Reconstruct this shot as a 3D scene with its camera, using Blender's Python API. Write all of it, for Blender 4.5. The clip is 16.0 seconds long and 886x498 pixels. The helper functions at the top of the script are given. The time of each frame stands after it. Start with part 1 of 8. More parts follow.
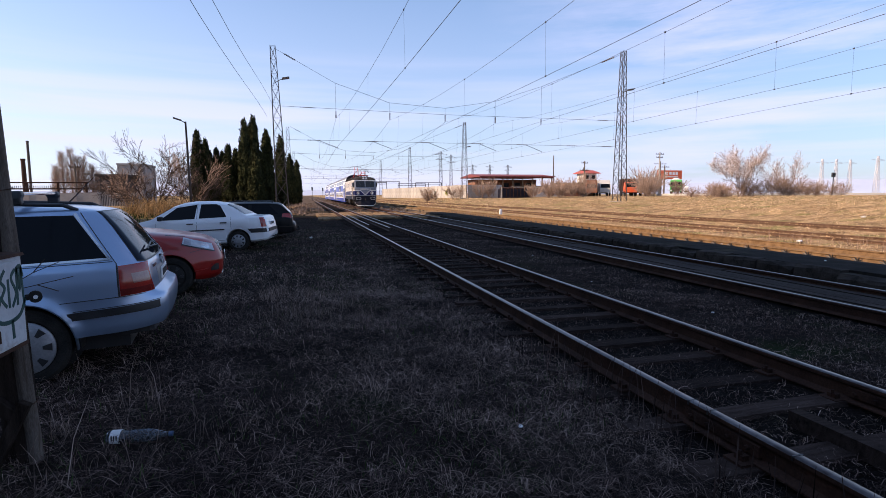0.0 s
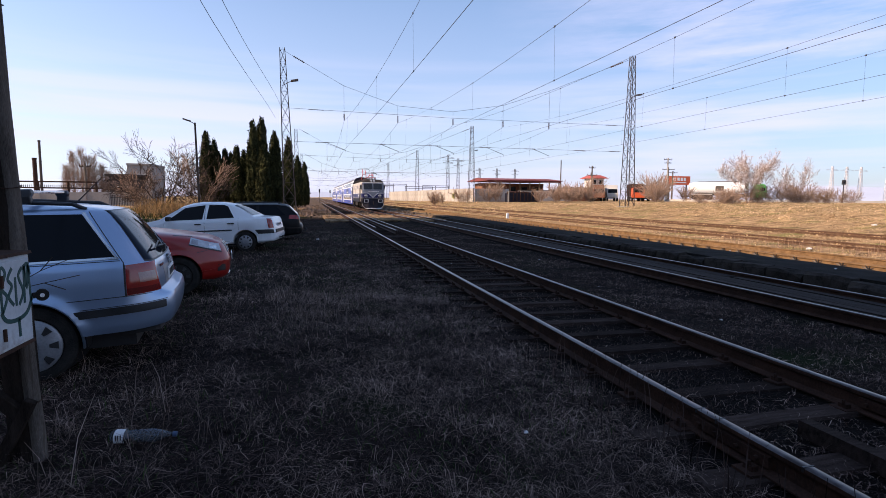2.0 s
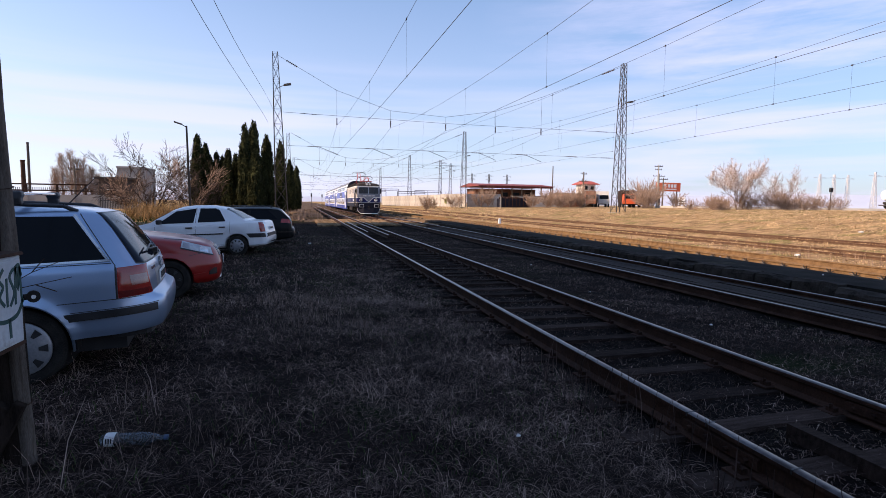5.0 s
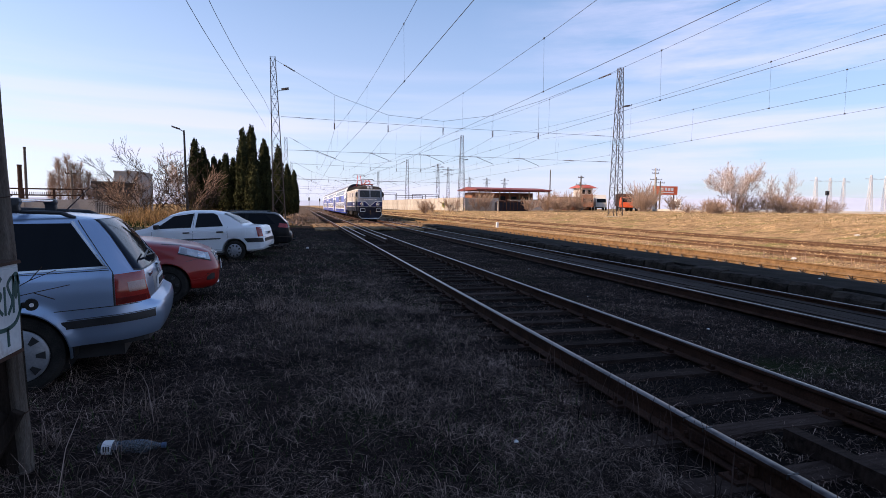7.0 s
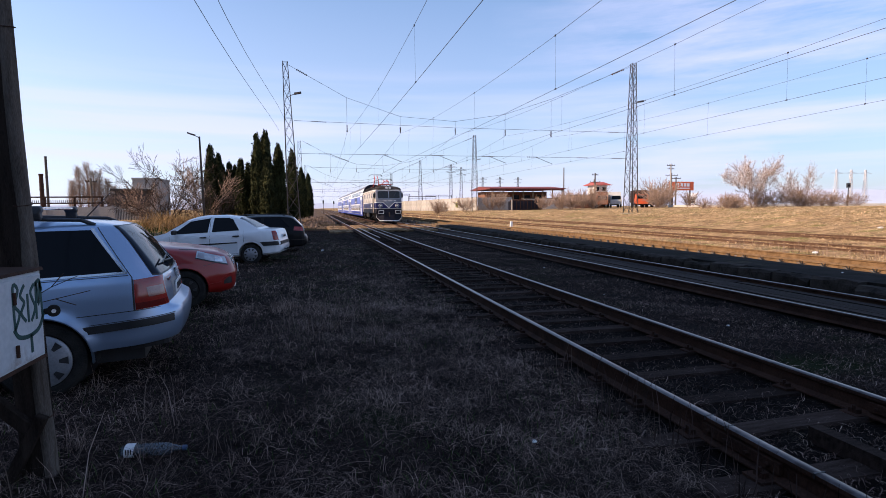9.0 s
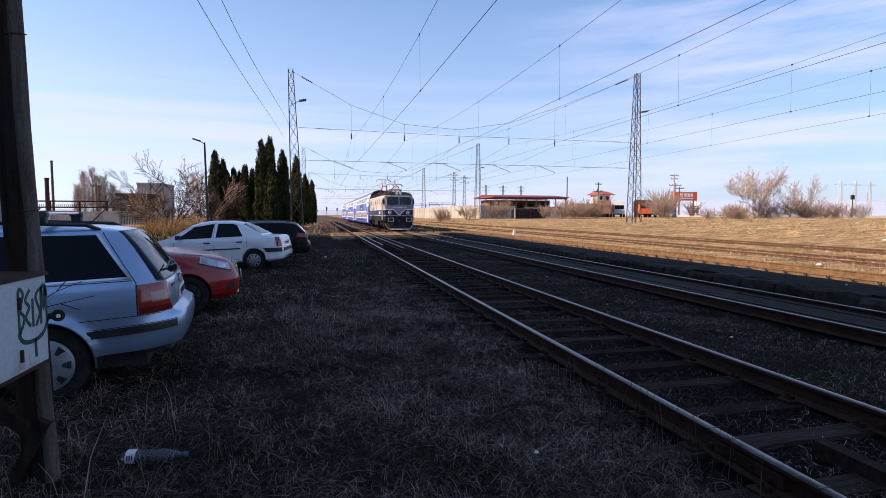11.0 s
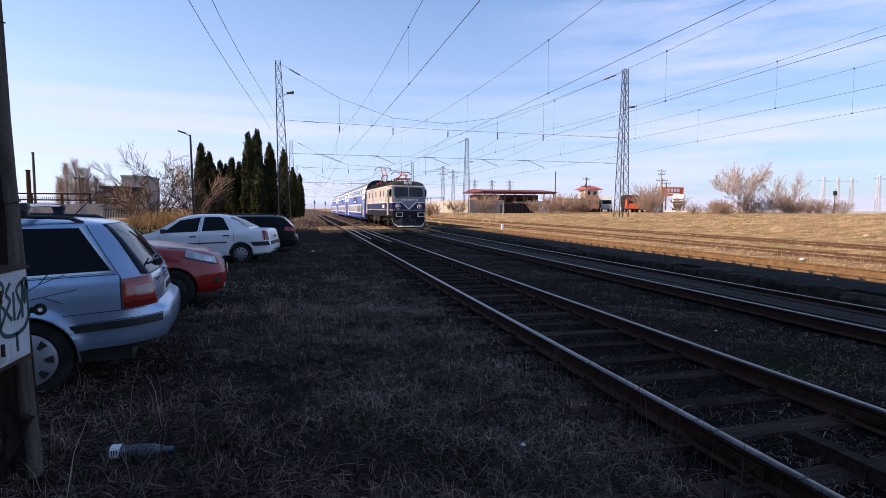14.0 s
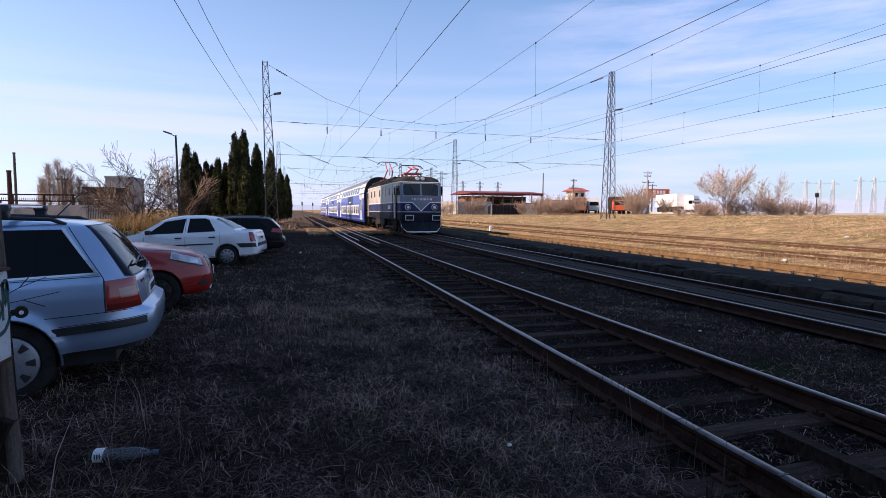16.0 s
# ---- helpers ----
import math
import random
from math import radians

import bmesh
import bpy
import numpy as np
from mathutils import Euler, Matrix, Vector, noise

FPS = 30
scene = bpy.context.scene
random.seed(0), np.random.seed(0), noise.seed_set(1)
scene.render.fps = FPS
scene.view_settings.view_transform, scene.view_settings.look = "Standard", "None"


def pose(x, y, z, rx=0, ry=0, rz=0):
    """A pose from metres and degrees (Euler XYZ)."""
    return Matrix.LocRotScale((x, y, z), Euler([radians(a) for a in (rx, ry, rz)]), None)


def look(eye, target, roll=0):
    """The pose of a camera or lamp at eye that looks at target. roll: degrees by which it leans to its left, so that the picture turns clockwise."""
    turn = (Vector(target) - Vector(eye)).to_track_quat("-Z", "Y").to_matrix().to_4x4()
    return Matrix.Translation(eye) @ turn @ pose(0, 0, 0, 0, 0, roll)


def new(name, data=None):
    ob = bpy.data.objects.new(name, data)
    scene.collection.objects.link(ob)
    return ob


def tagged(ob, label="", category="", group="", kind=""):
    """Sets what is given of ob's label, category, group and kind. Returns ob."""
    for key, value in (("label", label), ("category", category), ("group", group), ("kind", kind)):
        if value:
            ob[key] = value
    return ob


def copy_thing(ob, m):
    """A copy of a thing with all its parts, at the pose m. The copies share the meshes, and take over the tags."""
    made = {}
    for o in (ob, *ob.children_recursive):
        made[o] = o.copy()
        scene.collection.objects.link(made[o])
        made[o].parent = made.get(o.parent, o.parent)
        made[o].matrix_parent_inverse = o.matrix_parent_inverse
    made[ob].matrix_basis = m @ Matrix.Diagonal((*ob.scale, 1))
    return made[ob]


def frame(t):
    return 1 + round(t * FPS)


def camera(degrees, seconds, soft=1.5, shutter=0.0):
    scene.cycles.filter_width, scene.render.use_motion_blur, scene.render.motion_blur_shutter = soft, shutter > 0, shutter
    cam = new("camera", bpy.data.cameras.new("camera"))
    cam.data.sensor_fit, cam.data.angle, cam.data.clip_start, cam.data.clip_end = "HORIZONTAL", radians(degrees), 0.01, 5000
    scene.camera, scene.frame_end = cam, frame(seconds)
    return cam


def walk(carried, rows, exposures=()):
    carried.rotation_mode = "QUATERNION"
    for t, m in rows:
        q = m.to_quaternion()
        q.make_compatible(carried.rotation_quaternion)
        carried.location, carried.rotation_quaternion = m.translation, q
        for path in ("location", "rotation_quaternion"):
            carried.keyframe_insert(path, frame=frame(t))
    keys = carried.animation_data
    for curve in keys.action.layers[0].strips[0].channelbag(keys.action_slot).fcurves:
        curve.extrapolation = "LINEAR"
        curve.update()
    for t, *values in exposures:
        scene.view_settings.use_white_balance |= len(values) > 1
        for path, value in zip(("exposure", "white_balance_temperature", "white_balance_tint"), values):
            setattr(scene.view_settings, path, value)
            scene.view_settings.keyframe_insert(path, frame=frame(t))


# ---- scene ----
# camera: a hand-held phone, standing beside the tracks. Rows: seconds, place, pitch, turn, lean
EXPOSURE, SKY_STRENGTH, SUN_STRENGTH, CLOUD, GLOW = 0.49, 0.135, 5.0, (2.5, 2.5, 3.5, 1), (5.5, 5.65, 6.7, 1)
PATH = [
    (0.0, 0.000, 0.000, 1.660, -5.870, -14.640, 0.200),
    (0.5, -0.005, 0.009, 1.662, -5.547, -14.546, 0.004),
    (1.0, -0.003, 0.018, 1.659, -5.562, -13.976, -0.251),
    (1.5, 0.001, 0.026, 1.659, -5.584, -13.830, -0.130),
    (2.0, 0.001, 0.021, 1.657, -5.514, -13.902, -0.427),
    (2.5, -0.002, 0.015, 1.653, -5.575, -14.090, -0.377),
    (3.0, 0.001, 0.007, 1.658, -5.465, -14.229, -0.522),
    (3.5, -0.001, -0.002, 1.653, -5.219, -15.065, -0.766),
    (4.0, -0.006, 0.012, 1.649, -5.497, -14.780, -1.095),
    (6.5, -0.017, -0.009, 1.657, -3.968, -14.670, -0.190),
    (7.0, -0.015, -0.007, 1.670, -4.553, -14.994, -0.663),
    (7.5, -0.021, -0.002, 1.657, -4.733, -14.620, -0.469),
    (8.0, -0.013, -0.011, 1.655, -6.184, -16.741, -0.577),
    (8.5, -0.007, 0.000, 1.660, -6.496, -15.836, -0.177),
    (9.0, -0.014, 0.003, 1.667, -4.520, -13.534, 0.463),
    (11.5, -0.021, -0.002, 1.675, -3.662, -13.330, -0.250),
    (12.0, -0.016, -0.006, 1.673, -3.922, -13.687, -0.287),
    (12.5, -0.017, -0.012, 1.671, -3.578, -13.999, -0.374),
    (13.0, -0.020, -0.017, 1.674, -3.257, -14.399, -0.354),
    (13.5, -0.017, -0.006, 1.671, -4.110, -14.429, -0.255),
    (14.0, -0.016, -0.003, 1.673, -4.303, -14.433, -0.327),
    (14.5, -0.021, -0.012, 1.670, -3.410, -14.784, -0.285),
    (15.0, -0.001, -0.027, 1.674, -3.509, -15.652, -0.369),
    (15.5, -0.007, -0.025, 1.670, -3.974, -15.397, -0.118),
    (16.0, -0.009, -0.021, 1.675, -4.139, -15.702, -0.369)
]
cam = camera(80.0, 16.0, soft=0.65)
walk(cam, [(t, pose(x, y, z, 90 + pitch, lean, turn)) for t, x, y, z, pitch, turn, lean in PATH], exposures=[(0.0, EXPOSURE, 6150, 17), (1.0, EXPOSURE + 0.02, 6280, 17), (8.0, EXPOSURE + 0.02, 6280, 17), (9.2, EXPOSURE, 6080, 16), (12.0, EXPOSURE - 0.02, 5980, 16), (16.0, EXPOSURE - 0.04, 5920, 16)])

# ---------------------------------------------------------------- sky and sun
SUN_FROM = Vector((-0.998, -0.07, 0)).normalized()
SUN_UP = radians(33)
world = bpy.data.worlds.new("sky")
scene.world = world
world.use_nodes = True
wn, wl = world.node_tree.nodes, world.node_tree.links
background = wn["Background"]
sky = wn.new("ShaderNodeTexSky")
sky.sky_type, sky.sun_disc = "NISHITA", False
sky.sun_elevation = SUN_UP
sky.sun_rotation = math.atan2(SUN_FROM.x, SUN_FROM.y) % (2 * math.pi)
sky.air_density, sky.dust_density, sky.ozone_density = 1.0, 0.4, 1.7
coord = wn.new("ShaderNodeTexCoord")
flat = wn.new("ShaderNodeMapping")
flat.inputs["Scale"].default_value = (1.1, 1.1, 7.0)
flat.inputs["Rotation"].default_value = (radians(4), radians(-7), radians(20))
wl.new(coord.outputs["Generated"], flat.inputs["Vector"])
cirrus = wn.new("ShaderNodeTexNoise")
cirrus.inputs["Scale"].default_value, cirrus.inputs["Detail"].default_value = 2.2, 7
cirrus.inputs["Roughness"].default_value = 0.62
wl.new(flat.outputs[0], cirrus.inputs["Vector"])
veil = wn.new("ShaderNodeMapRange")
veil.inputs[1].default_value, veil.inputs[2].default_value = 0.47, 0.70
veil.inputs[3].default_value, veil.inputs[4].default_value = 0.0, 0.62
wl.new(cirrus.outputs["Fac"], veil.inputs[0])
split = wn.new("ShaderNodeSeparateXYZ")
wl.new(coord.outputs["Generated"], split.inputs[0])
low = wn.new("ShaderNodeMapRange")
low.inputs[1].default_value, low.inputs[2].default_value = 0.0, 0.42
low.inputs[3].default_value, low.inputs[4].default_value = 0.72, 0.11
wl.new(split.outputs["Z"], low.inputs[0])
haze = wn.new("ShaderNodeMix")
haze.data_type = "RGBA"
sunward = wn.new("ShaderNodeMapRange")
sunward.inputs[1].default_value, sunward.inputs[2].default_value = 0.6, -0.7
wl.new(split.outputs["X"], sunward.inputs[0])
tint = wn.new("ShaderNodeMix")
tint.data_type = "RGBA"
tint.inputs["A"].default_value, tint.inputs["B"].default_value = CLOUD, GLOW
wl.new(sunward.outputs[0], tint.inputs["Factor"])
wl.new(tint.outputs["Result"], haze.inputs["B"])
wl.new(low.outputs[0], haze.inputs["Factor"])
clear_air = wn.new("ShaderNodeMix")
clear_air.data_type, clear_air.blend_type = "RGBA", "MULTIPLY"
clear_air.inputs["Factor"].default_value = 1.0
clear_air.inputs["B"].default_value = (0.83, 1.0, 1.04, 1)
wl.new(sky.outputs[0], clear_air.inputs["A"])
wl.new(clear_air.outputs["Result"], haze.inputs["A"])
clouds = wn.new("ShaderNodeMix")
clouds.data_type = "RGBA"
clouds.inputs["B"].default_value = (4.9, 4.85, 6.1, 1)
# the wisps thicken away from the sun
eastward = wn.new("ShaderNodeMapRange")
eastward.inputs[1].default_value, eastward.inputs[2].default_value = 0.30, 0.62
wl.new(split.outputs["X"], eastward.inputs[0])
wisps = wn.new("ShaderNodeMath")
wisps.operation = "MULTIPLY"
wl.new(veil.outputs[0], wisps.inputs[0])
wl.new(eastward.outputs[0], wisps.inputs[1])
wl.new(wisps.outputs[0], clouds.inputs["Factor"])
# long flat streaks low in the sky
flatter = wn.new("ShaderNodeMapping")
flatter.inputs["Scale"].default_value = (0.8, 0.8, 16.0)
flatter.inputs["Rotation"].default_value = (radians(2), radians(-3), 0)
wl.new(coord.outputs["Generated"], flatter.inputs["Vector"])
bands = wn.new("ShaderNodeTexNoise")
bands.inputs["Scale"].default_value, bands.inputs["Detail"].default_value = 1.5, 5
wl.new(flatter.outputs[0], bands.inputs["Vector"])
band = wn.new("ShaderNodeMapRange")
band.inputs[1].default_value, band.inputs[2].default_value = 0.46, 0.66
band.inputs[3].default_value, band.inputs[4].default_value = 0.0, 0.75
wl.new(bands.outputs["Fac"], band.inputs[0])
lowest = wn.new("ShaderNodeMapRange")
lowest.inputs[1].default_value, lowest.inputs[2].default_value = 0.26, 0.12
wl.new(split.outputs["Z"], lowest.inputs[0])
streak = wn.new("ShaderNodeMath")
streak.operation = "MULTIPLY"
wl.new(band.outputs[0], streak.inputs[0])
wl.new(lowest.outputs[0], streak.inputs[1])
streaks = wn.new("ShaderNodeMix")
streaks.data_type = "RGBA"
streaks.inputs["B"].default_value = (4.7, 4.75, 5.8, 1)
wl.new(streak.outputs[0], streaks.inputs["Factor"])
wl.new(haze.outputs["Result"], streaks.inputs["A"])
wl.new(streaks.outputs["Result"], clouds.inputs["A"])
wl.new(clouds.outputs["Result"], background.inputs["Color"])
background.inputs["Strength"].default_value = SKY_STRENGTH

sun = new("sun", bpy.data.lights.new("sun", "SUN"))
sun.data.energy, sun.data.angle, sun.data.color = SUN_STRENGTH, radians(0.55), (1.0, 0.74, 0.50)
sun.matrix_world = look(tuple(SUN_FROM * 60 * math.cos(SUN_UP) + Vector((0, 0, 60 * math.sin(SUN_UP)))), (0, 0, 0))


# ---------------------------------------------------------------- materials
def surface(name, low_tone, high_tone, rough=0.8, scale=6.0, fine=60.0, bump=0.3, metal=0.0, stain=None, stain_at=0.58,
            stretch=(1, 1, 1), per_piece=0.0, coat=0.0, distance=0.01, island=0.0, gloss=None):
    """A procedural surface: two tones by a coarse and a fine noise, stains of a third tone, relief."""
    m = bpy.data.materials.new(name)
    m.use_nodes = True
    n, l = m.node_tree.nodes, m.node_tree.links
    b = n["Principled BSDF"]
    tc = n.new("ShaderNodeTexCoord")
    mp = n.new("ShaderNodeMapping")
    mp.inputs["Scale"].default_value = stretch
    l.new(tc.outputs["Object"], mp.inputs[0])
    coarse = n.new("ShaderNodeTexNoise")
    coarse.inputs["Scale"].default_value, coarse.inputs["Detail"].default_value = scale, 5
    grain = n.new("ShaderNodeTexNoise")
    grain.inputs["Scale"].default_value, grain.inputs["Detail"].default_value = fine, 3
    for t in (coarse, grain):
        l.new(mp.outputs[0], t.inputs["Vector"])
    add = n.new("ShaderNodeMath")
    add.operation = "MULTIPLY_ADD"
    add.inputs[1].default_value = 0.45
    l.new(grain.outputs["Fac"], add.inputs[0])
    part_of = n.new("ShaderNodeMath")
    part_of.operation = "MULTIPLY"
    part_of.inputs[1].default_value = 0.6
    l.new(coarse.outputs["Fac"], part_of.inputs[0])
    l.new(part_of.outputs[0], add.inputs[2])
    ramp = n.new("ShaderNodeMapRange")
    ramp.inputs[1].default_value, ramp.inputs[2].default_value = 0.36, 0.68
    l.new(add.outputs[0], ramp.inputs[0])
    mix = n.new("ShaderNodeMix")
    mix.data_type = "RGBA"
    mix.inputs["A"].default_value, mix.inputs["B"].default_value = (*low_tone, 1), (*high_tone, 1)
    l.new(ramp.outputs[0], mix.inputs["Factor"])
    out = mix.outputs["Result"]
    if stain:
        spot = n.new("ShaderNodeTexNoise")
        spot.inputs["Scale"].default_value, spot.inputs["Detail"].default_value = scale * 0.45, 8
        spot.inputs["Roughness"].default_value = 0.65
        l.new(mp.outputs[0], spot.inputs["Vector"])
        edge = n.new("ShaderNodeMapRange")
        edge.inputs[1].default_value, edge.inputs[2].default_value = stain_at, stain_at + 0.1
        l.new(spot.outputs["Fac"], edge.inputs[0])
        over = n.new("ShaderNodeMix")
        over.data_type = "RGBA"
        over.inputs["B"].default_value = (*stain, 1)
        l.new(edge.outputs[0], over.inputs["Factor"])
        l.new(out, over.inputs["A"])
        out = over.outputs["Result"]
    if per_piece or island:
        if island:
            info = n.new("ShaderNodeNewGeometry").outputs["Random Per Island"]
        else:
            info = n.new("ShaderNodeObjectInfo").outputs["Random"]
        spread = n.new("ShaderNodeMapRange")
        amount = per_piece or island
        spread.inputs[3].default_value, spread.inputs[4].default_value = 1 - amount, 1 + amount
        l.new(info, spread.inputs[0])
        tone = n.new("ShaderNodeHueSaturation")
        l.new(spread.outputs[0], tone.inputs["Value"])
        l.new(out, tone.inputs["Color"])
        out = tone.outputs["Color"]
    l.new(out, b.inputs["Base Color"])
    b.inputs["Roughness"].default_value, b.inputs["Metallic"].default_value = rough, metal
    b.inputs["Specular IOR Level"].default_value = gloss if gloss is not None else (0.03 if rough >= 0.9 else 0.08 if rough >= 0.8 else 0.5)
    b.inputs["Coat Weight"].default_value = coat
    b.inputs["Coat Roughness"].default_value = 0.08
    if bump:
        relief = n.new("ShaderNodeBump")
        relief.inputs["Strength"].default_value, relief.inputs["Distance"].default_value = bump, distance
        l.new(add.outputs[0], relief.inputs["Height"])
        l.new(relief.outputs[0], b.inputs["Normal"])
    return m


def plain(name, tone, rough=0.5, metal=0.0, coat=0.0, gloss=0.5):
    m = bpy.data.materials.new(name)
    m.use_nodes = True
    b = m.node_tree.nodes["Principled BSDF"]
    b.inputs["Base Color"].default_value = (*tone, 1)
    b.inputs["Roughness"].default_value, b.inputs["Metallic"].default_value, b.inputs["Coat Weight"].default_value = rough, metal, coat
    b.inputs["Specular IOR Level"].default_value = gloss
    return m


M = {
    # Foreground earth and grass are darkened: its shade is put into their colour.
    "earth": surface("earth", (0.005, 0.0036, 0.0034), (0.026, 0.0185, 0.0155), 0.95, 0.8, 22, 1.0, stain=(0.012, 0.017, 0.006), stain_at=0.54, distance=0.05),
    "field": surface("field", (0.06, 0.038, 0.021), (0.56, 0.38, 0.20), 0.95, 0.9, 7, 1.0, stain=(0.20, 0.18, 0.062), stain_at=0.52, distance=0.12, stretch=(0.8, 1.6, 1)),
    "blade": surface("shade_dark_blades", (0.014, 0.0095, 0.0088), (0.122, 0.083, 0.071), 0.85, 0.6, 3, 0, stain=(0.030, 0.036, 0.016), stain_at=0.57, island=0.85),
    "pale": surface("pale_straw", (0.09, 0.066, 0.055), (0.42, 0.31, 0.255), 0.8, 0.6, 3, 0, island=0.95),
    "green": surface("green_blades", (0.016, 0.036, 0.008), (0.050, 0.080, 0.022), 0.8, 0.9, 4, 0, island=0.4),
    "meadow": surface("meadow_blades", (0.10, 0.11, 0.030), (0.24, 0.23, 0.075), 0.85, 0.5, 3, 0, island=0.5),
    "reed": surface("reed_blades", (0.13, 0.078, 0.034), (0.46, 0.30, 0.14), 0.85, 0.4, 3, 0, stain=(0.16, 0.12, 0.045), stain_at=0.52, island=0.7),
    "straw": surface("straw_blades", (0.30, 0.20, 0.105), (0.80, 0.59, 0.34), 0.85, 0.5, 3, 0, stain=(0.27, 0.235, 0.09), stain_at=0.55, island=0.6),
    # Track-bed shade is put into the ballast's near-black tones.
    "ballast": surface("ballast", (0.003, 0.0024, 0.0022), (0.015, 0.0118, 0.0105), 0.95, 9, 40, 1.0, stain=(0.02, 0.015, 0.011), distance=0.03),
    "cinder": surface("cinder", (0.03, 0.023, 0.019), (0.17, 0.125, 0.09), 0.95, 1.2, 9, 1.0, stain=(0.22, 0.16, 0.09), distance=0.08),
    # Shade of the near rails is put into this rust; rust_pale is sunlit.
    "rust": surface("rusty_steel", (0.022, 0.011, 0.008), (0.070, 0.035, 0.023), 0.75, 5, 60, 0.4, distance=0.004, gloss=0.15),
    "rust_pale": surface("pale_rusty_steel", (0.10, 0.060, 0.030), (0.26, 0.165, 0.085), 0.8, 5, 60, 0.3, distance=0.004),
    "rust_mid": surface("sunken_rusty_steel", (0.07, 0.040, 0.026), (0.17, 0.105, 0.068), 0.85, 5, 60, 0.3, distance=0.004),
    "railtop": surface("polished_rail", (0.050, 0.040, 0.036), (0.15, 0.133, 0.128), 0.30, 2.5, 20, 0.0, metal=1.0, distance=0.002),
    # Sleeper tones are darkened to carry the shade they lie in.
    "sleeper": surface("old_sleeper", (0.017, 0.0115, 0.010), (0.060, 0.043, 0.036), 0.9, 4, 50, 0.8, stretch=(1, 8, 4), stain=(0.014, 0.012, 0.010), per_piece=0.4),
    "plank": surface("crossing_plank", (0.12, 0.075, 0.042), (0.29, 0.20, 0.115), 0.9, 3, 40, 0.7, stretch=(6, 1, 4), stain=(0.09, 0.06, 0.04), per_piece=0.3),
    # Shade is put into the dark tones of boards, deck and kerbs.
    "longplank": surface("shade_dark_plank", (0.014, 0.011, 0.010), (0.040, 0.030, 0.026), 0.85, 3, 40, 0.6, stretch=(8, 1, 4), per_piece=0.2),
    "platform": surface("shade_dark_deck", (0.012, 0.011, 0.010), (0.034, 0.031, 0.028), 0.95, 2.2, 40, 0.6, stain=(0.055, 0.05, 0.032)),
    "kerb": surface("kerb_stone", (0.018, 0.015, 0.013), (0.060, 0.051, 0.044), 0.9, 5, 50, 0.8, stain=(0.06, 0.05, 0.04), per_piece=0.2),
    "concrete": surface("concrete", (0.30, 0.275, 0.24), (0.52, 0.48, 0.42), 0.9, 0.8, 18, 0.4, stain=(0.24, 0.21, 0.17), per_piece=0.12),
    "galv": surface("lattice_steel", (0.038, 0.031, 0.028), (0.095, 0.08, 0.07), 0.7, 4, 30, 0.2, metal=0.2),
    "wire": plain("wire", (0.055, 0.055, 0.06), 0.6, 0.5),
    "insulator": plain("brown_insulator", (0.06, 0.03, 0.02), 0.25),
    "white": surface("white_paint", (0.70, 0.70, 0.69), (0.82, 0.82, 0.81), 0.45, 3, 40, 0.05),
    "black": surface("black_plastic", (0.012, 0.012, 0.013), (0.028, 0.028, 0.03), 0.5, 6, 90, 0.1),
    "rubber": surface("tyre_rubber", (0.012, 0.012, 0.012), (0.035, 0.033, 0.03), 0.85, 9, 90, 0.3),
    "glass_dark": plain("tinted_glass", (0.004, 0.005, 0.007), 0.05, gloss=0.12),
    "chrome": plain("chrome", (0.62, 0.62, 0.62), 0.16, 1.0),
    "wood": surface("weathered_post", (0.045, 0.037, 0.031), (0.19, 0.16, 0.135), 0.9, 3, 60, 0.9, stretch=(8, 8, 0.7), stain=(0.06, 0.045, 0.035)),
    "bark": surface("bark", (0.035, 0.026, 0.021), (0.11, 0.082, 0.066), 0.9, 4, 40, 0.4),
    "twig": surface("twigs", (0.18, 0.125, 0.095), (0.38, 0.275, 0.21), 0.9, 1, 9, 0, island=0.35),
    "cypress": surface("cypress_leaves", (0.010, 0.014, 0.006), (0.055, 0.058, 0.022), 0.85, 1.1, 9, 0, island=0.6),
    "leaf": surface("dry_leaves", (0.42, 0.36, 0.34), (0.82, 0.74, 0.71), 0.85, 2, 9, 0, island=0.4),
    "brick": surface("brick_wall", (0.18, 0.08, 0.05), (0.33, 0.16, 0.10), 0.9, 4, 30, 0.3),
    "redroof": surface("red_sheet_roof", (0.30, 0.05, 0.035), (0.46, 0.10, 0.07), 0.6, 1.5, 30, 0.2, stain=(0.26, 0.08, 0.06)),
    "oldroof": surface("old_red_roof", (0.15, 0.030, 0.026), (0.25, 0.06, 0.05), 0.7, 1.5, 30, 0.2, stain=(0.14, 0.07, 0.055)),
    "darkwall": surface("dark_wall", (0.05, 0.042, 0.038), (0.11, 0.095, 0.085), 0.9, 1, 20, 0.2),
    "whitewall": surface("whitewash", (0.52, 0.50, 0.46), (0.70, 0.68, 0.64), 0.9, 1, 20, 0.2, stain=(0.45, 0.41, 0.35)),
    "greywall": surface("grey_render", (0.22, 0.21, 0.20), (0.38, 0.36, 0.34), 0.9, 0.7, 15, 0.3, stain=(0.18, 0.16, 0.14)),
}


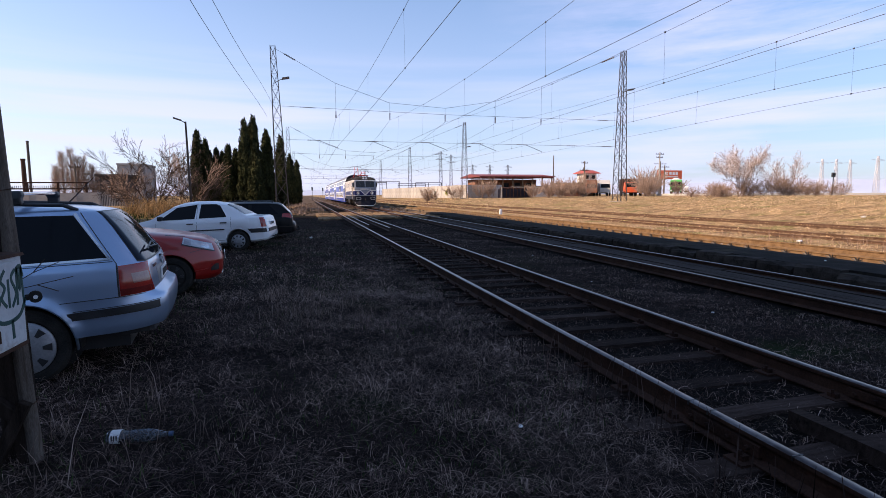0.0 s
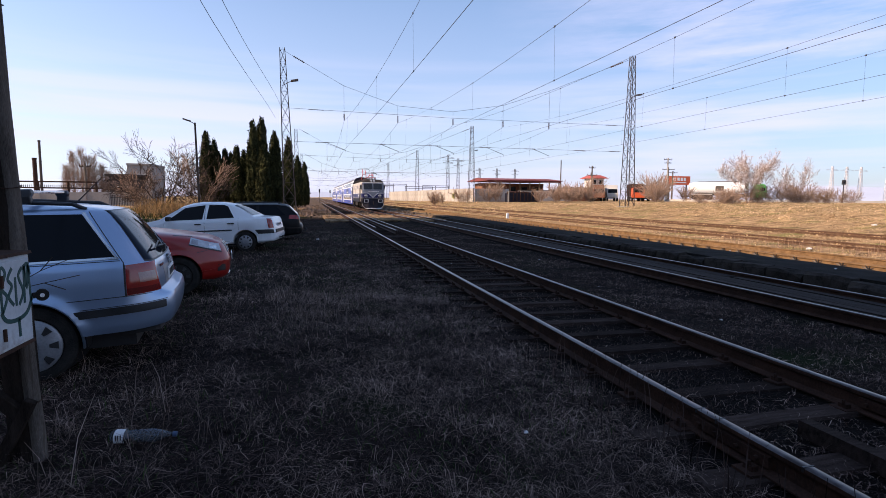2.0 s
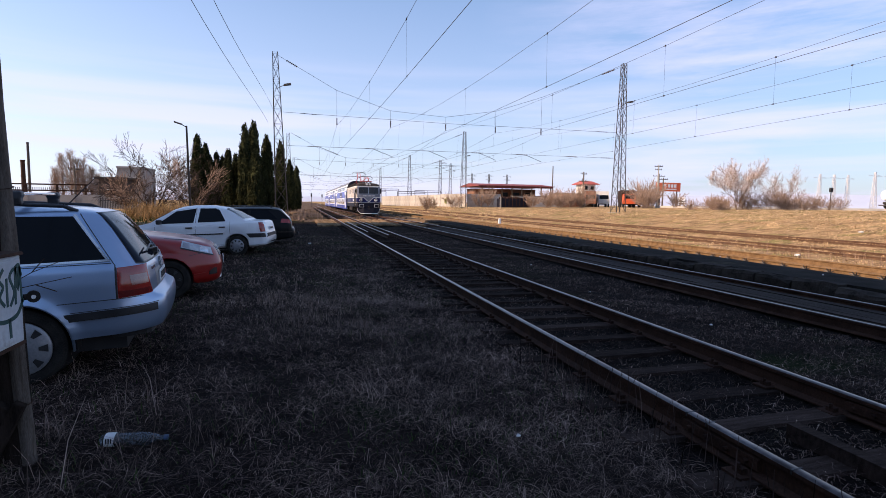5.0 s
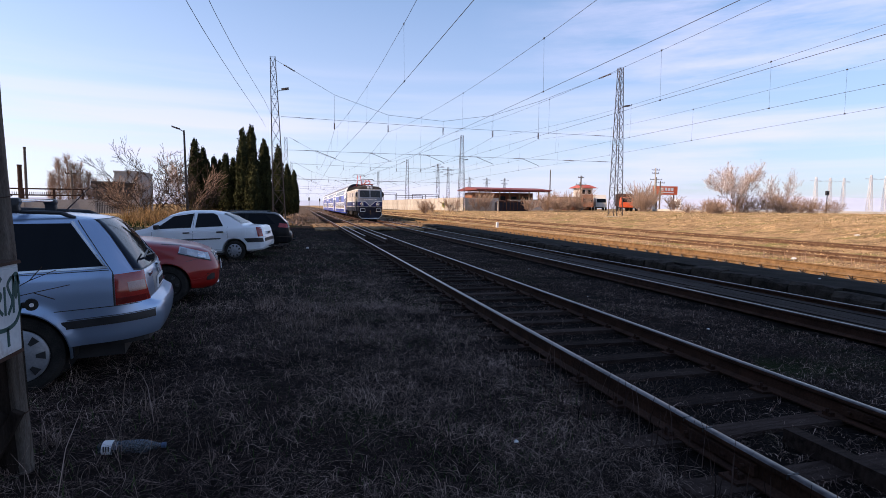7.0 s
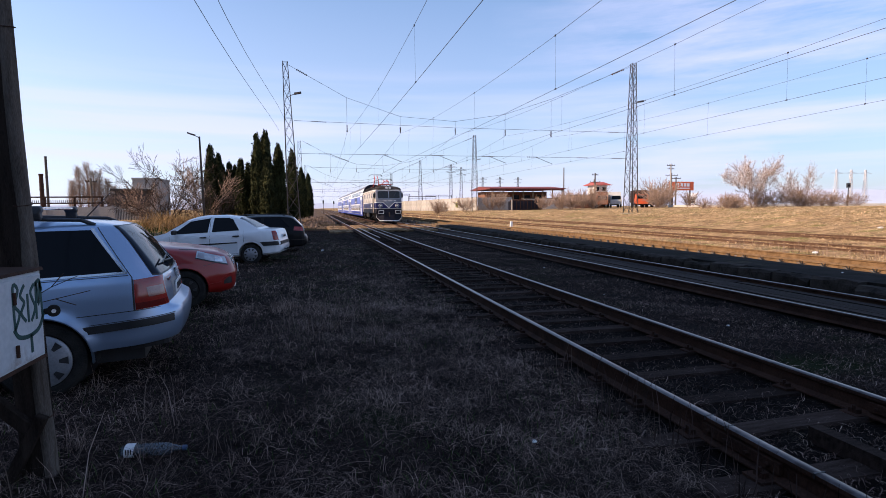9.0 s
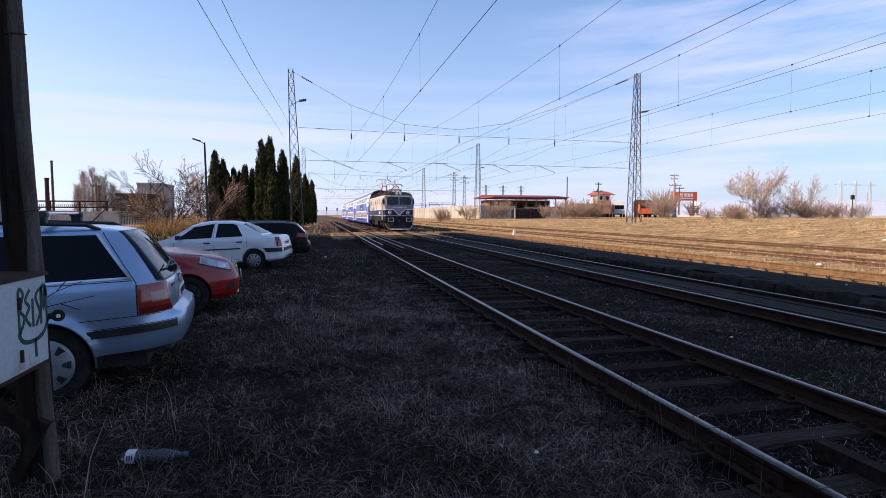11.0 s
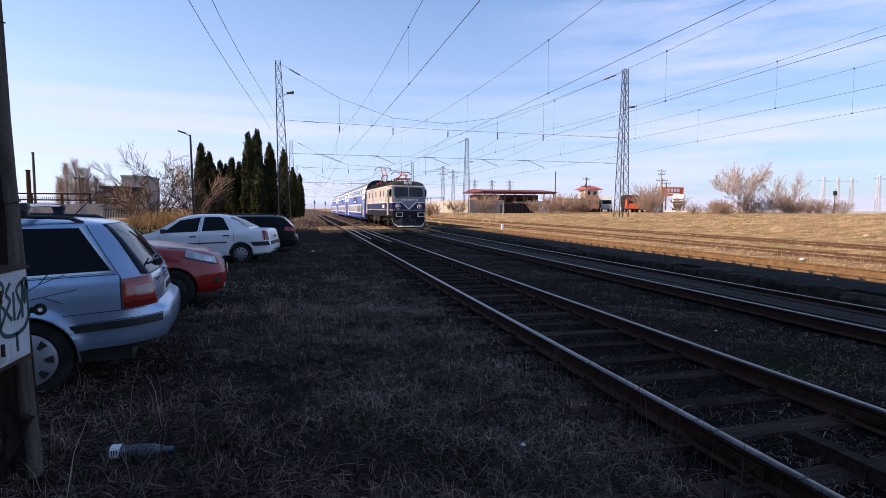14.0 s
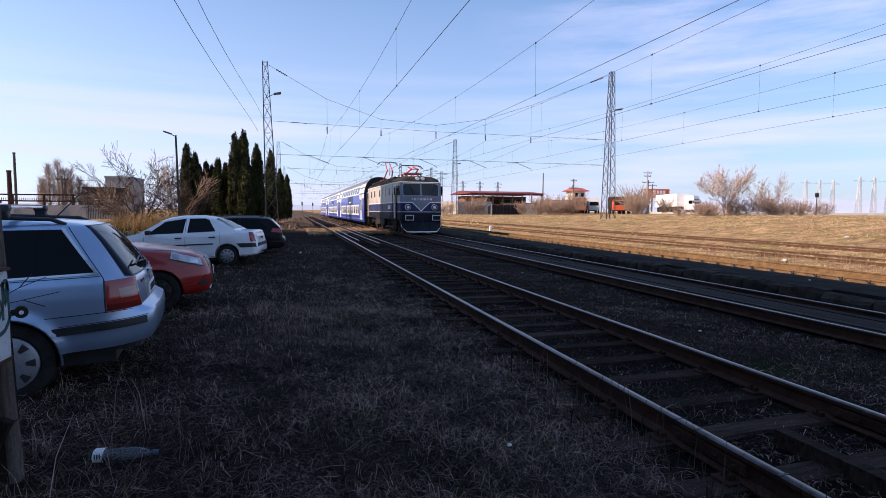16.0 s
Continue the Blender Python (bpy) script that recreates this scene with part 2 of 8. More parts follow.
# ---------------------------------------------------------------- mesh helpers
class Build:
    """Collects vertices and faces of one mesh."""

    def __init__(self):
        self.v, self.f, self.m = [], [], []

    def add(self, verts, faces, slot=0):
        o = len(self.v)
        self.v += [tuple(p) for p in verts]
        self.f += [tuple(i + o for i in f) for f in faces]
        self.m += [slot] * len(faces)
        return self

    def box(self, c, s, turn=None, slot=0, taper=1.0):
        x, y, z = s[0] / 2, s[1] / 2, s[2] / 2
        p = [Vector((a * x * (taper if d > 0 else 1), b * y * (taper if d > 0 else 1), d * z)) for d in (-1, 1) for a, b in ((-1, -1), (1, -1), (1, 1), (-1, 1))]
        if turn is not None:
            p = [turn @ q for q in p]
        p = [q + Vector(c) for q in p]
        return self.add(p, [(3, 2, 1, 0), (4, 5, 6, 7), (0, 1, 5, 4), (1, 2, 6, 5), (2, 3, 7, 6), (3, 0, 4, 7)], slot)

    def span(self, lo, hi, slot=0):
        return self.box([(a + b) / 2 for a, b in zip(lo, hi)], [b - a for a, b in zip(lo, hi)], slot=slot)

    def rod(self, a, b, r0, r1=None, n=6, slot=0, caps=True):
        a, b = Vector(a), Vector(b)
        r1 = r0 if r1 is None else r1
        d = (b - a).normalized()
        u = d.orthogonal().normalized()
        w = d.cross(u)
        ring = [math.cos(2 * math.pi * i / n) * u + math.sin(2 * math.pi * i / n) * w for i in range(n)]
        f = [(i, (i + 1) % n, n + (i + 1) % n, n + i) for i in range(n)]
        if caps:
            f += [tuple(range(n))[::-1], tuple(range(n, 2 * n))]
        return self.add([a + r0 * q for q in ring] + [b + r1 * q for q in ring], f, slot)

    def tube(self, pts, r, n=5, slot=0):
        for a, b in zip(pts[:-1], pts[1:]):
            self.rod(a, b, r, r, n, slot, caps=False)
        return self

    def loft(self, rings, closed=True, caps=True, slot=0):
        k = len(rings[0])
        v = [p for r in rings for p in r]
        f = []
        for i in range(len(rings) - 1):
            for j in range(k if closed else k - 1):
                a, b = i * k + j, i * k + (j + 1) % k
                f.append((a, b, b + k, a + k))
        if caps and closed:
            f += [tuple(range(k))[::-1], tuple(range((len(rings) - 1) * k, len(rings) * k))]
        return self.add(v, f, slot)

    def disc(self, c, axis, r, depth, n=16, slot=0):
        c, axis = Vector(c), Vector(axis).normalized()
        return self.rod(c - axis * depth / 2, c + axis * depth / 2, r, r, n, slot)

    def mesh(self, name, mats, smooth=False):
        me = bpy.data.meshes.new(name)
        me.from_pydata(self.v, [], self.f)
        for m in (mats if isinstance(mats, (list, tuple)) else [mats]):
            me.materials.append(m)
        if any(self.m):
            me.polygons.foreach_set("material_index", self.m)
        bm = bmesh.new()
        bm.from_mesh(me)
        bmesh.ops.recalc_face_normals(bm, faces=bm.faces)
        bm.to_mesh(me)
        bm.free()
        if smooth:
            me.polygons.foreach_set("use_smooth", [True] * len(me.polygons))
            me.set_sharp_from_angle(angle=radians(38))
        me.update()
        return me


def part(name, build, mats, parent=None, label="", smooth=False, bevel=0.0, kind=""):
    """Links a build as one mesh object under a thing or a part."""
    ob = new(name, build.mesh(name, mats, smooth))
    if parent is not None:
        ob.parent = parent
    if bevel:
        b = ob.modifiers.new("edge", "BEVEL")
        b.width, b.segments, b.limit_method, b.angle_limit = bevel, 2, "ANGLE", radians(40)
    return tagged(ob, label, kind=kind)


def thing(name, m, label, category, group="", kind=""):
    e = new(name)
    e.empty_display_size = 0.2
    e.matrix_world = m
    return tagged(e, label, category, group, kind)


def fast_mesh(name, co, faces, mat):
    """A mesh from arrays, for blades and leaves; faces is an (n, k) array."""
    me = bpy.data.meshes.new(name)
    n, k = faces.shape
    me.vertices.add(len(co))
    me.vertices.foreach_set("co", np.asarray(co, dtype=np.float32).ravel())
    me.loops.add(n * k)
    me.loops.foreach_set("vertex_index", faces.astype(np.int32).ravel())
    me.polygons.add(n)
    me.polygons.foreach_set("loop_start", np.arange(0, n * k, k, dtype=np.int32))
    me.update(calc_edges=True)
    me.materials.append(mat)
    return me


def smooth01(t):
    t = min(1.0, max(0.0, t))
    return t * t * (3 - 2 * t)


# ---------------------------------------------------------------- ground
RAIL = 0.17            # top of the rails above the ground beside the camera
TRACKS = [3.45, 7.77, 13.45, 18.4, 22.6]


def track_x(k, y):
    """Where a track's middle lies at y. The second one shifts a little towards the first behind the crossing."""
    if k == 1:
        return 7.42 + 0.40 * smooth01((58 - y) / 19)
    return TRACKS[k]


def lift(x, y):
    """Height of the ground."""
    z = -0.03
    if x < 1.7:
        z += smooth01((1.7 - x) / 3.0) * (0.16 - 0.12 * smooth01((y - 7) / 9))
    z += 0.06 * smooth01((x - 15) / 3) + 0.10 * smooth01((x - 19.5) / 2) + 0.78 * smooth01((x - 24.5) / 9) + 0.40 * smooth01((x - 33) / 35)
    if x < -6:
        z += 0.5 * smooth01((-6 - x) / 8) * smooth01((y - 34) / 14)
    return z


def uneven(x, y):
    near = noise.noise(Vector((x * 0.9, y * 0.9, 0))) * 0.042 + noise.noise(Vector((x * 3.1, y * 3.1, 4))) * 0.022
    return near * (1.0 if not any(abs(x - t) < 1.0 for t in TRACKS[:3]) else 0.45)


def steps(marks):
    out = []
    for a, b, d in marks:
        out += list(np.arange(a, b, d))
    return out + [marks[-1][1]]


def ground():
    xs = steps([(-2600, -400, 550), (-400, -60, 68), (-60, -12, 4), (-12, -4.5, 0.5), (-4.5, 9, 0.16), (9, 30, 0.5), (30, 60, 1.5), (60, 160, 10), (160, 500, 85), (500, 3000, 625)])
    ys = steps([(-120, -20, 20), (-20, 0, 2), (0, 12, 0.16), (12, 30, 0.4), (30, 70, 1.5), (70, 170, 7), (170, 500, 33), (500, 3600, 620)])
    nx = len(xs)
    v = [(x, y, lift(x, y) + (uneven(x, y) if -30 < x < 60 and y < 120 else 0)) for y in ys for x in xs]
    f, slot = [], []
    for j in range(len(ys) - 1):
        for i in range(nx - 1):
            a = j * nx + i
            f.append((a, a + 1, a + 1 + nx, a + nx))
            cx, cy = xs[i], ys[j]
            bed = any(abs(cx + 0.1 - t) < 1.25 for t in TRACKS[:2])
            # Slot 0 is the shade-darkened earth, slot 1 the sunlit field.
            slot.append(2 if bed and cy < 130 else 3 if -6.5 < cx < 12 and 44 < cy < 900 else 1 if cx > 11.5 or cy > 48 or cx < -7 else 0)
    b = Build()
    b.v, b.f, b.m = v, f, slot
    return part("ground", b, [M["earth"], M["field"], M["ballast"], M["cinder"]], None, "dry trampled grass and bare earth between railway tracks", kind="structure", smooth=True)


def blades(name, spots, mat, tall, wide, lean, seed, label):
    """Grass: every blade is two quads that bend over."""
    r = np.random.RandomState(seed)
    n = len(spots)
    base = np.array([(x, y, lift(x, y) + uneven(x, y) - 0.01) for x, y in spots])
    a = r.rand(n) * 2 * np.pi
    h = tall[0] + (tall[1] - tall[0]) * r.rand(n) ** 2
    out = np.c_[np.cos(a), np.sin(a), np.zeros(n)]
    side = np.c_[-np.sin(a), np.cos(a), np.zeros(n)] * (wide * (0.6 + 0.8 * r.rand(n)))[:, None]
    bend = (lean[0] + (lean[1] - lean[0]) * r.rand(n))
    up = np.array([0, 0, 1.0])
    mid = base + h[:, None] * (0.55 * np.cos(bend * 0.6)[:, None] * up + 0.55 * np.sin(bend * 0.6)[:, None] * out)
    tip = mid + h[:, None] * (0.5 * np.cos(bend * 1.35)[:, None] * up + 0.5 * np.sin(bend * 1.35)[:, None] * out)
    tip[:, 2] = np.maximum(tip[:, 2], base[:, 2] + 0.012)
    co = np.stack([base - side, base + side, mid - side * 0.8, mid + side * 0.8, tip - side * 0.25, tip + side * 0.25], 1).reshape(-1, 3)
    o = (np.arange(n) * 6)[:, None]
    f = np.concatenate([o + np.array([[0, 1, 3, 2]]), o + np.array([[2, 3, 5, 4]])])
    return tagged(new(name, fast_mesh(name, co, f, mat)), label, "grass", kind="stuff")


def scatter(n, x0, x1, y0, y1, seed, near=1.0, clump=0.0, keep=None, size=1.1):
    r = np.random.RandomState(seed)
    out = []
    while len(out) < n:
        x = x0 + (x1 - x0) * r.rand()
        y = y0 + (y1 - y0) * r.rand() ** near
        if clump and noise.noise(Vector((x * size, y * size, seed))) + 0.25 * r.randn() < clump:
            continue
        if keep and not keep(x, y):
            continue
        out.append((x, y))
    return out


def off_rails(x, y):
    return all(abs(abs(x - track_x(k, y)) - 0.75) > 0.16 for k in range(5)) and not (9.2 < x < 12.8 and y < 43)


# ---------------------------------------------------------------- railway tracks
RAIL_FORM = [(-0.07, 0), (0.07, 0), (0.07, 0.012), (0.012, 0.035), (0.012, 0.125), (0.036, 0.138), (0.036, 0.163), (0.026, 0.17), (-0.026, 0.17), (-0.036, 0.163), (-0.036, 0.138), (-0.012, 0.125), (-0.012, 0.035), (-0.07, 0.012)]


def rail_mesh(line, ys, base, worn, name="rail"):
    b = Build()
    k = len(RAIL_FORM)
    rings = [[(line(y) + px, y, base + pz) for px, pz in RAIL_FORM] for y in ys]
    b.loft(rings)
    b.m = [1 if i % k in (6, 7, 8) and i < k * (len(ys) - 1) else 0 for i in range(len(b.f))]
    return b


def track(k, y0, y1, base, mats, label, sleepers, guard=()):
    root = thing("track_%d" % (k + 1), pose(0, 0, 0), label, "railway track", kind="structure")
    ys = steps([(y0, 30, 2.0), (30, 70, 1.5), (70, y1, 8.0)])
    for s in (-1, 1):
        part("rail", rail_mesh(lambda y: track_x(k, y) + s * 0.762, ys, base, True), mats, root, smooth=True)
    for lo, hi, dx in guard:
        part("guard_rail", rail_mesh(lambda y: track_x(k, y) + dx, steps([(lo, hi, 2.0)]), base, True), mats, root, "worn guard rail inside the track")
    return root


def sleeper_row(root, k, ys, base, seed):
    r = random.Random(seed)
    forms = []
    for i in range(4):
        c = Build()
        w = 0.095 + 0.02 * r.random()
        ring = lambda x: [(x, -w + r.uniform(-0.01, 0.01), -0.1), (x, w + r.uniform(-0.01, 0.01), -0.1), (x, w - 0.012 + r.uniform(-0.008, 0.008), 0.012 + r.uniform(-0.01, 0.006)), (x, -w + 0.012 + r.uniform(-0.008, 0.008), 0.012 + r.uniform(-0.01, 0.006))]
        c.loft([ring(x) for x in (-1.25, -0.7, 0, 0.7, 1.25)])
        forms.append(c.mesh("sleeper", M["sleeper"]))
    for y in ys:
        ob = new("sleeper", r.choice(forms))
        ob.parent = root
        ob.matrix_local = pose(track_x(k, y) + r.uniform(-0.03, 0.03), y + r.uniform(-0.03, 0.03), base + r.uniform(-0.02, 0.004), 0, 0, r.uniform(-1.2, 1.2))


def chairs_row(root, k, ys, base):
    """Fastenings at both sides of each rail."""
    b = Build().box((0, 0, 0.006), (0.34, 0.15, 0.016))
    for s in (-1, 1):
        b.box((s * 0.10, 0, 0.03), (0.05, 0.07, 0.035)).rod((s * 0.115, 0, 0.01), (s * 0.115, 0, 0.075), 0.014, n=6)
    me = b.mesh("fastening", M["rust"])
    for y in ys:
        for s in (-1, 1):
            ob = new("fastening", me)
            ob.parent = root
            ob.matrix_local = pose(track_x(k, y) + s * 0.762, y, base)


def clip_shadow_mesh():
    """A rail clip with bolt; its black sideways arms also draw the fastening's shadow."""
    b = Build()
    b.box((-0.09, 0, 0.02), (0.06, 0.12, 0.04))
    for a in (-55, -20, 20, 55):
        d = Vector((-0.05, math.sin(radians(a)) * 0.16, math.cos(radians(a)) * 0.115))
        b.rod((-0.10, 0, 0.045), Vector((-0.10, 0, 0.045)) + d, 0.024, 0.010, 5)
    return b.mesh("rail_clip", M["black"])


# ---------------------------------------------------------------- platform between the second and third track
def platform():
    root = thing("platform", pose(0, 0, 0), "low platform with a shade-dark deck, edged with old kerb stones", "platform", kind="structure")
    b = Build()
    ys = steps([(-30, 41.4, 1.2)])
    r = random.Random(5)
    rows = []
    for y in ys:
        rows.append([(9.62, y, -0.1), (9.62, y, 0.262 + r.uniform(-0.01, 0.01)), (10.6, y, 0.275 + r.uniform(-0.015, 0.015)), (11.4, y, 0.21 + r.uniform(-0.02, 0.02)), (11.9, y, 0.14 + r.uniform(-0.02, 0.02)), (12.42, y, 0.085 + r.uniform(-0.015, 0.015)), (12.5, y, -0.1)])
    b.loft(rows, closed=True)
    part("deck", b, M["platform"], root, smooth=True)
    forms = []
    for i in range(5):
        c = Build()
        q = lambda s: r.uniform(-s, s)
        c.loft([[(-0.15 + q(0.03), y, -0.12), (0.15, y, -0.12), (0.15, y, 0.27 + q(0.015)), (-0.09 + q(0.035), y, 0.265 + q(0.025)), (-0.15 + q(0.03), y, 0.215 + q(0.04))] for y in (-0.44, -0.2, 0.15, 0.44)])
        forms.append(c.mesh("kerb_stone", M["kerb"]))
    y = -4.0
    while y < 41.2:
        ob = new("kerb_stone", r.choice(forms))
        ob.parent = root
        ob.matrix_local = pose(9.47 + r.uniform(-0.025, 0.025), y, r.uniform(-0.07, 0.012), r.uniform(-1.5, 1.5), r.uniform(-6, 4), r.uniform(-3, 3))
        y += 0.91
    return root


def crossing():
    """Timber crossing over the first tracks."""
    root = thing("crossing", pose(0, 0, 0), "worn sunlit timber crossing laid between the rails", "level crossing", kind="structure")
    r = random.Random(8)
    forms = []
    for i in range(4):
        c = Build()
        c.loft([[(-0.12, y, -0.06), (0.12, y, -0.06), (0.118, y, 0.045 + r.uniform(-0.012, 0.012)), (-0.118, y, 0.045 + r.uniform(-0.012, 0.012))] for y in (-1.9, -0.6, 0.6, 1.9)])
        forms.append(c.mesh("plank", M["plank"]))
    bands = [(0.9, 2.5), (2.95, 4.08), (4.45, 6.95), (7.3, 8.45), (8.8, 12.4), (12.85, 14.1)]
    for lo, hi in bands:
        x = lo + 0.12
        while x < hi - 0.1:
            for y in (38.2, 42.2, 46.2):
                if r.random() < 0.08:
                    continue
                ob = new("plank", r.choice(forms))
                ob.parent = root
                ob.matrix_local = pose(x - (0.3 if 6.9 < x < 9 and y > 44 else 0), y + r.uniform(-0.35, 0.35), (0.02 if x < 2.6 else 0.085) + r.uniform(-0.02, 0.015), r.uniform(-0.5, 0.5), r.uniform(-2.5, 2.5), r.uniform(-0.9, 0.9))
            x += 0.265
    return root


# ---------------------------------------------------------------- masts and overhead wires
def lattice(height, foot, head, panel=1.5, leg=0.048, brace=0.017):
    legs = []
    for sx in (-1, 1):
        for sy in (-1, 1):
            legs.append(Build().rod((sx * foot / 2, sy * foot / 2, -0.3), (sx * head / 2, sy * head / 2, height), leg, leg * 0.7, 4))
    w = lambda z: (foot + (head - foot) * z / height) / 2
    z, b = 0.1, Build()
    while z < height - 0.15:
        step = min(panel * (0.62 + 0.38 * w(z) / w(0)), height - z)
        a, c = w(z), w(z + step)
        for s in (-1, 1):
            b.rod((-a, s * a, z), (c, s * c, z + step), brace, n=4, caps=False).rod((a, s * a, z), (-c, s * c, z + step), brace, n=4, caps=False)
            b.rod((s * a, -a, z), (s * c, c, z + step), brace, n=4, caps=False).rod((s * a, a, z), (s * c, -c, z + step), brace, n=4, caps=False)
            b.rod((-c, s * c, z + step), (c, s * c, z + step), brace * 0.7, n=4, caps=False).rod((s * c, -c, z + step), (s * c, c, z + step), brace * 0.7, n=4, caps=False)
        z += step
    return legs, b


def mast(m, height, foot, head, label, lamp=None):
    root = thing("catenary_mast", m, label, "mast", "lattice masts of the overhead line")
    legs, braces = lattice(height, foot, head)
    for l in legs:
        part("leg", l, M["galv"], root)
    part("bracing", braces, M["galv"], root)
    part("footing", Build().box((0, 0, -0.35), (foot + 0.5, foot + 0.5, 0.7)), M["concrete"], root, bevel=0.03)
    if lamp:
        z, s = lamp
        arm = part("lamp_arm", Build().tube([(0, 0, z - 0.35), (0.45 * s, 0, z - 0.1), (0.8 * s, 0, z)], 0.03), M["galv"], root)
        part("lamp_head", Build().loft([[(0.62 * s, -0.14, z - 0.08), (0.62 * s, 0.14, z - 0.08), (0.62 * s, 0.1, z + 0.08), (0.62 * s, -0.1, z + 0.08)], [(1.25 * s, -0.16, z + 0.02), (1.25 * s, 0.16, z + 0.02), (1.25 * s, 0.1, z + 0.2), (1.25 * s, -0.1, z + 0.2)]]), M["galv"], arm)
    return root


def insulator(b, a, c, r=0.07, n=5, slot=1):
    """Ribbed insulator between two points."""
    a, c = Vector(a), Vector(c)
    b.rod(a, c, r * 0.35, n=6, slot=slot)
    for i in range(n):
        p = a.lerp(c, (i + 0.5) / n)
        d = (c - a).normalized() * 0.02
        b.rod(p - d, p + d, r, r * 0.6, 8, slot)


SPANS = [50.0, 105.0, 163.0, 228.0]
HUNG = [3.0, 7.95, 13.3, 18.4, 23.3]


def head_span(y, thick, x0=-2.2, top0=14.5, x1=32.3, top1=16.1):
    root = thing("head_span", pose(0, y, 0), "thin steel cross-span wires with brown insulators over the tracks", "overhead line", "cross spans of the overhead line", kind="structure")
    heights = [11.75, 10.2, 9.9, 10.75, 12.4]
    pts = [(x0, 0, top0)] + [(x, 0, z) for x, z in zip(HUNG, heights)] + [(x1, 0, top1)]
    b = Build()
    for q, p in zip(pts[:-1], pts[1:]):
        b.tube([q, p], thick)
    insulator(b, Vector(pts[0]).lerp(Vector(pts[1]), 0.16), Vector(pts[0]).lerp(Vector(pts[1]), 0.34), 0.10, 7)
    insulator(b, Vector(pts[-1]).lerp(Vector(pts[-2]), 0.10), Vector(pts[-1]).lerp(Vector(pts[-2]), 0.26), 0.10, 7)
    part("span_wire", b, [M["wire"], M["insulator"]], root)
    b = Build().tube([(x0 + 0.5, 0, 9.55), (13.3, 0, 9.3), (x1 - 0.4, 0, 9.3)], thick)
    insulator(b, (x0 + 2.0, 0, 9.52), (x0 + 3.4, 0, 9.48), 0.06, 6)
    insulator(b, (x1 - 2.6, 0, 9.3), (x1 - 1.4, 0, 9.3), 0.06, 6)
    part("upper_cross_wire", b, [M["wire"], M["insulator"]], root)
    b = Build().tube([(x0 + 0.8, 0, 6.62), (x1 - 0.4, 0, 6.62)], thick)
    for x in (x0 + 2.6, 5.6, 10.9, 16.0, 20.7, 26.2, 30.2):
        insulator(b, (x, 0, 6.62), (x + 1.2, 0, 6.62), 0.06, 6)
    part("lower_cross_wire", b, [M["wire"], M["insulator"]], root)
    for x, z in zip(HUNG, heights):
        b = Build().tube([(x, 0, z), (x, 0, 9.3)], thick * 0.8)
        insulator(b, (x, 0, 9.25), (x, 0, 8.65), 0.085, 6)
        part("hanger", b, [M["wire"], M["insulator"]], root)
        part("steady_arm", Build().rod((x - 1.6, 0, 6.6), (x + 0.1, 0, 5.98), 0.022, n=5).rod((x + 0.1, 0, 5.98), (x + 0.1, 0, 5.8), 0.012, n=4), M["galv"], root)
    return root


def overhead(k, r=0.0075):
    """Messenger wire, contact wire and droppers over one track."""
    root = thing("contact_line", pose(0, 0, 0), "overhead contact wire hung on droppers from its messenger wire", "overhead line", "contact lines above the tracks", kind="structure")
    near_x = [3.25, 8.2, 12.95, 18.0, 21.9][k]
    stops = [-62.0, -6.0] + SPANS + [330.0]
    place = lambda y: (HUNG[k] + (near_x - HUNG[k]) * smooth01((50 - y) / 35)) if y < 50 else HUNG[k]
    upper, lower, drops = Build(), Build(), Build()
    for n, (a, c) in enumerate(zip(stops[:-1], stops[1:])):
        zig = 0.16 if n % 2 else -0.16
        us, ls = [], []
        for i in range(13):
            f = i / 12
            y = a + (c - a) * f
            us.append((place(y), y, 8.62 - 4.4 * f * (1 - f)))
            ls.append((place(y) + zig * (1 - 2 * f), y, 5.80 - 0.24 * f * (1 - f)))
        grow = 1.0 if c < 60 else 1.5
        upper.tube(us, r * grow * 0.9, 4)
        lower.tube(ls, r * grow, 4)
        for i in range(1, 12, 2):
            drops.rod(us[i], ls[i], r * 0.45 * grow, n=4, caps=False)
            drops.box(us[i], (0.03, 0.06, 0.06))
            drops.box(ls[i], (0.03, 0.06, 0.05))
    part("messenger_wire", upper, M["wire"], root)
    part("contact_wire", lower, M["wire"], root)
    part("droppers", drops, M["wire"], root)
    return root


def feeder(x, z, end):
    b = Build()
    pts = []
    for i in range(15):
        f = i / 14
        y = -10 + 60 * f
        pts.append((x + (end[0] - x) * smooth01((y - 15) / 35), y, z + (end[1] - z) * smooth01((y - 15) / 35) - 1.0 * f * (1 - f)))
    b.tube(pts, 0.010, 4)
    return part("feeder_wire", b, M["wire"], None, "bare feeder wire strung along the line", kind="structure")


gr = ground()
track_one = track(0, -12, 330, 0.0, [M["rust"], M["railtop"]], "rusty railway track with worn bright rail heads", True, [(26.5, 40.0, -0.35), (24.0, 40.0, 0.30)])
track_two = track(1, -12, 330, 0.0, [M["rust"], M["railtop"]], "rusty railway track with dark boards between its rails", True)
track_three = track(2, -12, 330, 0.0, [M["rust_pale"], M["rust_pale"]], "pale rusty unused railway track in dry grass", True)
track_four = track(3, -12, 330, -0.03, [M["rust_mid"], M["rust_mid"]], "sunken rusty unused track overgrown with dry grass", True)
track_five = track(4, -12, 330, 0.07, [M["rust_mid"], M["rust_mid"]], "sunken rusty unused track overgrown with dry grass", True)
for ob in (gr,):
    tagged(ob, category="ground")

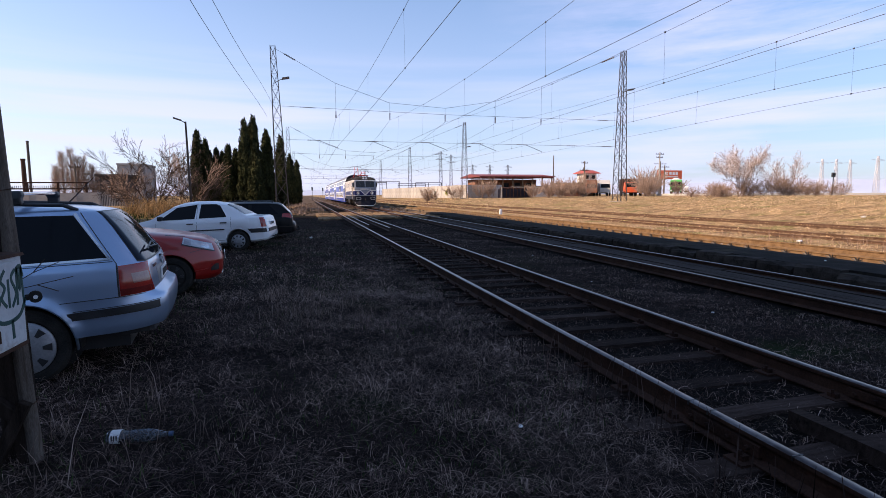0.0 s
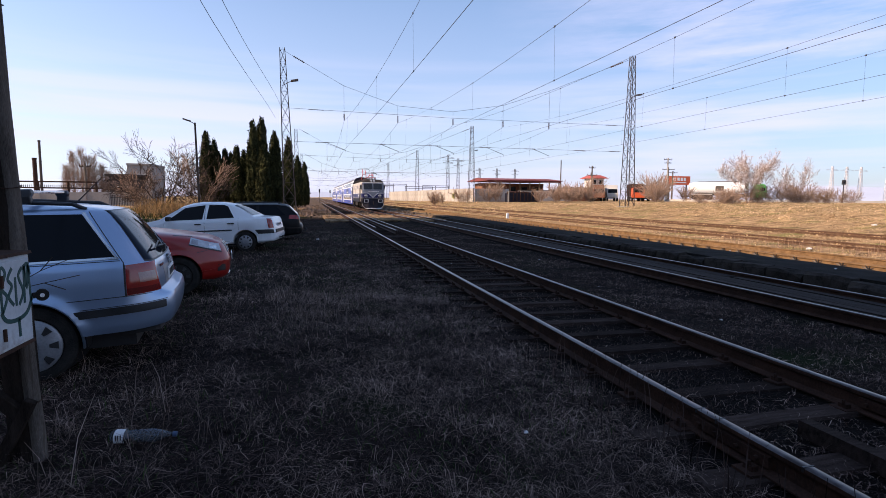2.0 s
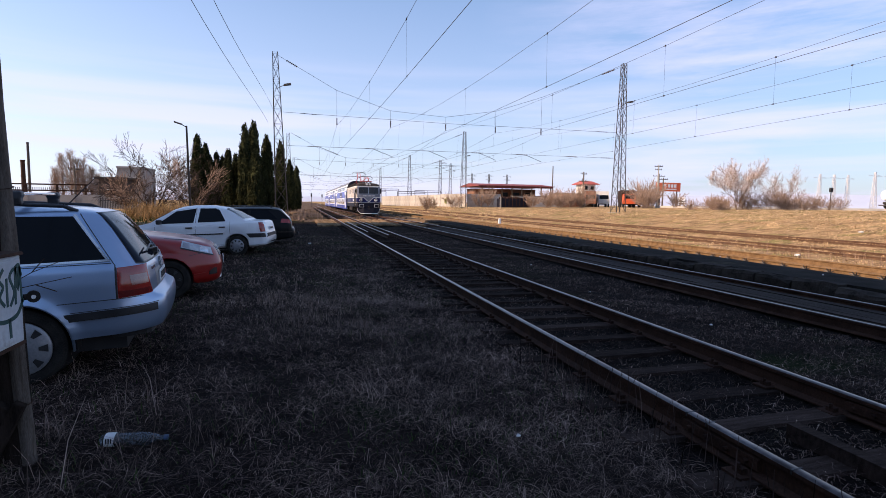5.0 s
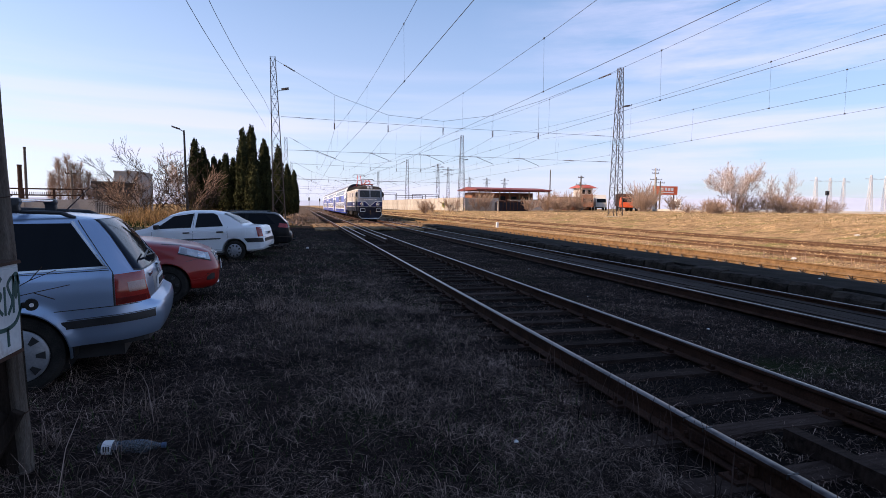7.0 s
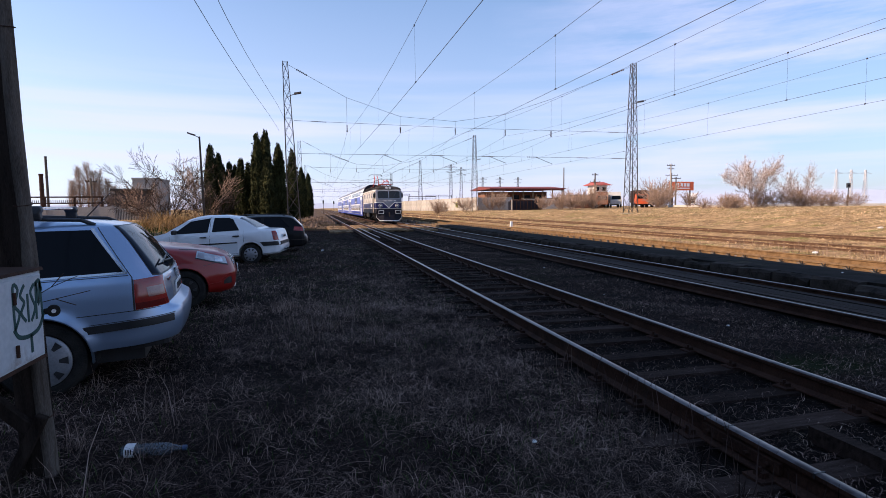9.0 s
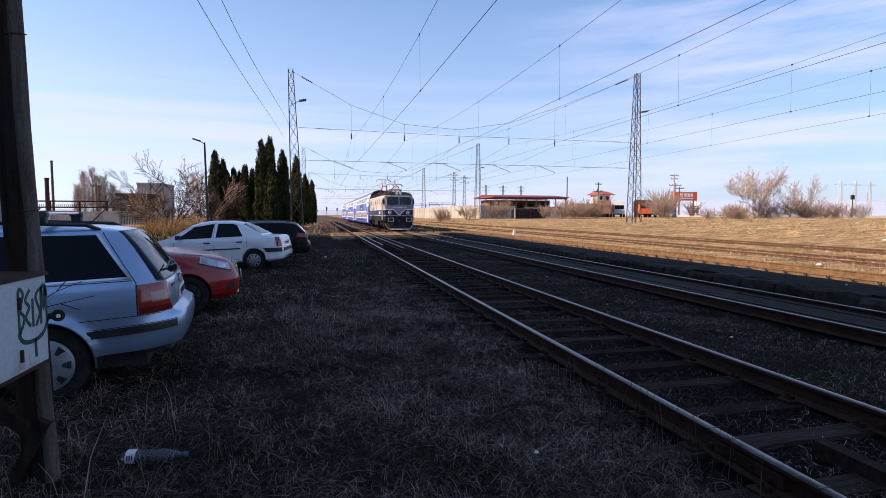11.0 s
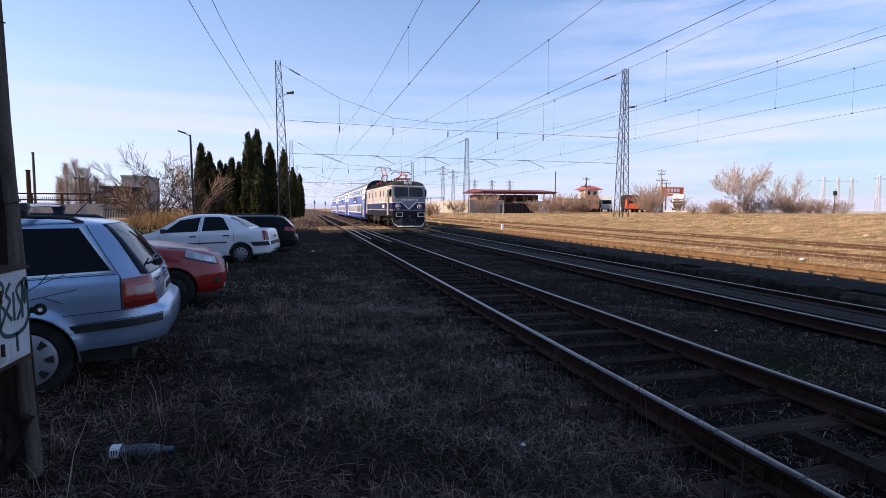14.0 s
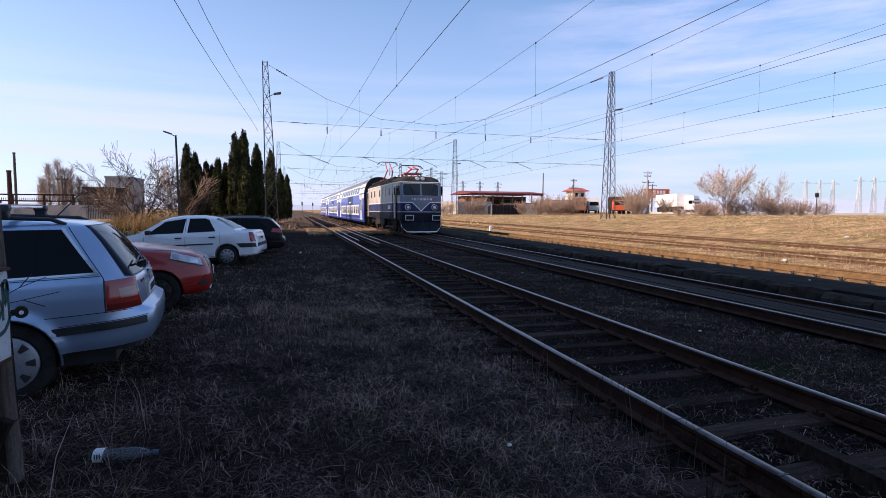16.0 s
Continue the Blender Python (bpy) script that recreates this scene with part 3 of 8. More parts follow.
mast(pose(-1.9, 50, -0.1, 0, 0, 0) @ pose(0, 0, 0, 0, -1.6, 0), 14.8, 1.1, 0.42, "tall rust-grey steel lattice mast beside the cypresses", (12.0, 1))
mast(pose(32.5, 50, 0.9, 0, 0, 0), 15.5, 1.08, 0.42, "tall rust-grey steel lattice mast standing in the dry field", (11.6, 1))
mast(pose(-2.7, 105, -0.1), 14.5, 1.3, 0.5, "distant steel lattice mast of the overhead line")
mast(pose(32.0, 105, 0.9), 15.4, 1.3, 0.5, "distant steel lattice mast of the overhead line", (10.5, 1))
mast(pose(32.0, 163, 0.9), 15.4, 1.3, 0.5, "distant steel lattice mast of the overhead line")
mast(pose(-2.7, 163, -0.1), 14.5, 1.3, 0.5, "distant steel lattice mast of the overhead line")
mast(pose(32.0, 228, 0.9), 15.4, 1.3, 0.5, "distant steel lattice mast of the overhead line")
for y in (290, 360, 440, 540):
    for x in (-2.7, 32.0):
        mast(pose(x, y, -0.1 if x < 0 else 0.9), 14.5, 1.3, 0.5, "distant steel lattice mast of the overhead line")
for y, r in zip(SPANS, (0.014, 0.02, 0.026, 0.03)):
    head_span(y, r)
for k in range(5):
    overhead(k)
feeder(-3.25, 7.9, (-3.0, 8.6))
feeder(-2.8, 8.35, (-2.5, 9.6))


# ---------------------------------------------------------------- the train
M.update({
    "loco_cream": surface("cream_paint", (0.46, 0.42, 0.37), (0.60, 0.55, 0.49), 0.45, 1.2, 20, 0.08, stain=(0.42, 0.35, 0.29), stain_at=0.62, stretch=(1, 1, 0.3)),
    "loco_grey": surface("grey_cab_paint", (0.15, 0.165, 0.20), (0.22, 0.235, 0.275), 0.45, 1.2, 20, 0.08, stain=(0.20, 0.20, 0.22), stain_at=0.62, stretch=(1, 1, 0.3)),
    "loco_blue": surface("dark_blue_paint", (0.010, 0.014, 0.075), (0.022, 0.030, 0.125), 0.4, 1.4, 20, 0.06, gloss=0.3),
    "loco_dark": surface("dark_skirt_paint", (0.006, 0.0065, 0.014), (0.017, 0.018, 0.030), 0.6, 2, 30, 0.15, stain=(0.028, 0.024, 0.022), stain_at=0.62, gloss=0.2),
    "cabglass": plain("cab_glass", (0.022, 0.024, 0.027), 0.07, gloss=0.35),
    "loco_roof": surface("roof_dirt", (0.02, 0.018, 0.017), (0.06, 0.052, 0.047), 0.8, 2, 30, 0.2),
    "bogie": surface("greasy_steel", (0.012, 0.010, 0.009), (0.045, 0.037, 0.030), 0.75, 5, 40, 0.3, gloss=0.2),
    "red_frame": surface("red_pantograph", (0.38, 0.03, 0.02), (0.55, 0.06, 0.045), 0.5, 5, 40, 0.1),
    "coach_blue": surface("bright_blue_paint", (0.012, 0.04, 0.36), (0.025, 0.07, 0.50), 0.35, 1.4, 20, 0.05, coat=0.3),
    "coach_white": surface("white_coach_paint", (0.62, 0.63, 0.66), (0.76, 0.77, 0.80), 0.4, 1.2, 20, 0.05),
    "coach_grey": surface("grey_coach_roof", (0.10, 0.105, 0.12), (0.19, 0.195, 0.21), 0.55, 1.2, 20, 0.1),
    "coach_frame": surface("pale_frame", (0.34, 0.35, 0.37), (0.46, 0.47, 0.49), 0.4, 3, 40, 0.05, metal=0.4),
    "upper_glass": plain("tinted_coach_glass", (0.05, 0.055, 0.065), 0.12, gloss=0.45),
    "lens": plain("lamp_glass", (0.75, 0.76, 0.74), 0.12, 0.0, 0.7),
})


def loco_half(y):
    """Half width of the body: the cabs narrow towards both ends."""
    e = min(y - 0.55, 14.95 - y)
    return 1.34 + 0.14 * smooth01(e / 1.5)


def loco_front(z):
    """The cab front leans back above its waist."""
    return 0.55 + 0.02 * max(0, 1.9 - z) + 0.20 * max(0, z - 2.3)


def loco_band(z0, z1, out=0.0, steps_z=2, y_in=0.0):
    """A closed shell of the body between two heights."""
    rings = []
    for i in range(steps_z + 1):
        z = z0 + (z1 - z0) * i / steps_z
        f = loco_front(z) + y_in
        ys = [f - out, f + 0.04, f + 0.12, 1.0 + f * 0.3, 2.1, 4.6, 7.75, 10.9, 13.4, 14.5 - f * 0.3, 15.5 - f - 0.12, 15.5 - f - 0.04, 15.5 - f + out]
        right = [((loco_half(y) + out) * (0.93 if n in (0, 12) else 1.0), y, z) for n, y in enumerate(ys)]
        rings.append(right + [(-x, y, zz) for x, y, zz in reversed(right)])
    return Build().loft(rings)


def pantograph(parent, y, top, folded):
    b = Build()
    z0 = 3.98
    for sx in (-0.55, 0.55):
        for dy in (-0.45, 0.45):
            insulator(b, (sx, y + dy, 3.72), (sx, y + dy, z0), 0.09, 3)
    b.span((-0.65, y - 0.55, z0), (0.65, y - 0.45, z0 + 0.07)).span((-0.65, y + 0.45, z0), (0.65, y + 0.55, z0 + 0.07)).span((-0.6, y - 0.5, z0), (-0.5, y + 0.5, z0 + 0.06)).span((0.5, y - 0.5, z0), (0.6, y + 0.5, z0 + 0.06))
    base = part("pantograph_base", b, [M["red_frame"], M["insulator"]], parent, "red pantograph frame on brown insulators")
    knee = (z0 + top) / 2 if not folded else z0 + 0.30
    arm = Build()
    for sx in (-0.22, 0.22):
        arm.rod((sx * 1.6, y + 0.45, z0 + 0.05), (sx, y - (0.75 if not folded else 1.0), knee), 0.055, n=6)
        arm.rod((sx, y - (0.75 if not folded else 1.0), knee), (sx * 0.8, y + 0.35, top - 0.1), 0.045, n=6)
    arm.rod((-0.25, y - (0.75 if not folded else 1.0), knee), (0.25, y - (0.75 if not folded else 1.0), knee), 0.03)
    part("pantograph_arm", arm, M["red_frame"], parent)
    bow = Build()
    for dy in (-0.16, 0.16):
        bow.tube([(-0.84, y + 0.35 + dy, top - 0.22), (-0.68, y + 0.35 + dy, top - 0.04), (-0.55, y + 0.35 + dy, top), (0.55, y + 0.35 + dy, top), (0.68, y + 0.35 + dy, top - 0.04), (0.84, y + 0.35 + dy, top - 0.22)], 0.025, 5)
    bow.rod((-0.3, y + 0.19, top - 0.03), (-0.3, y + 0.51, top - 0.03), 0.02).rod((0.3, y + 0.19, top - 0.03), (0.3, y + 0.51, top - 0.03), 0.02)
    part("pantograph_head", bow, M["galv"], parent)
    return base


def wheelset(parent, y, r, mat, spoke_mat):
    """Two wheels on an axle, in its own space so that it can roll."""
    ob = new("wheelset")
    ob.parent = parent
    ob.matrix_local = pose(0, y, r)
    ob.empty_display_size = 0.2
    part("axle", Build().rod((-0.8, 0, 0), (0.8, 0, 0), 0.09, n=8), mat, ob)
    for s in (-1, 1):
        b = Build().disc((s * 0.76, 0, 0), (1, 0, 0), r, 0.13, 28).disc((s * 0.69, 0, 0), (1, 0, 0), r + 0.03, 0.03, 28)
        b.disc((s * 0.84, 0, 0), (1, 0, 0), r * 0.3, 0.06, 12)
        for i in range(6):
            a = 2 * math.pi * i / 6
            b.box((s * 0.83, math.cos(a) * r * 0.62, math.sin(a) * r * 0.62), (0.03, r * 0.22, r * 0.22), Matrix.Rotation(a, 3, "X"))
        part("wheel", b, spoke_mat, ob)
    return ob


def bogie(parent, y, axles, r, length, half=1.08):
    b = Build()
    for s in (-1, 1):
        b.span((s * half - 0.07, y - length / 2, r - 0.02), (s * half + 0.07, y + length / 2, r + 0.28))
        for a in axles:
            b.box((s * (half + 0.06), y + a, r), (0.26, 0.34, 0.34))
            for d in (-0.33, 0.33):
                b.rod((s * (half + 0.05), y + a + d, r - 0.1), (s * (half + 0.05), y + a + d, r + 0.42), 0.10, n=8)
        b.span((s * half - 0.02, y - 0.5, 0.32), (s * half + 0.16, y + 0.5, 0.62))
        for a in axles:
            b.span((s * (half - 0.28), y + a - 0.9, 0.12), (s * (half - 0.16), y + a - 0.75, r + 0.2))
    b.span((-half, y - length / 2, r), (half, y - length / 2 + 0.12, r + 0.22)).span((-half, y + length / 2 - 0.12, r), (half, y + length / 2, r + 0.22))
    return part("bogie_frame", b, M["bogie"], parent)


def buffers(parent, y, way, framed):
    for s in (-1, 1):
        x = s * 0.875
        b = Build().rod((x, y + 0.55 * way, 1.06), (x, y + 0.05 * way, 1.06), 0.10, n=12)
        b.span((x - 0.24, min(y, y + 0.06 * way), 0.92), (x + 0.24, max(y, y + 0.06 * way), 1.20))
        part("buffer", b, M["loco_dark"], parent, bevel=0.01)
        if framed:
            c = Build()
            f = y - 0.008 * way
            for lo, hi in (((x - 0.27, 0.89), (x + 0.27, 0.925)), ((x - 0.27, 1.195), (x + 0.27, 1.23)), ((x - 0.27, 0.925), (x - 0.235, 1.195)), ((x + 0.235, 0.925), (x + 0.27, 1.195))):
                c.span((lo[0], min(f, f + 0.05 * way), lo[1]), (hi[0], max(f, f + 0.05 * way), hi[1]))
            part("buffer_border", c, M["white"], parent, "pale painted border of a buffer plate")


def locomotive():
    root = thing("locomotive", pose(0, 0, 0), "cream and dark blue electric locomotive with red pantographs", "locomotive")
    part("skirt", loco_band(0.92, 1.40), M["loco_dark"], root, "dark lower body", smooth=True)
    part("cream_stripe", loco_band(1.40, 1.45, 0.006, 1), M["loco_cream"], root, "thin cream stripe")
    part("blue_band", loco_band(1.45, 2.00), M["loco_blue"], root, "dark blue band round the waist", smooth=True)
    part("pale_stripe", loco_band(2.00, 2.06, 0.006, 1), M["white"], root, "thin white stripe")
    upper = loco_band(2.06, 3.30, 0, 6)
    for i, q in enumerate(upper.f):
        y, z = sum(upper.v[j][1] for j in q) / len(q), sum(upper.v[j][2] for j in q) / len(q)
        upper.m[i] = 1 if min(y, 15.5 - y) < loco_front(z) + 0.14 else 0
    part("upper_body", upper, [M["loco_cream"], M["loco_grey"]], root, "cream upper body with grey cab fronts", smooth=True)
    part("gutter", loco_band(3.30, 3.36, 0.03, 1), M["white"], root, "pale gutter under the roof")
    # roof
    rings = []
    for y, s, h in [(0.74, 0.80, 0.05), (0.9, 0.95, 0.26), (1.2, 1.0, 0.40), (2.2, 1.0, 0.46), (13.3, 1.0, 0.46), (14.3, 1.0, 0.40), (14.6, 0.95, 0.26), (14.76, 0.80, 0.05)]:
        w = loco_half(max(0.7, min(14.8, y))) * s
        rings.append([(-w, y, 3.35), (-w * 0.93, y, 3.35 + h * 0.5), (-w * 0.6, y, 3.35 + h * 0.9), (0, y, 3.35 + h), (w * 0.6, y, 3.35 + h * 0.9), (w * 0.93, y, 3.35 + h * 0.5), (w, y, 3.35)])
    part("roof", Build().loft(rings), M["loco_roof"], root, smooth=True)
    # louvres along the roof's edge
    for s in (-1, 1):
        b = Build()
        for i in range(5):
            y0 = 2.9 + i * 1.95
            b.box((s * 1.28, y0 + 0.85, 3.58), (0.18, 1.7, 0.34), Matrix.Rotation(radians(-22 * s), 3, "Y"))
            for j in range(12):
                b.box((s * 1.385, y0 + 0.14 + j * 0.13, 3.585), (0.03, 0.05, 0.28), Matrix.Rotation(radians(-22 * s), 3, "Y"))
        part("roof_louvres", b, M["loco_roof"], root)
    # front and rear cab
    for end in (0, 1):
        way = 1 if end == 0 else -1
        fy = lambda z, o=0.0: (loco_front(z) - o) if end == 0 else 15.5 - loco_front(z) + o
        # the grey cab mask with its point
        mask = Build()
        ring = []
        for o in (0.012, -0.03):
            pts = [(-1.23, 3.28), (1.23, 3.28), (1.25, 2.02), (0.56, 2.02), (0, 1.50), (-0.56, 2.02), (-1.25, 2.02)]
            ring.append([(x, fy(z, o), z) for x, z in pts])
        mask.loft(ring)
        part("cab_mask", mask, M["loco_grey"], root, "grey cab front with a pointed lower edge")
        edge = Build()
        line = [(-1.26, 2.03), (-0.58, 2.03), (0, 1.485), (0.58, 2.03), (1.26, 2.03)]
        for (ax, az), (bx, bz) in zip(line[:-1], line[1:]):
            d = Vector((bx - ax, 0, bz - az))
            nrm = Vector((-d.z, 0, d.x)).normalized() * 0.028
            q = [Vector((ax, 0, az)) - nrm, Vector((bx, 0, bz)) - nrm, Vector((bx, 0, bz)) + nrm, Vector((ax, 0, az)) + nrm]
            edge.loft([[(p.x, fy(p.z, 0.026), p.z) for p in q], [(p.x, fy(p.z, -0.01), p.z) for p in q]])
        part("chevron", edge, M["white"], root, "white chevron line", smooth=False)
        for s in (-1, 1):
            form = [(0.075, 2.52), (1.08, 2.50), (1.13, 2.60), (1.12, 3.10), (1.04, 3.19), (0.12, 3.20), (0.075, 3.15)]
            rim = [(s * x, z) for x, z in form]
            big = [(s * (0.6 + (x - 0.6) * 1.07), 2.85 + (z - 2.85) * 1.11) for x, z in form]
            part("window_seal", Build().loft([[(x, fy(z, 0.03), z) for x, z in big], [(x, fy(z, -0.01), z) for x, z in big]]), M["black"], root)
            lid = [(s * (0.6 + (x - 0.6) * 1.12), 2.85 + (z - 2.85) * 1.2) for x, z in form]
            part("window_frame", Build().loft([[(x, fy(z, 0.022), z) for x, z in lid], [(x, fy(z, -0.01), z) for x, z in lid]]), M["coach_frame"], root, "pale metal windscreen frame")
            part("windscreen", Build().loft([[(x, fy(z, 0.042), z) for x, z in rim], [(x, fy(z, 0.0), z) for x, z in rim]]), M["cabglass"], root, "dark cab windscreen")
            w = Build().rod((s * 0.85, fy(3.22, 0.06), 3.22), (s * 0.55, fy(2.7, 0.075), 2.7), 0.014, n=5).rod((s * 0.62, fy(2.95, 0.085), 2.95), (s * 0.5, fy(2.58, 0.085), 2.58), 0.011, n=4)
            part("wiper", w, M["black"], root)
            lamp = part("headlight", Build().rod((s * 0.87, fy(1.72, -0.02), 1.72), (s * 0.87, fy(1.72, 0.10), 1.72), 0.20, 0.185, 20), M["white"], root, "round white-rimmed headlight")
            part("lens", Build().rod((s * 0.87, fy(1.72, 0.10), 1.72), (s * 0.87, fy(1.72, 0.115), 1.72), 0.13, 0.12, 16).rod((s * 0.87, fy(1.72, 0.1), 1.72), (s * 0.87, fy(1.72, 0.108), 1.72), 0.165, n=20), [M["black"]], lamp)
            part("bulb_glass", Build().rod((s * 0.87, fy(1.72, 0.115), 1.72), (s * 0.87, fy(1.72, 0.13), 1.72), 0.095, 0.07, 14), M["lens"], lamp)
            top = Build().rod((s * 0.17, fy(3.52, -0.35), 3.56), (s * 0.17, fy(3.52, 0.0), 3.56), 0.13, n=14)
            part("roof_headlight", top, M["white"], root)
            part("roof_lens", Build().rod((s * 0.17, fy(3.52, 0.0), 3.56), (s * 0.17, fy(3.52, 0.015), 3.56), 0.105, n=14), M["lens"], root)
            part("mirror", Build().box((s * 1.50, fy(2.75, -0.35), 2.78), (0.10, 0.12, 0.34)), M["black"], root, bevel=0.02)
            part("handrail", Build().tube([(s * 1.30, fy(1.3, 0.05), 1.05), (s * 1.30, fy(1.3, 0.10), 1.1), (s * 1.30, fy(1.3, 0.10), 1.55), (s * 1.30, fy(1.3, 0.05), 1.6)], 0.016), M["galv"], root)
            part("step", Build().span((s * 1.15 - 0.2, fy(1, 0.02) - 0.12, 0.42), (s * 1.15 + 0.2, fy(1, 0.02) + 0.12, 0.46)).span((s * 1.15 - 0.2, fy(1, 0.02) - 0.02, 0.42), (s * 1.15 - 0.17, fy(1, 0.02) + 0.02, 0.95)).span((s * 1.15 + 0.17, fy(1, 0.02) - 0.02, 0.42), (s * 1.15 + 0.2, fy(1, 0.02) + 0.02, 0.95)), M["bogie"], root)
        # the running number cannot be shown: plain bars
        x = -0.62
        rr = random.Random(3)
        while x < 0.72:
            w = rr.choice((0.05, 0.06, 0.06))
            part("number_bar", Build().span((x, fy(2.22, 0.022) - 0.004, 2.17), (x + w, fy(2.22, 0.022) + 0.004, 2.29)), M["white"], root)
            x += w + rr.choice((0.03, 0.03, 0.09))
        # buffer beam and plough
        part("buffer_beam", Build().span((-1.28, fy(1, 0.05) - 0.06, 0.80), (1.28, fy(1, 0.05) + 0.06, 1.34)), M["loco_dark"], root, bevel=0.03)
        py = lambda k: (0.42 - k) if end == 0 else 15.08 + k
        plough = Build().loft([[(-1.32, py(-0.25), 0.80), (-0.6, py(0.0), 0.80), (0.6, py(0.0), 0.80), (1.32, py(-0.25), 0.80)], [(-1.27, py(-0.1), 0.45), (-0.6, py(0.12), 0.45), (0.6, py(0.12), 0.45), (1.27, py(-0.1), 0.45)], [(-0.98, py(0.1), 0.14), (-0.6, py(0.22), 0.14), (0.6, py(0.22), 0.14), (0.98, py(0.1), 0.14)]], closed=False)
        o = part("plough", plough, M["loco_dark"], root, "dark snow plough with a white lower edge")
        sol = o.modifiers.new("sheet", "SOLIDIFY")
        sol.thickness = 0.03
        rim = Build().loft([[(-0.99, py(0.115), 0.19), (-0.6, py(0.235), 0.19), (0.6, py(0.235), 0.19), (0.99, py(0.115), 0.19)], [(-0.98, py(0.13), 0.12), (-0.6, py(0.25), 0.12), (0.6, py(0.25), 0.12), (0.98, py(0.13), 0.12)]], closed=False)
        for s in (-1, 1):
            rim.rod((s * 1.33, py(-0.24), 0.80), (s * 1.28, py(-0.08), 0.45), 0.022, n=5).rod((s * 1.28, py(-0.08), 0.45), (s * 0.99, py(0.12), 0.16), 0.022, n=5)
        o = part("plough_edge", rim, M["white"], root, "white edge")
        sol = o.modifiers.new("sheet", "SOLIDIFY")
        sol.thickness = 0.03
        part("coupling", Build().rod((0, py(0.0), 0.98), (0, py(0.4), 0.85), 0.05, n=8).rod((0, py(0.38), 0.86), (0, py(0.40), 0.55), 0.035, n=6), M["bogie"], root)
        for s in (-1, 1):
            yd = 1.75 if end == 0 else 13.75
            part("cab_door", Build().span((s * 1.482 - 0.012, yd - 0.31, 1.0), (s * 1.482 + 0.012, yd + 0.31, 3.12)), M["loco_cream"], root, bevel=0.004)
            for dy in (-0.40, 0.40):
                part("door_rail", Build().tube([(s * 1.49, yd + dy, 1.0), (s * 1.54, yd + dy, 1.05), (s * 1.54, yd + dy, 2.6), (s * 1.49, yd + dy, 2.65)], 0.018), M["galv"], root)
            part("cab_side_window", Build().span((s * 1.455 - 0.03, yd - 0.98 if end == 0 else yd + 0.48, 2.5), (s * 1.455 + 0.03, yd - 0.48 if end == 0 else yd + 0.98, 3.1)), M["glass_dark"], root)
            part("door_window", Build().span((s * 1.50 - 0.012, yd - 0.2, 2.5), (s * 1.50 + 0.006, yd + 0.2, 3.02)), M["glass_dark"], root)
            part("door_steps", Build().span((s * 1.35 - 0.14, yd - 0.25, 0.38), (s * 1.35 + 0.14, yd + 0.25, 0.42)).span((s * 1.35 - 0.14, yd - 0.25, 0.68), (s * 1.35 + 0.14, yd + 0.25, 0.72)).span((s * 1.35 - 0.12, yd - 0.25, 0.38), (s * 1.35 - 0.09, yd - 0.22, 0.95)).span((s * 1.35 - 0.12, yd + 0.22, 0.38), (s * 1.35 - 0.09, yd + 0.25, 0.95)), M["bogie"], root)
        buffers(root, 0 if end == 0 else 15.5, way, True)
    for s in (-1, 1):
        for y in (3.6, 5.4, 7.75, 10.1, 11.9):
            part("machine_room_window", Build().span((s * 1.482 - 0.02, y - 0.17, 2.55), (s * 1.482 + 0.012, y + 0.17, 3.05)), M["glass_dark"], root)
        for y in (2.6, 6.6, 9.0, 12.9):
            part("panel_seam", Build().span((s * 1.482 - 0.01, y - 0.008, 1.0), (s * 1.482 + 0.004, y + 0.008, 3.25)), M["loco_dark"], root)
        part("lower_panel", Build().span((s * 1.482 - 0.01, 3.2, 1.0), (s * 1.482 + 0.008, 12.3, 1.36)), M["loco_dark"], root, "dark lower side panel")
        part("crest", Build().span((s * 1.482 - 0.01, 3.3, 1.60), (s * 1.482 + 0.012, 4.2, 1.86)), M["white"], root, "small white painted mark")
        for y in (6.8, 8.8):
            part("battery_box", Build().span((s * 1.30 - 0.15, y - 0.9, 0.45), (s * 1.30 + 0.15, y + 0.9, 0.93)), M["bogie"], root, bevel=0.02)
    pantograph(root, 3.3, 4.62, True)
    pantograph(root, 12.2, 5.62, False)
    gear = Build()
    for y in (5.2, 6.6, 8.4, 10.2):
        insulator(gear, (0.4, y, 3.75), (0.4, y, 4.15), 0.09, 4)
        insulator(gear, (-0.4, y + 0.6, 3.75), (-0.4, y + 0.6, 4.1), 0.09, 4)
    gear.tube([(0.4, 5.2, 4.15), (0.4, 10.2, 4.15)], 0.02).span((-0.5, 7.2, 3.75), (0.3, 8.2, 4.05))
    part("roof_gear", gear, [M["loco_roof"], M["insulator"]], root)
    wheels = []
    for y in (3.8, 11.7):
        bogie(root, y, (-1.35, 1.35), 0.62, 4.4)
        wheels += [wheelset(root, y + a, 0.62, M["bogie"], M["bogie"]) for a in (-1.35, 1.35)]
    return root, wheels


COACH = [(1.36, 0.42), (1.40, 0.60), (1.41, 2.62), (1.40, 3.05), (1.28, 3.62), (1.10, 4.05), (0.78, 4.38), (0.40, 4.52), (0, 4.56)]


def coach_at(z):
    for (xa, za), (xb, zb) in zip(COACH[:-1], COACH[1:]):
        if za <= z <= zb:
            return xa + (xb - xa) * (z - za) / (zb - za)
    return COACH[0][0]


def coach_strip(z0, z1, y0, y1, side, out, n=3):
    """A panel that follows the coach's side."""
    rings = []
    for i in range(n + 1):
        z = z0 + (z1 - z0) * i / n
        x = coach_at(z)
        rings.append([(side * (x + out), y0, z), (side * (x + out), y1, z), (side * (x - 0.03), y1, z), (side * (x - 0.03), y0, z)])
    return Build().loft(rings)


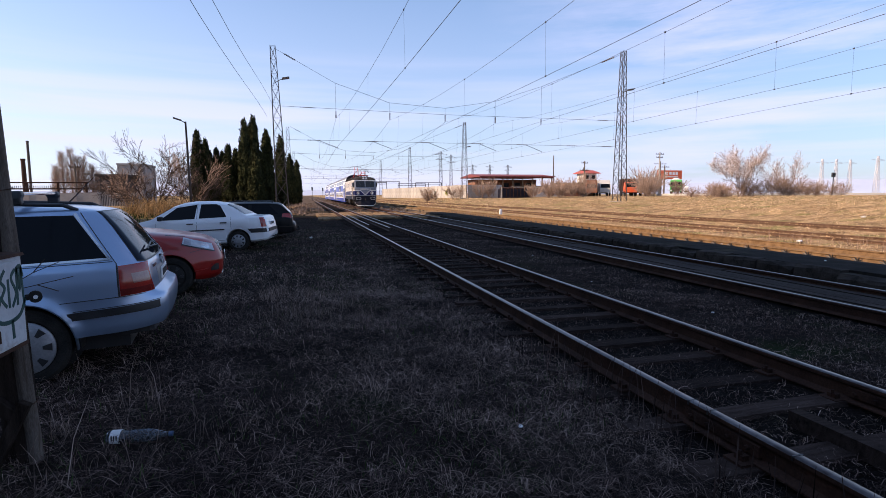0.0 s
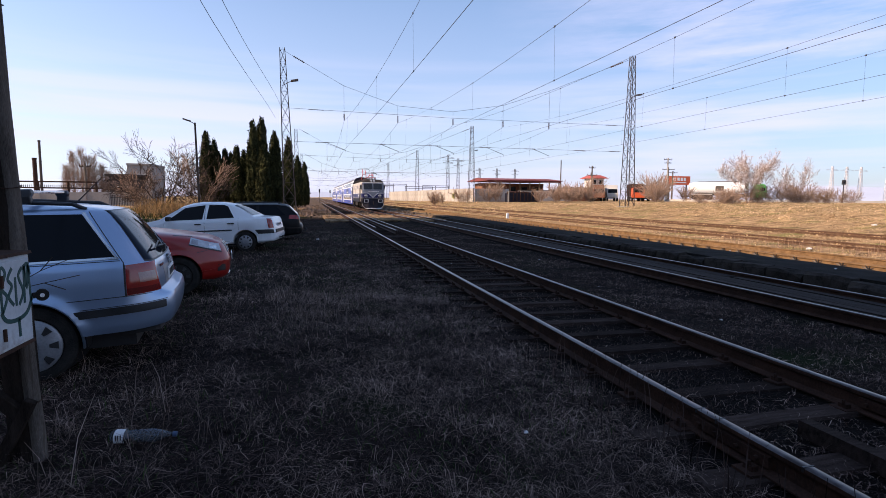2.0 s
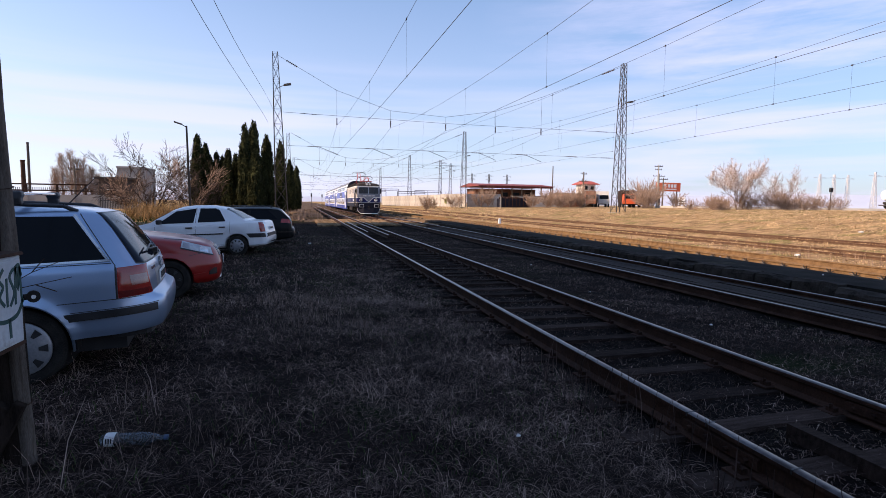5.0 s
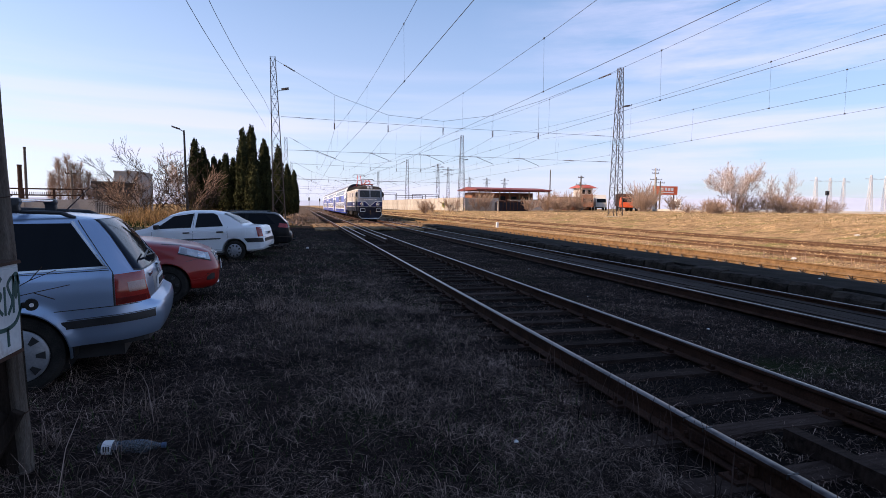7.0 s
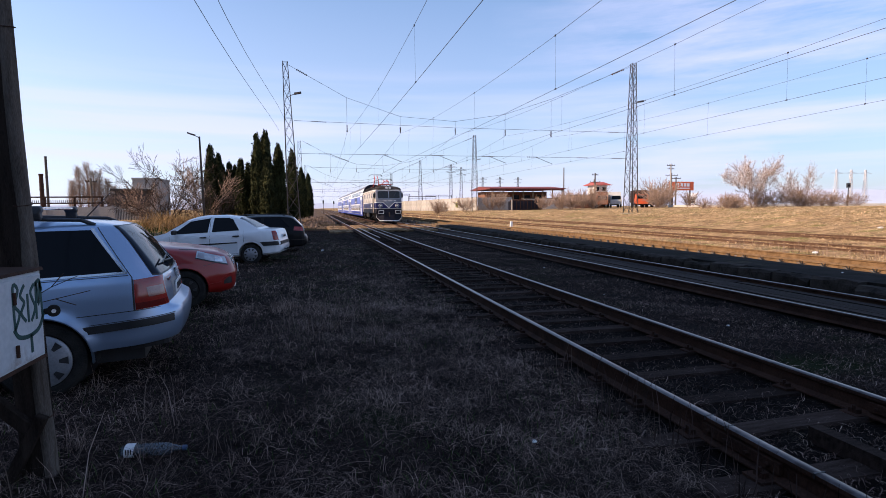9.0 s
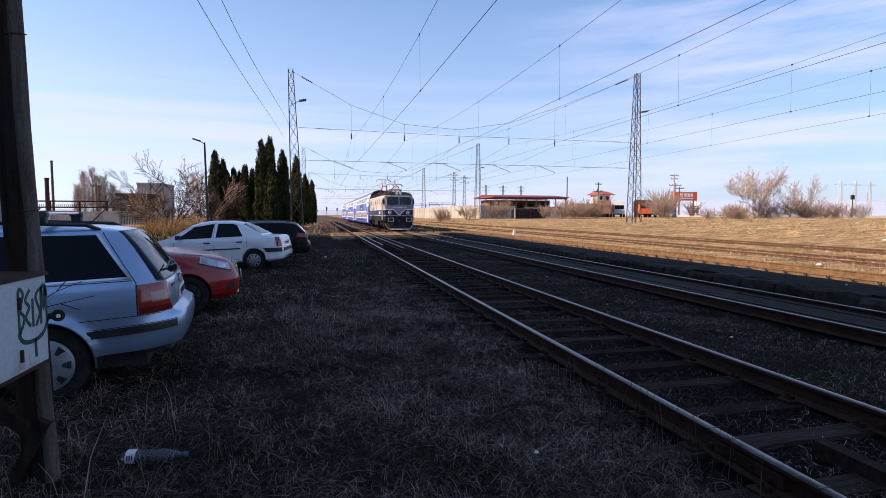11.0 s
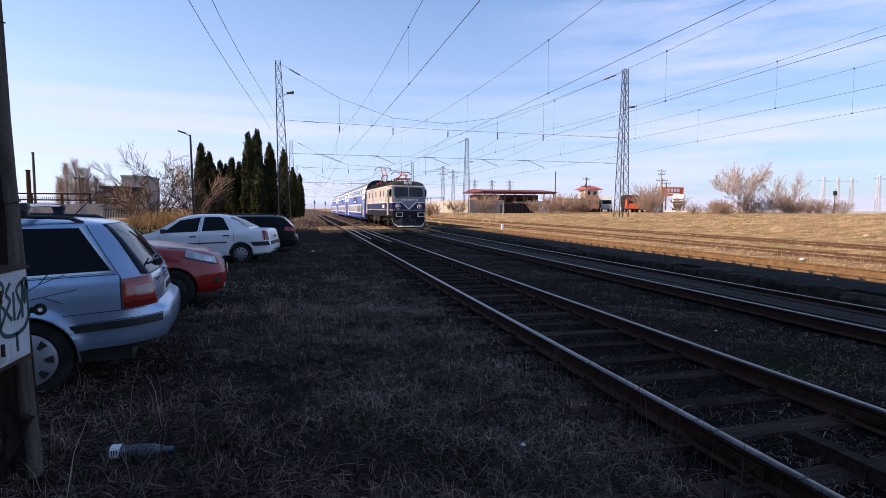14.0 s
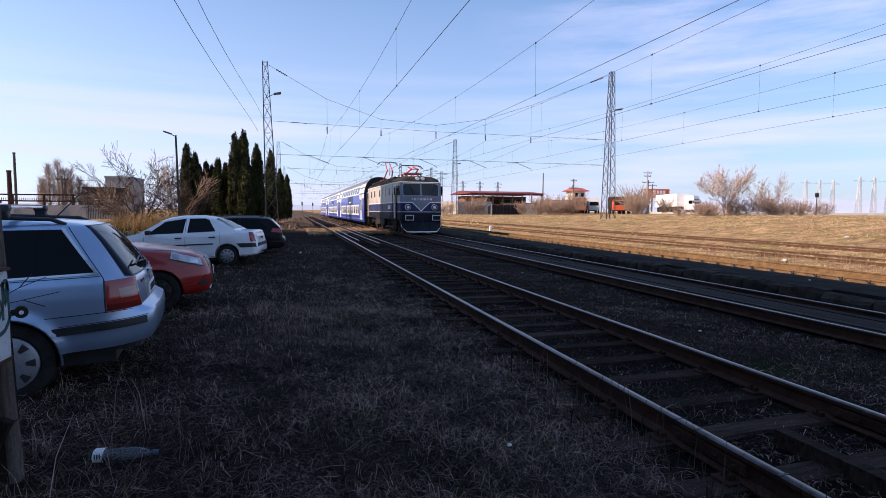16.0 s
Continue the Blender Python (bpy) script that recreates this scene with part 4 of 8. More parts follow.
def double_decker():
    root = thing("double_deck_coach", pose(0, 0, 0), "blue and white double-deck passenger coach", "coach", "coaches of the train")
    length, y0, y1 = 26.8, 0.35, 26.45
    low = [p for p in COACH if p[1] <= 3.1]
    ring = lambda y: [(x, y, z) for x, z in low] + [(-x, y, z) for x, z in reversed(low)]
    part("body", Build().loft([ring(y0), ring(9), ring(18), ring(y1)]), M["coach_blue"], root, "bright blue coach body", smooth=True)
    high = [p for p in COACH if p[1] >= 3.05]
    ring = lambda y: [(x, y, z) for x, z in high] + [(-x, y, z) for x, z in reversed(high[:-1])]
    part("roof", Build().loft([ring(y0), ring(9), ring(18), ring(y1)]), M["coach_grey"], root, "grey rounded roof", smooth=True)
    for s in (-1, 1):
        part("upper_panel", coach_strip(3.02, 3.92, 3.9, 22.9, s, 0.006, 5), M["coach_white"], root, "white panel round the upper windows")
        for y in (0.6, 23.0):
            part("upper_end_panel", coach_strip(2.62, 3.98, y, y + 3.2, s, 0.007, 5), M["coach_white"], root, "white panel beside the upper windows")
        part("light_panel", coach_strip(1.02, 2.06, 4.0, 22.9, s, 0.003, 2), M["coach_white"], root, "white band round the lower windows")
        part("blue_field", coach_strip(2.10, 2.98, 9.5, 14.6, s, 0.004, 2), M["loco_blue"], root, "darker blue field with white marks")
        for i in range(9):
            part("upper_window", coach_strip(3.14, 3.78, 4.3 + i * 2.05, 5.9 + i * 2.05, s, 0.014, 4), M["upper_glass"], root, "tinted upper-deck window")
        for i in range(12):
            part("window_border", coach_strip(1.10, 1.98, 4.2 + i * 1.56, 5.5 + i * 1.56, s, 0.006, 1), M["coach_white"], root)
            part("lower_window", coach_strip(1.18, 1.90, 4.36 + i * 1.56, 5.34 + i * 1.56, s, 0.014, 1), M["glass_dark"], root, "dark lower-deck window")
        for y in (2.6, 24.2):
            d = part("door", coach_strip(0.62, 2.98, y - 0.75, y + 0.75, s, 0.010, 2), M["coach_white"], root, "white double door")
            for k in (-0.36, 0.36):
                part("door_glass", coach_strip(1.5, 2.5, y + k - 0.22, y + k + 0.22, s, 0.018, 1), M["glass_dark"], d)
        for y in (1.2, 25.6):
            part("end_window", coach_strip(1.9, 2.6, y - 0.28, y + 0.28, s, 0.012, 1), M["glass_dark"], root)
        part("sill_stripe", coach_strip(0.62, 0.72, 0.6, 26.2, s, 0.006, 1), M["coach_grey"], root)
        part("lettering_bars", Build().span((s * 1.415 - 0.012, 11.0, 2.28), (s * 1.415 + 0.008, 13.2, 2.44)), M["white"], root, "row of white marks")
    for y, w in ((y0 - 0.012, -1), (y1 + 0.012, 1)):
        part("end_wall", Build().loft([[(x * 0.985, y, z) for x, z in COACH] + [(-x * 0.985, y, z) for x, z in reversed(COACH[:-1])], [(x * 0.985, y - 0.02 * w, z) for x, z in COACH] + [(-x * 0.985, y - 0.02 * w, z) for x, z in reversed(COACH[:-1])]]), M["loco_dark"], root, "dark coach end")
        part("gangway", Build().span((-0.62, min(y, y + w * 0.3), 1.15), (0.62, max(y, y + w * 0.3), 3.2)), M["rubber"], root, bevel=0.05)
        buffers(root, 0 if w < 0 else 26.8, 1 if w < 0 else -1, False)
    wheels = []
    for y in (3.4, 23.4):
        bogie(root, y, (-1.25, 1.25), 0.46, 3.5, 1.0)
        wheels += [wheelset(root, y + a, 0.46, M["bogie"], M["bogie"]) for a in (-1.25, 1.25)]
    return root, wheels


# seconds, and the y of the front buffers
RUN = [(0.0, 66.5), (1.5, 66.0), (3.0, 65.0), (4.5, 63.0), (6.5, 59.6), (8.0, 56.7), (9.0, 54.4), (10.25, 51.7), (11.5, 48.6), (13.0, 44.3), (14.5, 38.9), (16.0, 32.6)]


def run_at(t):
    """Smooth place of the train between the known times."""
    ts, ss = [a for a, b in RUN], [b for a, b in RUN]
    i = max(0, min(len(ts) - 2, int(np.searchsorted(ts, t, "right")) - 1))
    slope = lambda j: (ss[min(j + 1, len(ss) - 1)] - ss[max(j - 1, 0)]) / (ts[min(j + 1, len(ts) - 1)] - ts[max(j - 1, 0)])
    d = ts[i + 1] - ts[i]
    u = (t - ts[i]) / d
    return (2 * u**3 - 3 * u**2 + 1) * ss[i] + (u**3 - 2 * u**2 + u) * d * slope(i) + (3 * u**2 - 2 * u**3) * ss[i + 1] + (u**3 - u**2) * d * slope(i + 1)


def vehicle_pose(front, pivots):
    """Pose of a rail vehicle whose front stands at y = front, guided by its two bogies."""
    a, b = front + pivots[0], front + pivots[1]
    xa, xb = track_x(1, a), track_x(1, b)
    turn = math.atan2(-(xb - xa), b - a)
    x = xa + math.sin(turn) * pivots[0]
    return pose(x, front, RAIL, 0, 0, math.degrees(turn))


loco, loco_wheels = locomotive()
coach_a, wheels_a = double_decker()
coaches = [(coach_a, wheels_a)]
for k in range(1, 3):
    c = copy_thing(coach_a, pose(0, 0, 0))
    coaches.append((c, [o for o in c.children if o.name.startswith("wheelset")]))


# ---------------------------------------------------------------- parked cars
def along(points, x):
    xs = [p[0] for p in points]
    return float(np.interp(x, xs, [p[1] for p in points]))


class CarForm:
    """The outer skin of a car: x from the tail (0) to the nose, y to its left, z up."""

    def __init__(self, length, half, top, belt, plan, sill, axles, arch):
        self.length, self.half, self.top_line, self.belt_line, self.plan_line = length, half, top, belt, plan
        self.sill, self.axles, self.arch = sill, axles, arch

    def section(self, x):
        hw = along(self.plan_line, x)
        t = along(self.top_line, x)
        b = min(along(self.belt_line, x), t - 0.035)
        low = along(self.sill, x)
        for a in self.axles:
            if abs(x - a) < self.arch:
                low = max(low, 0.30 + math.sqrt(self.arch**2 - (x - a) ** 2))
        low = min(low, b - 0.05)
        g, d = t - b, b - low
        return [(hw - 0.075, low), (hw - 0.02, low + 0.07 * d), (hw - 0.002, low + 0.35 * d), (hw, low + 0.6 * d), (hw - 0.012, low + 0.85 * d), (hw - 0.04, b),
                (hw - 0.052 - 0.03 * g, b + 0.07 * g), (hw - 0.06 - 0.26 * g, b + 0.52 * g), (hw - 0.075 - 0.46 * g, b + 0.88 * g), (max(0.02, hw - 0.20 - 0.52 * g), b + 0.965 * g), (max(0.01, hw * 0.45 - 0.2 * g), b + 0.995 * g), (0, b + g)]

    def stations(self):
        s = set(np.round(np.arange(0, self.length, 0.06), 3)) | {p[0] for p in self.top_line} | {p[0] for p in self.plan_line} | {self.length}
        for a in self.axles:
            for k in range(-12, 13):
                s.add(round(a + self.arch * math.sin(k / 12 * math.pi / 2), 3))
        return sorted(v for v in s if 0 <= v <= self.length)

    def body(self):
        rings = []
        for x in self.stations():
            h = self.section(x)
            rings.append([(x, y, z) for y, z in h] + [(x, -y, z) for y, z in reversed(h[:-1])])
        return Build().loft(rings)

    def side(self, x, z, out):
        """Half width of the skin at x and height z."""
        h = self.section(x)[:10]
        ys, zs = [p[0] for p in h], [p[1] for p in h]
        return float(np.interp(z, zs, ys)) + out

    def side_patch(self, side, corners, out=0.006, nx=10, nz=4, depth=0.02):
        """A panel on a side; corners: tail-low, nose-low, nose-high, tail-high as (x, z)."""
        a, b, c, d = corners
        grids = []
        for o in (out, out - depth):
            g = []
            for j in range(nz + 1):
                v = j / nz
                for i in range(nx + 1):
                    u = i / nx
                    x = (a[0] * (1 - u) + b[0] * u) * (1 - v) + (d[0] * (1 - u) + c[0] * u) * v
                    z = (a[1] * (1 - u) + b[1] * u) * (1 - v) + (d[1] * (1 - u) + c[1] * u) * v
                    g.append((x, side * self.side(x, z, o), z))
            grids.append(g)
        n = (nx + 1) * (nz + 1)
        f = []
        for j in range(nz):
            for i in range(nx):
                q = j * (nx + 1) + i
                f.append((q, q + 1, q + nx + 2, q + nx + 1))
        rim = [i for i in range(nx)] + [j * (nx + 1) + nx for j in range(nz)] + [nz * (nx + 1) + i for i in range(nx, 0, -1)] + [j * (nx + 1) for j in range(nz, 0, -1)]
        edge = [(p, q, q + n, p + n) for p, q in zip(rim, rim[1:] + rim[:1])]
        return Build().add(grids[0] + grids[1], f + [tuple(i + n for i in q) for q in f] + edge)

    def top_patch(self, x0, x1, share0, share1, out=0.006, nx=8, ny=8, first=8):
        """A pane on the upper skin between two stations; share: part of the width there."""
        rows = []
        for i in range(nx + 1):
            x = x0 + (x1 - x0) * i / nx
            sh = share0 + (share1 - share0) * i / nx
            h = self.section(x)[first:]
            ys, zs = [p[0] for p in h][::-1], [p[1] for p in h][::-1]
            e = 0.01
            rise = (along(self.top_line, x + e) - along(self.top_line, x - e)) / (2 * e)
            nrm = Vector((-rise, 0, 1)).normalized() * out
            rows.append([(x + nrm.x, ys[-1] * sh * (2 * j / ny - 1), float(np.interp(abs(ys[-1] * sh * (2 * j / ny - 1)), ys, zs)) + nrm.z) for j in range(ny + 1)])
        return Build().loft(rows, closed=False)


class LevelCar:
    """The outer skin of a car as level contours: x from the tail (0) to the nose, y to its left, z up.
    s runs round half a contour: 0-1 tail, 1-2 rear corner, 2-3 side, 3-4 front corner, 4-5 nose."""

    def __init__(self, length, tail, nose, half, rear, front, low, axles, arch, hub, bow=0.045, barrel=0.03):
        self.length, self.tail, self.nose, self.half, self.rear, self.front, self.low = length, tail, nose, half, rear, front, low
        self.axles, self.arch, self.hub, self.bow, self.barrel = axles, arch, hub, bow, barrel

    def at(self, s, z):
        hw = along(self.half, z)
        r, q = min(along(self.rear, z), hw * 0.85), min(along(self.front, z), hw * 0.85)
        xt, xf = along(self.tail, z), along(self.nose, z)
        xr = xt + self.bow * ((hw - r) / hw) ** 2
        xn = xf - 1.6 * self.bow * ((hw - q) / hw) ** 2
        if s <= 1:
            y = (hw - r) * s
            x = xt + self.bow * (y / hw) ** 2
        elif s <= 2:
            a = (s - 1) * math.pi / 2
            y, x = hw - r + r * math.sin(a), xr + 1.3 * r * (1 - math.cos(a))
        elif s <= 3:
            y, x = hw, xr + 1.3 * r + (xn - 1.3 * q - xr - 1.3 * r) * (s - 2)
        elif s <= 4:
            a = (4 - s) * math.pi / 2
            y, x = hw - q + q * math.sin(a), xn - 1.3 * q * (1 - math.cos(a))
        else:
            y = (hw - q) * (5 - s)
            x = xf - 1.6 * self.bow * (y / hw) ** 2
        mid = self.length / 2
        return x, y * (1 - self.barrel * ((x - mid) / mid) ** 2)

    def s_of(self, x, z):
        lo, hi = 1.0, 4.0
        for i in range(26):
            m = (lo + hi) / 2
            if self.at(m, z)[0] < x:
                lo = m
            else:
                hi = m
        return (lo + hi) / 2

    def point(self, s, z, side, out):
        """A point on the skin, moved outwards."""
        x, y = self.at(s, z)
        e = 0.004
        ax, ay = self.at(max(0, s - e), z)
        bx, by = self.at(min(5, s + e), z)
        cx, cy = self.at(s, z - e)
        dx, dy = self.at(s, z + e)
        n = Vector((bx - ax, by - ay, 0)).cross(Vector((dx - cx, dy - cy, 2 * e)))
        if n.x * (x - self.length / 2) * 0.5 + n.y * y < 0:
            n = -n
        n = n.normalized() * out if n.length > 0 else n
        return (x + n.x, side * (y + n.y), z + n.z)

    def body(self, belt, roof):
        """Skin with the wheel arches cut out and their rims flared."""
        ss = [i / 8 for i in range(8)] + [1 + i / 9 for i in range(9)] + [2 + i / 96 for i in range(96)] + [3 + i / 9 for i in range(9)] + [4 + i / 8 for i in range(9)]
        levels = [("v", i / 24) for i in range(25)] + [("z", z) for z in roof]
        verts, k = [], len(ss) * 2 - 2
        for kind, v in levels:
            row = []
            for s in ss:
                low = along(self.low, self.at(s, 0.6)[0])
                z = low + (belt - low) * v if kind == "v" else v
                x, y = self.at(s, z)
                for a in self.axles:
                    d = math.hypot(x - a, z - self.hub)
                    if y > 0.6 and z > self.hub - 0.05:
                        y += 0.024 * math.exp(-((d - self.arch) / 0.045) ** 2)
                row.append((x, y, z))
            verts += row + [(x, -y, z) for x, y, z in reversed(row[1:-1])]
        faces = []
        for i in range(len(levels) - 1):
            for j in range(k):
                a, b = i * k + j, i * k + (j + 1) % k
                faces.append((a, b, b + k, a + k))
        inside = lambda x, y, z, a: abs(y) > 0.5 and (math.hypot(x - a, z - self.hub) < self.arch if z > self.hub else abs(x - a) < self.arch)
        cut = []
        for f in faces:
            c = [sum(verts[i][n] for i in f) / 4 for n in range(3)]
            cut.append(any(inside(*c, a) for a in self.axles))
        gone = {i for f, g in zip(faces, cut) if g for i in f}
        kept = {i for f, g in zip(faces, cut) if not g for i in f}
        for i in gone & kept | {i for i in kept if any(inside(*verts[i], a) for a in self.axles)}:
            x, y, z = verts[i]
            a = min(self.axles, key=lambda v: abs(x - v))
            if z > self.hub:
                d = math.hypot(x - a, z - self.hub) or 1
                verts[i] = (a + (x - a) * self.arch / d, y, self.hub + (z - self.hub) * self.arch / d)
            else:
                verts[i] = (a + math.copysign(self.arch, x - a), y, z)
        b = Build().add(verts, [f for f, g in zip(faces, cut) if not g] + [tuple(range((len(levels) - 1) * k, len(levels) * k))])
        return b

    def arches(self, root, paint):
        for a in self.axles:
            for s in (-1, 1):
                ring = []
                for i in range(25):
                    t = math.pi * (-0.06 + 1.12 * i / 24)
                    x, z = a + self.arch * math.cos(t), self.hub + self.arch * math.sin(t)
                    y = self.at(self.s_of(x, z), z)[1]
                    ring.append((x, z, y))
                lip = [[(a + (x - a) * g, s * (y + o), self.hub + (z - self.hub) * g) for g, o in ((1.0, 0.022), (1.0, -0.05), (0.965, -0.05), (0.965, 0.012))] for x, z, y in ring]
                part("arch_lip", Build().loft(lip), paint, root, smooth=True)
                well = [[(a + (x - a) * g, s * o, self.hub + (z - self.hub) * g) for g, o in ((1.0, y - 0.03), (1.0, 0.46), (1.03, 0.46), (1.03, y - 0.03))] for x, z, y in ring]
                part("wheel_well", Build().loft(well), M["black"], root, "black wheel well lining")
                part("well_back", Build().disc((a, s * 0.47, self.hub + 0.03), (0, 1, 0), self.arch * 1.02, 0.02, 24), M["black"], root)

    def sheet(self, rows, backs):
        nx, nz = len(rows[0]) - 1, len(rows) - 1
        g = [p for r in rows for p in r]
        h = [p for r in backs for p in r]
        n = len(g)
        f = [(j * (nx + 1) + i, j * (nx + 1) + i + 1, (j + 1) * (nx + 1) + i + 1, (j + 1) * (nx + 1) + i) for j in range(nz) for i in range(nx)]
        rim = [i for i in range(nx)] + [j * (nx + 1) + nx for j in range(nz)] + [nz * (nx + 1) + i for i in range(nx, 0, -1)] + [j * (nx + 1) for j in range(nz, 0, -1)]
        return Build().add(g + h, f + [tuple(i + n for i in q) for q in f] + [(p, q, q + n, p + n) for p, q in zip(rim, rim[1:] + rim[:1])])

    def side_patch(self, side, corners, out=0.006, nx=10, nz=4, depth=0.02):
        """A panel on a side; corners: tail-low, nose-low, nose-high, tail-high as (x, z)."""
        a, b, c, d = corners
        sets = []
        for o in (out, out - depth):
            rows = []
            for j in range(nz + 1):
                v = j / nz
                row = []
                for i in range(nx + 1):
                    u = i / nx
                    x = (a[0] * (1 - u) + b[0] * u) * (1 - v) + (d[0] * (1 - u) + c[0] * u) * v
                    z = (a[1] * (1 - u) + b[1] * u) * (1 - v) + (d[1] * (1 - u) + c[1] * u) * v
                    row.append(self.point(self.s_of(x, z), z, side, o))
                rows.append(row)
            sets.append(rows)
        return self.sheet(*sets)

    def end_patch(self, end, z0, z1, reach, out=0.006, nz=6, depth=0.012, lift_mid=0.0, n=20, round_low=0.0):
        """A panel across the tail (end 0) or the nose (end 5); reach: how far round at its foot and head."""
        sets = []
        for o in (out, out - depth):
            rows = []
            for j in range(nz + 1):
                v = j / nz
                wide = reach[0] + (reach[1] - reach[0]) * v
                row = []
                for i in range(n + 1):
                    u = 2 * i / n - 1
                    z = z0 + (z1 - z0) * v + lift_mid * (1 - u * u) + round_low * (1 - v) * abs(u) ** 6
                    row.append(self.point(abs(end - wide * abs(u)), z, 1 if u >= 0 else -1, o))
                rows.append(row)
            sets.append(rows)
        return self.sheet(*sets)


def revolve(profile, n=28, side=1):
    """Rings (radius, offset) turned about the y axis."""
    b = Build()
    rings = []
    for r, o in profile:
        rings.append([(r * math.cos(2 * math.pi * i / n), side * o, r * math.sin(2 * math.pi * i / n)) for i in range(n)])
    return b.loft(rings, closed=True, caps=True)


def car_wheel(parent, x, y, r, rim, side, spokes, cap_mat):
    w = new("wheel")
    w.parent = parent
    w.matrix_local = pose(x, y, r)
    w.empty_display_size = 0.1
    t = 0.10
    part("tyre", revolve([(rim, -t), (r - 0.03, -t), (r, -t + 0.03), (r, t - 0.03), (r - 0.03, t), (rim + 0.02, t), (rim, t - 0.02)], 32, side), M["rubber"], w, smooth=True)
    part("hubcap", revolve([(rim + 0.004, t - 0.035), (rim, t - 0.008), (rim * 0.9, t + 0.004), (rim * 0.5, t + 0.012), (rim * 0.28, t + 0.02), (rim * 0.24, t + 0.012), (0.004, t + 0.014)], 32, side), cap_mat, w, "silver wheel cover", smooth=True)
    for i in range(spokes):
        slots = Build()
        a = 2 * math.pi * i / spokes
        k = rim * 0.13
        slots.loft([[(rim * 0.90 * math.cos(a + d), side * (t + oo), rim * 0.90 * math.sin(a + d)) for d in (-0.16, 0.16)] + [(rim * 0.60 * math.cos(a + d), side * (t + oo + 0.004), rim * 0.60 * math.sin(a + d)) for d in (0.10, -0.10)] for oo in (0.0, 0.014)])
        part("cover_slot", slots, M["black"], w)
    return w


SILVER = surface("silver_paint", (0.30, 0.41, 0.58), (0.36, 0.47, 0.64), 0.33, 1.2, 400, 0.02, metal=0.7, coat=0.7, stain=(0.32, 0.36, 0.44), distance=0.001)
RED = surface("red_paint", (0.24, 0.009, 0.006), (0.30, 0.013, 0.009), 0.34, 1.2, 300, 0.02, coat=0.35, distance=0.001)
CARWHITE = surface("white_car_paint", (0.76, 0.79, 0.82), (0.83, 0.86, 0.88), 0.34, 1.0, 200, 0.02, coat=0.6, distance=0.001)
CARBLACK = surface("black_car_paint", (0.005, 0.005, 0.006), (0.010, 0.010, 0.011), 0.35, 1.0, 200, 0.02, coat=0.05, gloss=0.12, distance=0.001)
TAIL = surface("red_lamp_glass", (0.24, 0.013, 0.010), (0.36, 0.026, 0.018), 0.16, 9, 80, 0.1, coat=0.9)
TAILDARK = surface("deep_red_lamp_glass", (0.10, 0.006, 0.006), (0.17, 0.012, 0.010), 0.16, 9, 80, 0.1, coat=0.9)
TAILPALE = surface("pale_lamp_glass", (0.26, 0.13, 0.12), (0.36, 0.22, 0.20), 0.16, 9, 80, 0.1, coat=0.9)
HEADLAMP = surface("headlamp_glass", (0.34, 0.37, 0.41), (0.50, 0.54, 0.58), 0.12, 5, 20, 0.1, coat=1.0)


def plate(parent, x, y, z, width=0.5, facing=-1):
    p = part("number_plate", Build().box((x, y, z), (0.012, width, 0.11)), M["white"], parent, "white plate with blank marks", bevel=0.004)
    k = -width / 2 + 0.07
    for w in (0.05, 0.05, 0.0, 0.05, 0.05, 0.0, 0.05, 0.05, 0.05):
        if w:
            part("plate_mark", Build().box((x + facing * 0.009, y + k, z), (0.006, 0.03, 0.06)), M["black"], p)
        k += 0.05 if w else 0.025


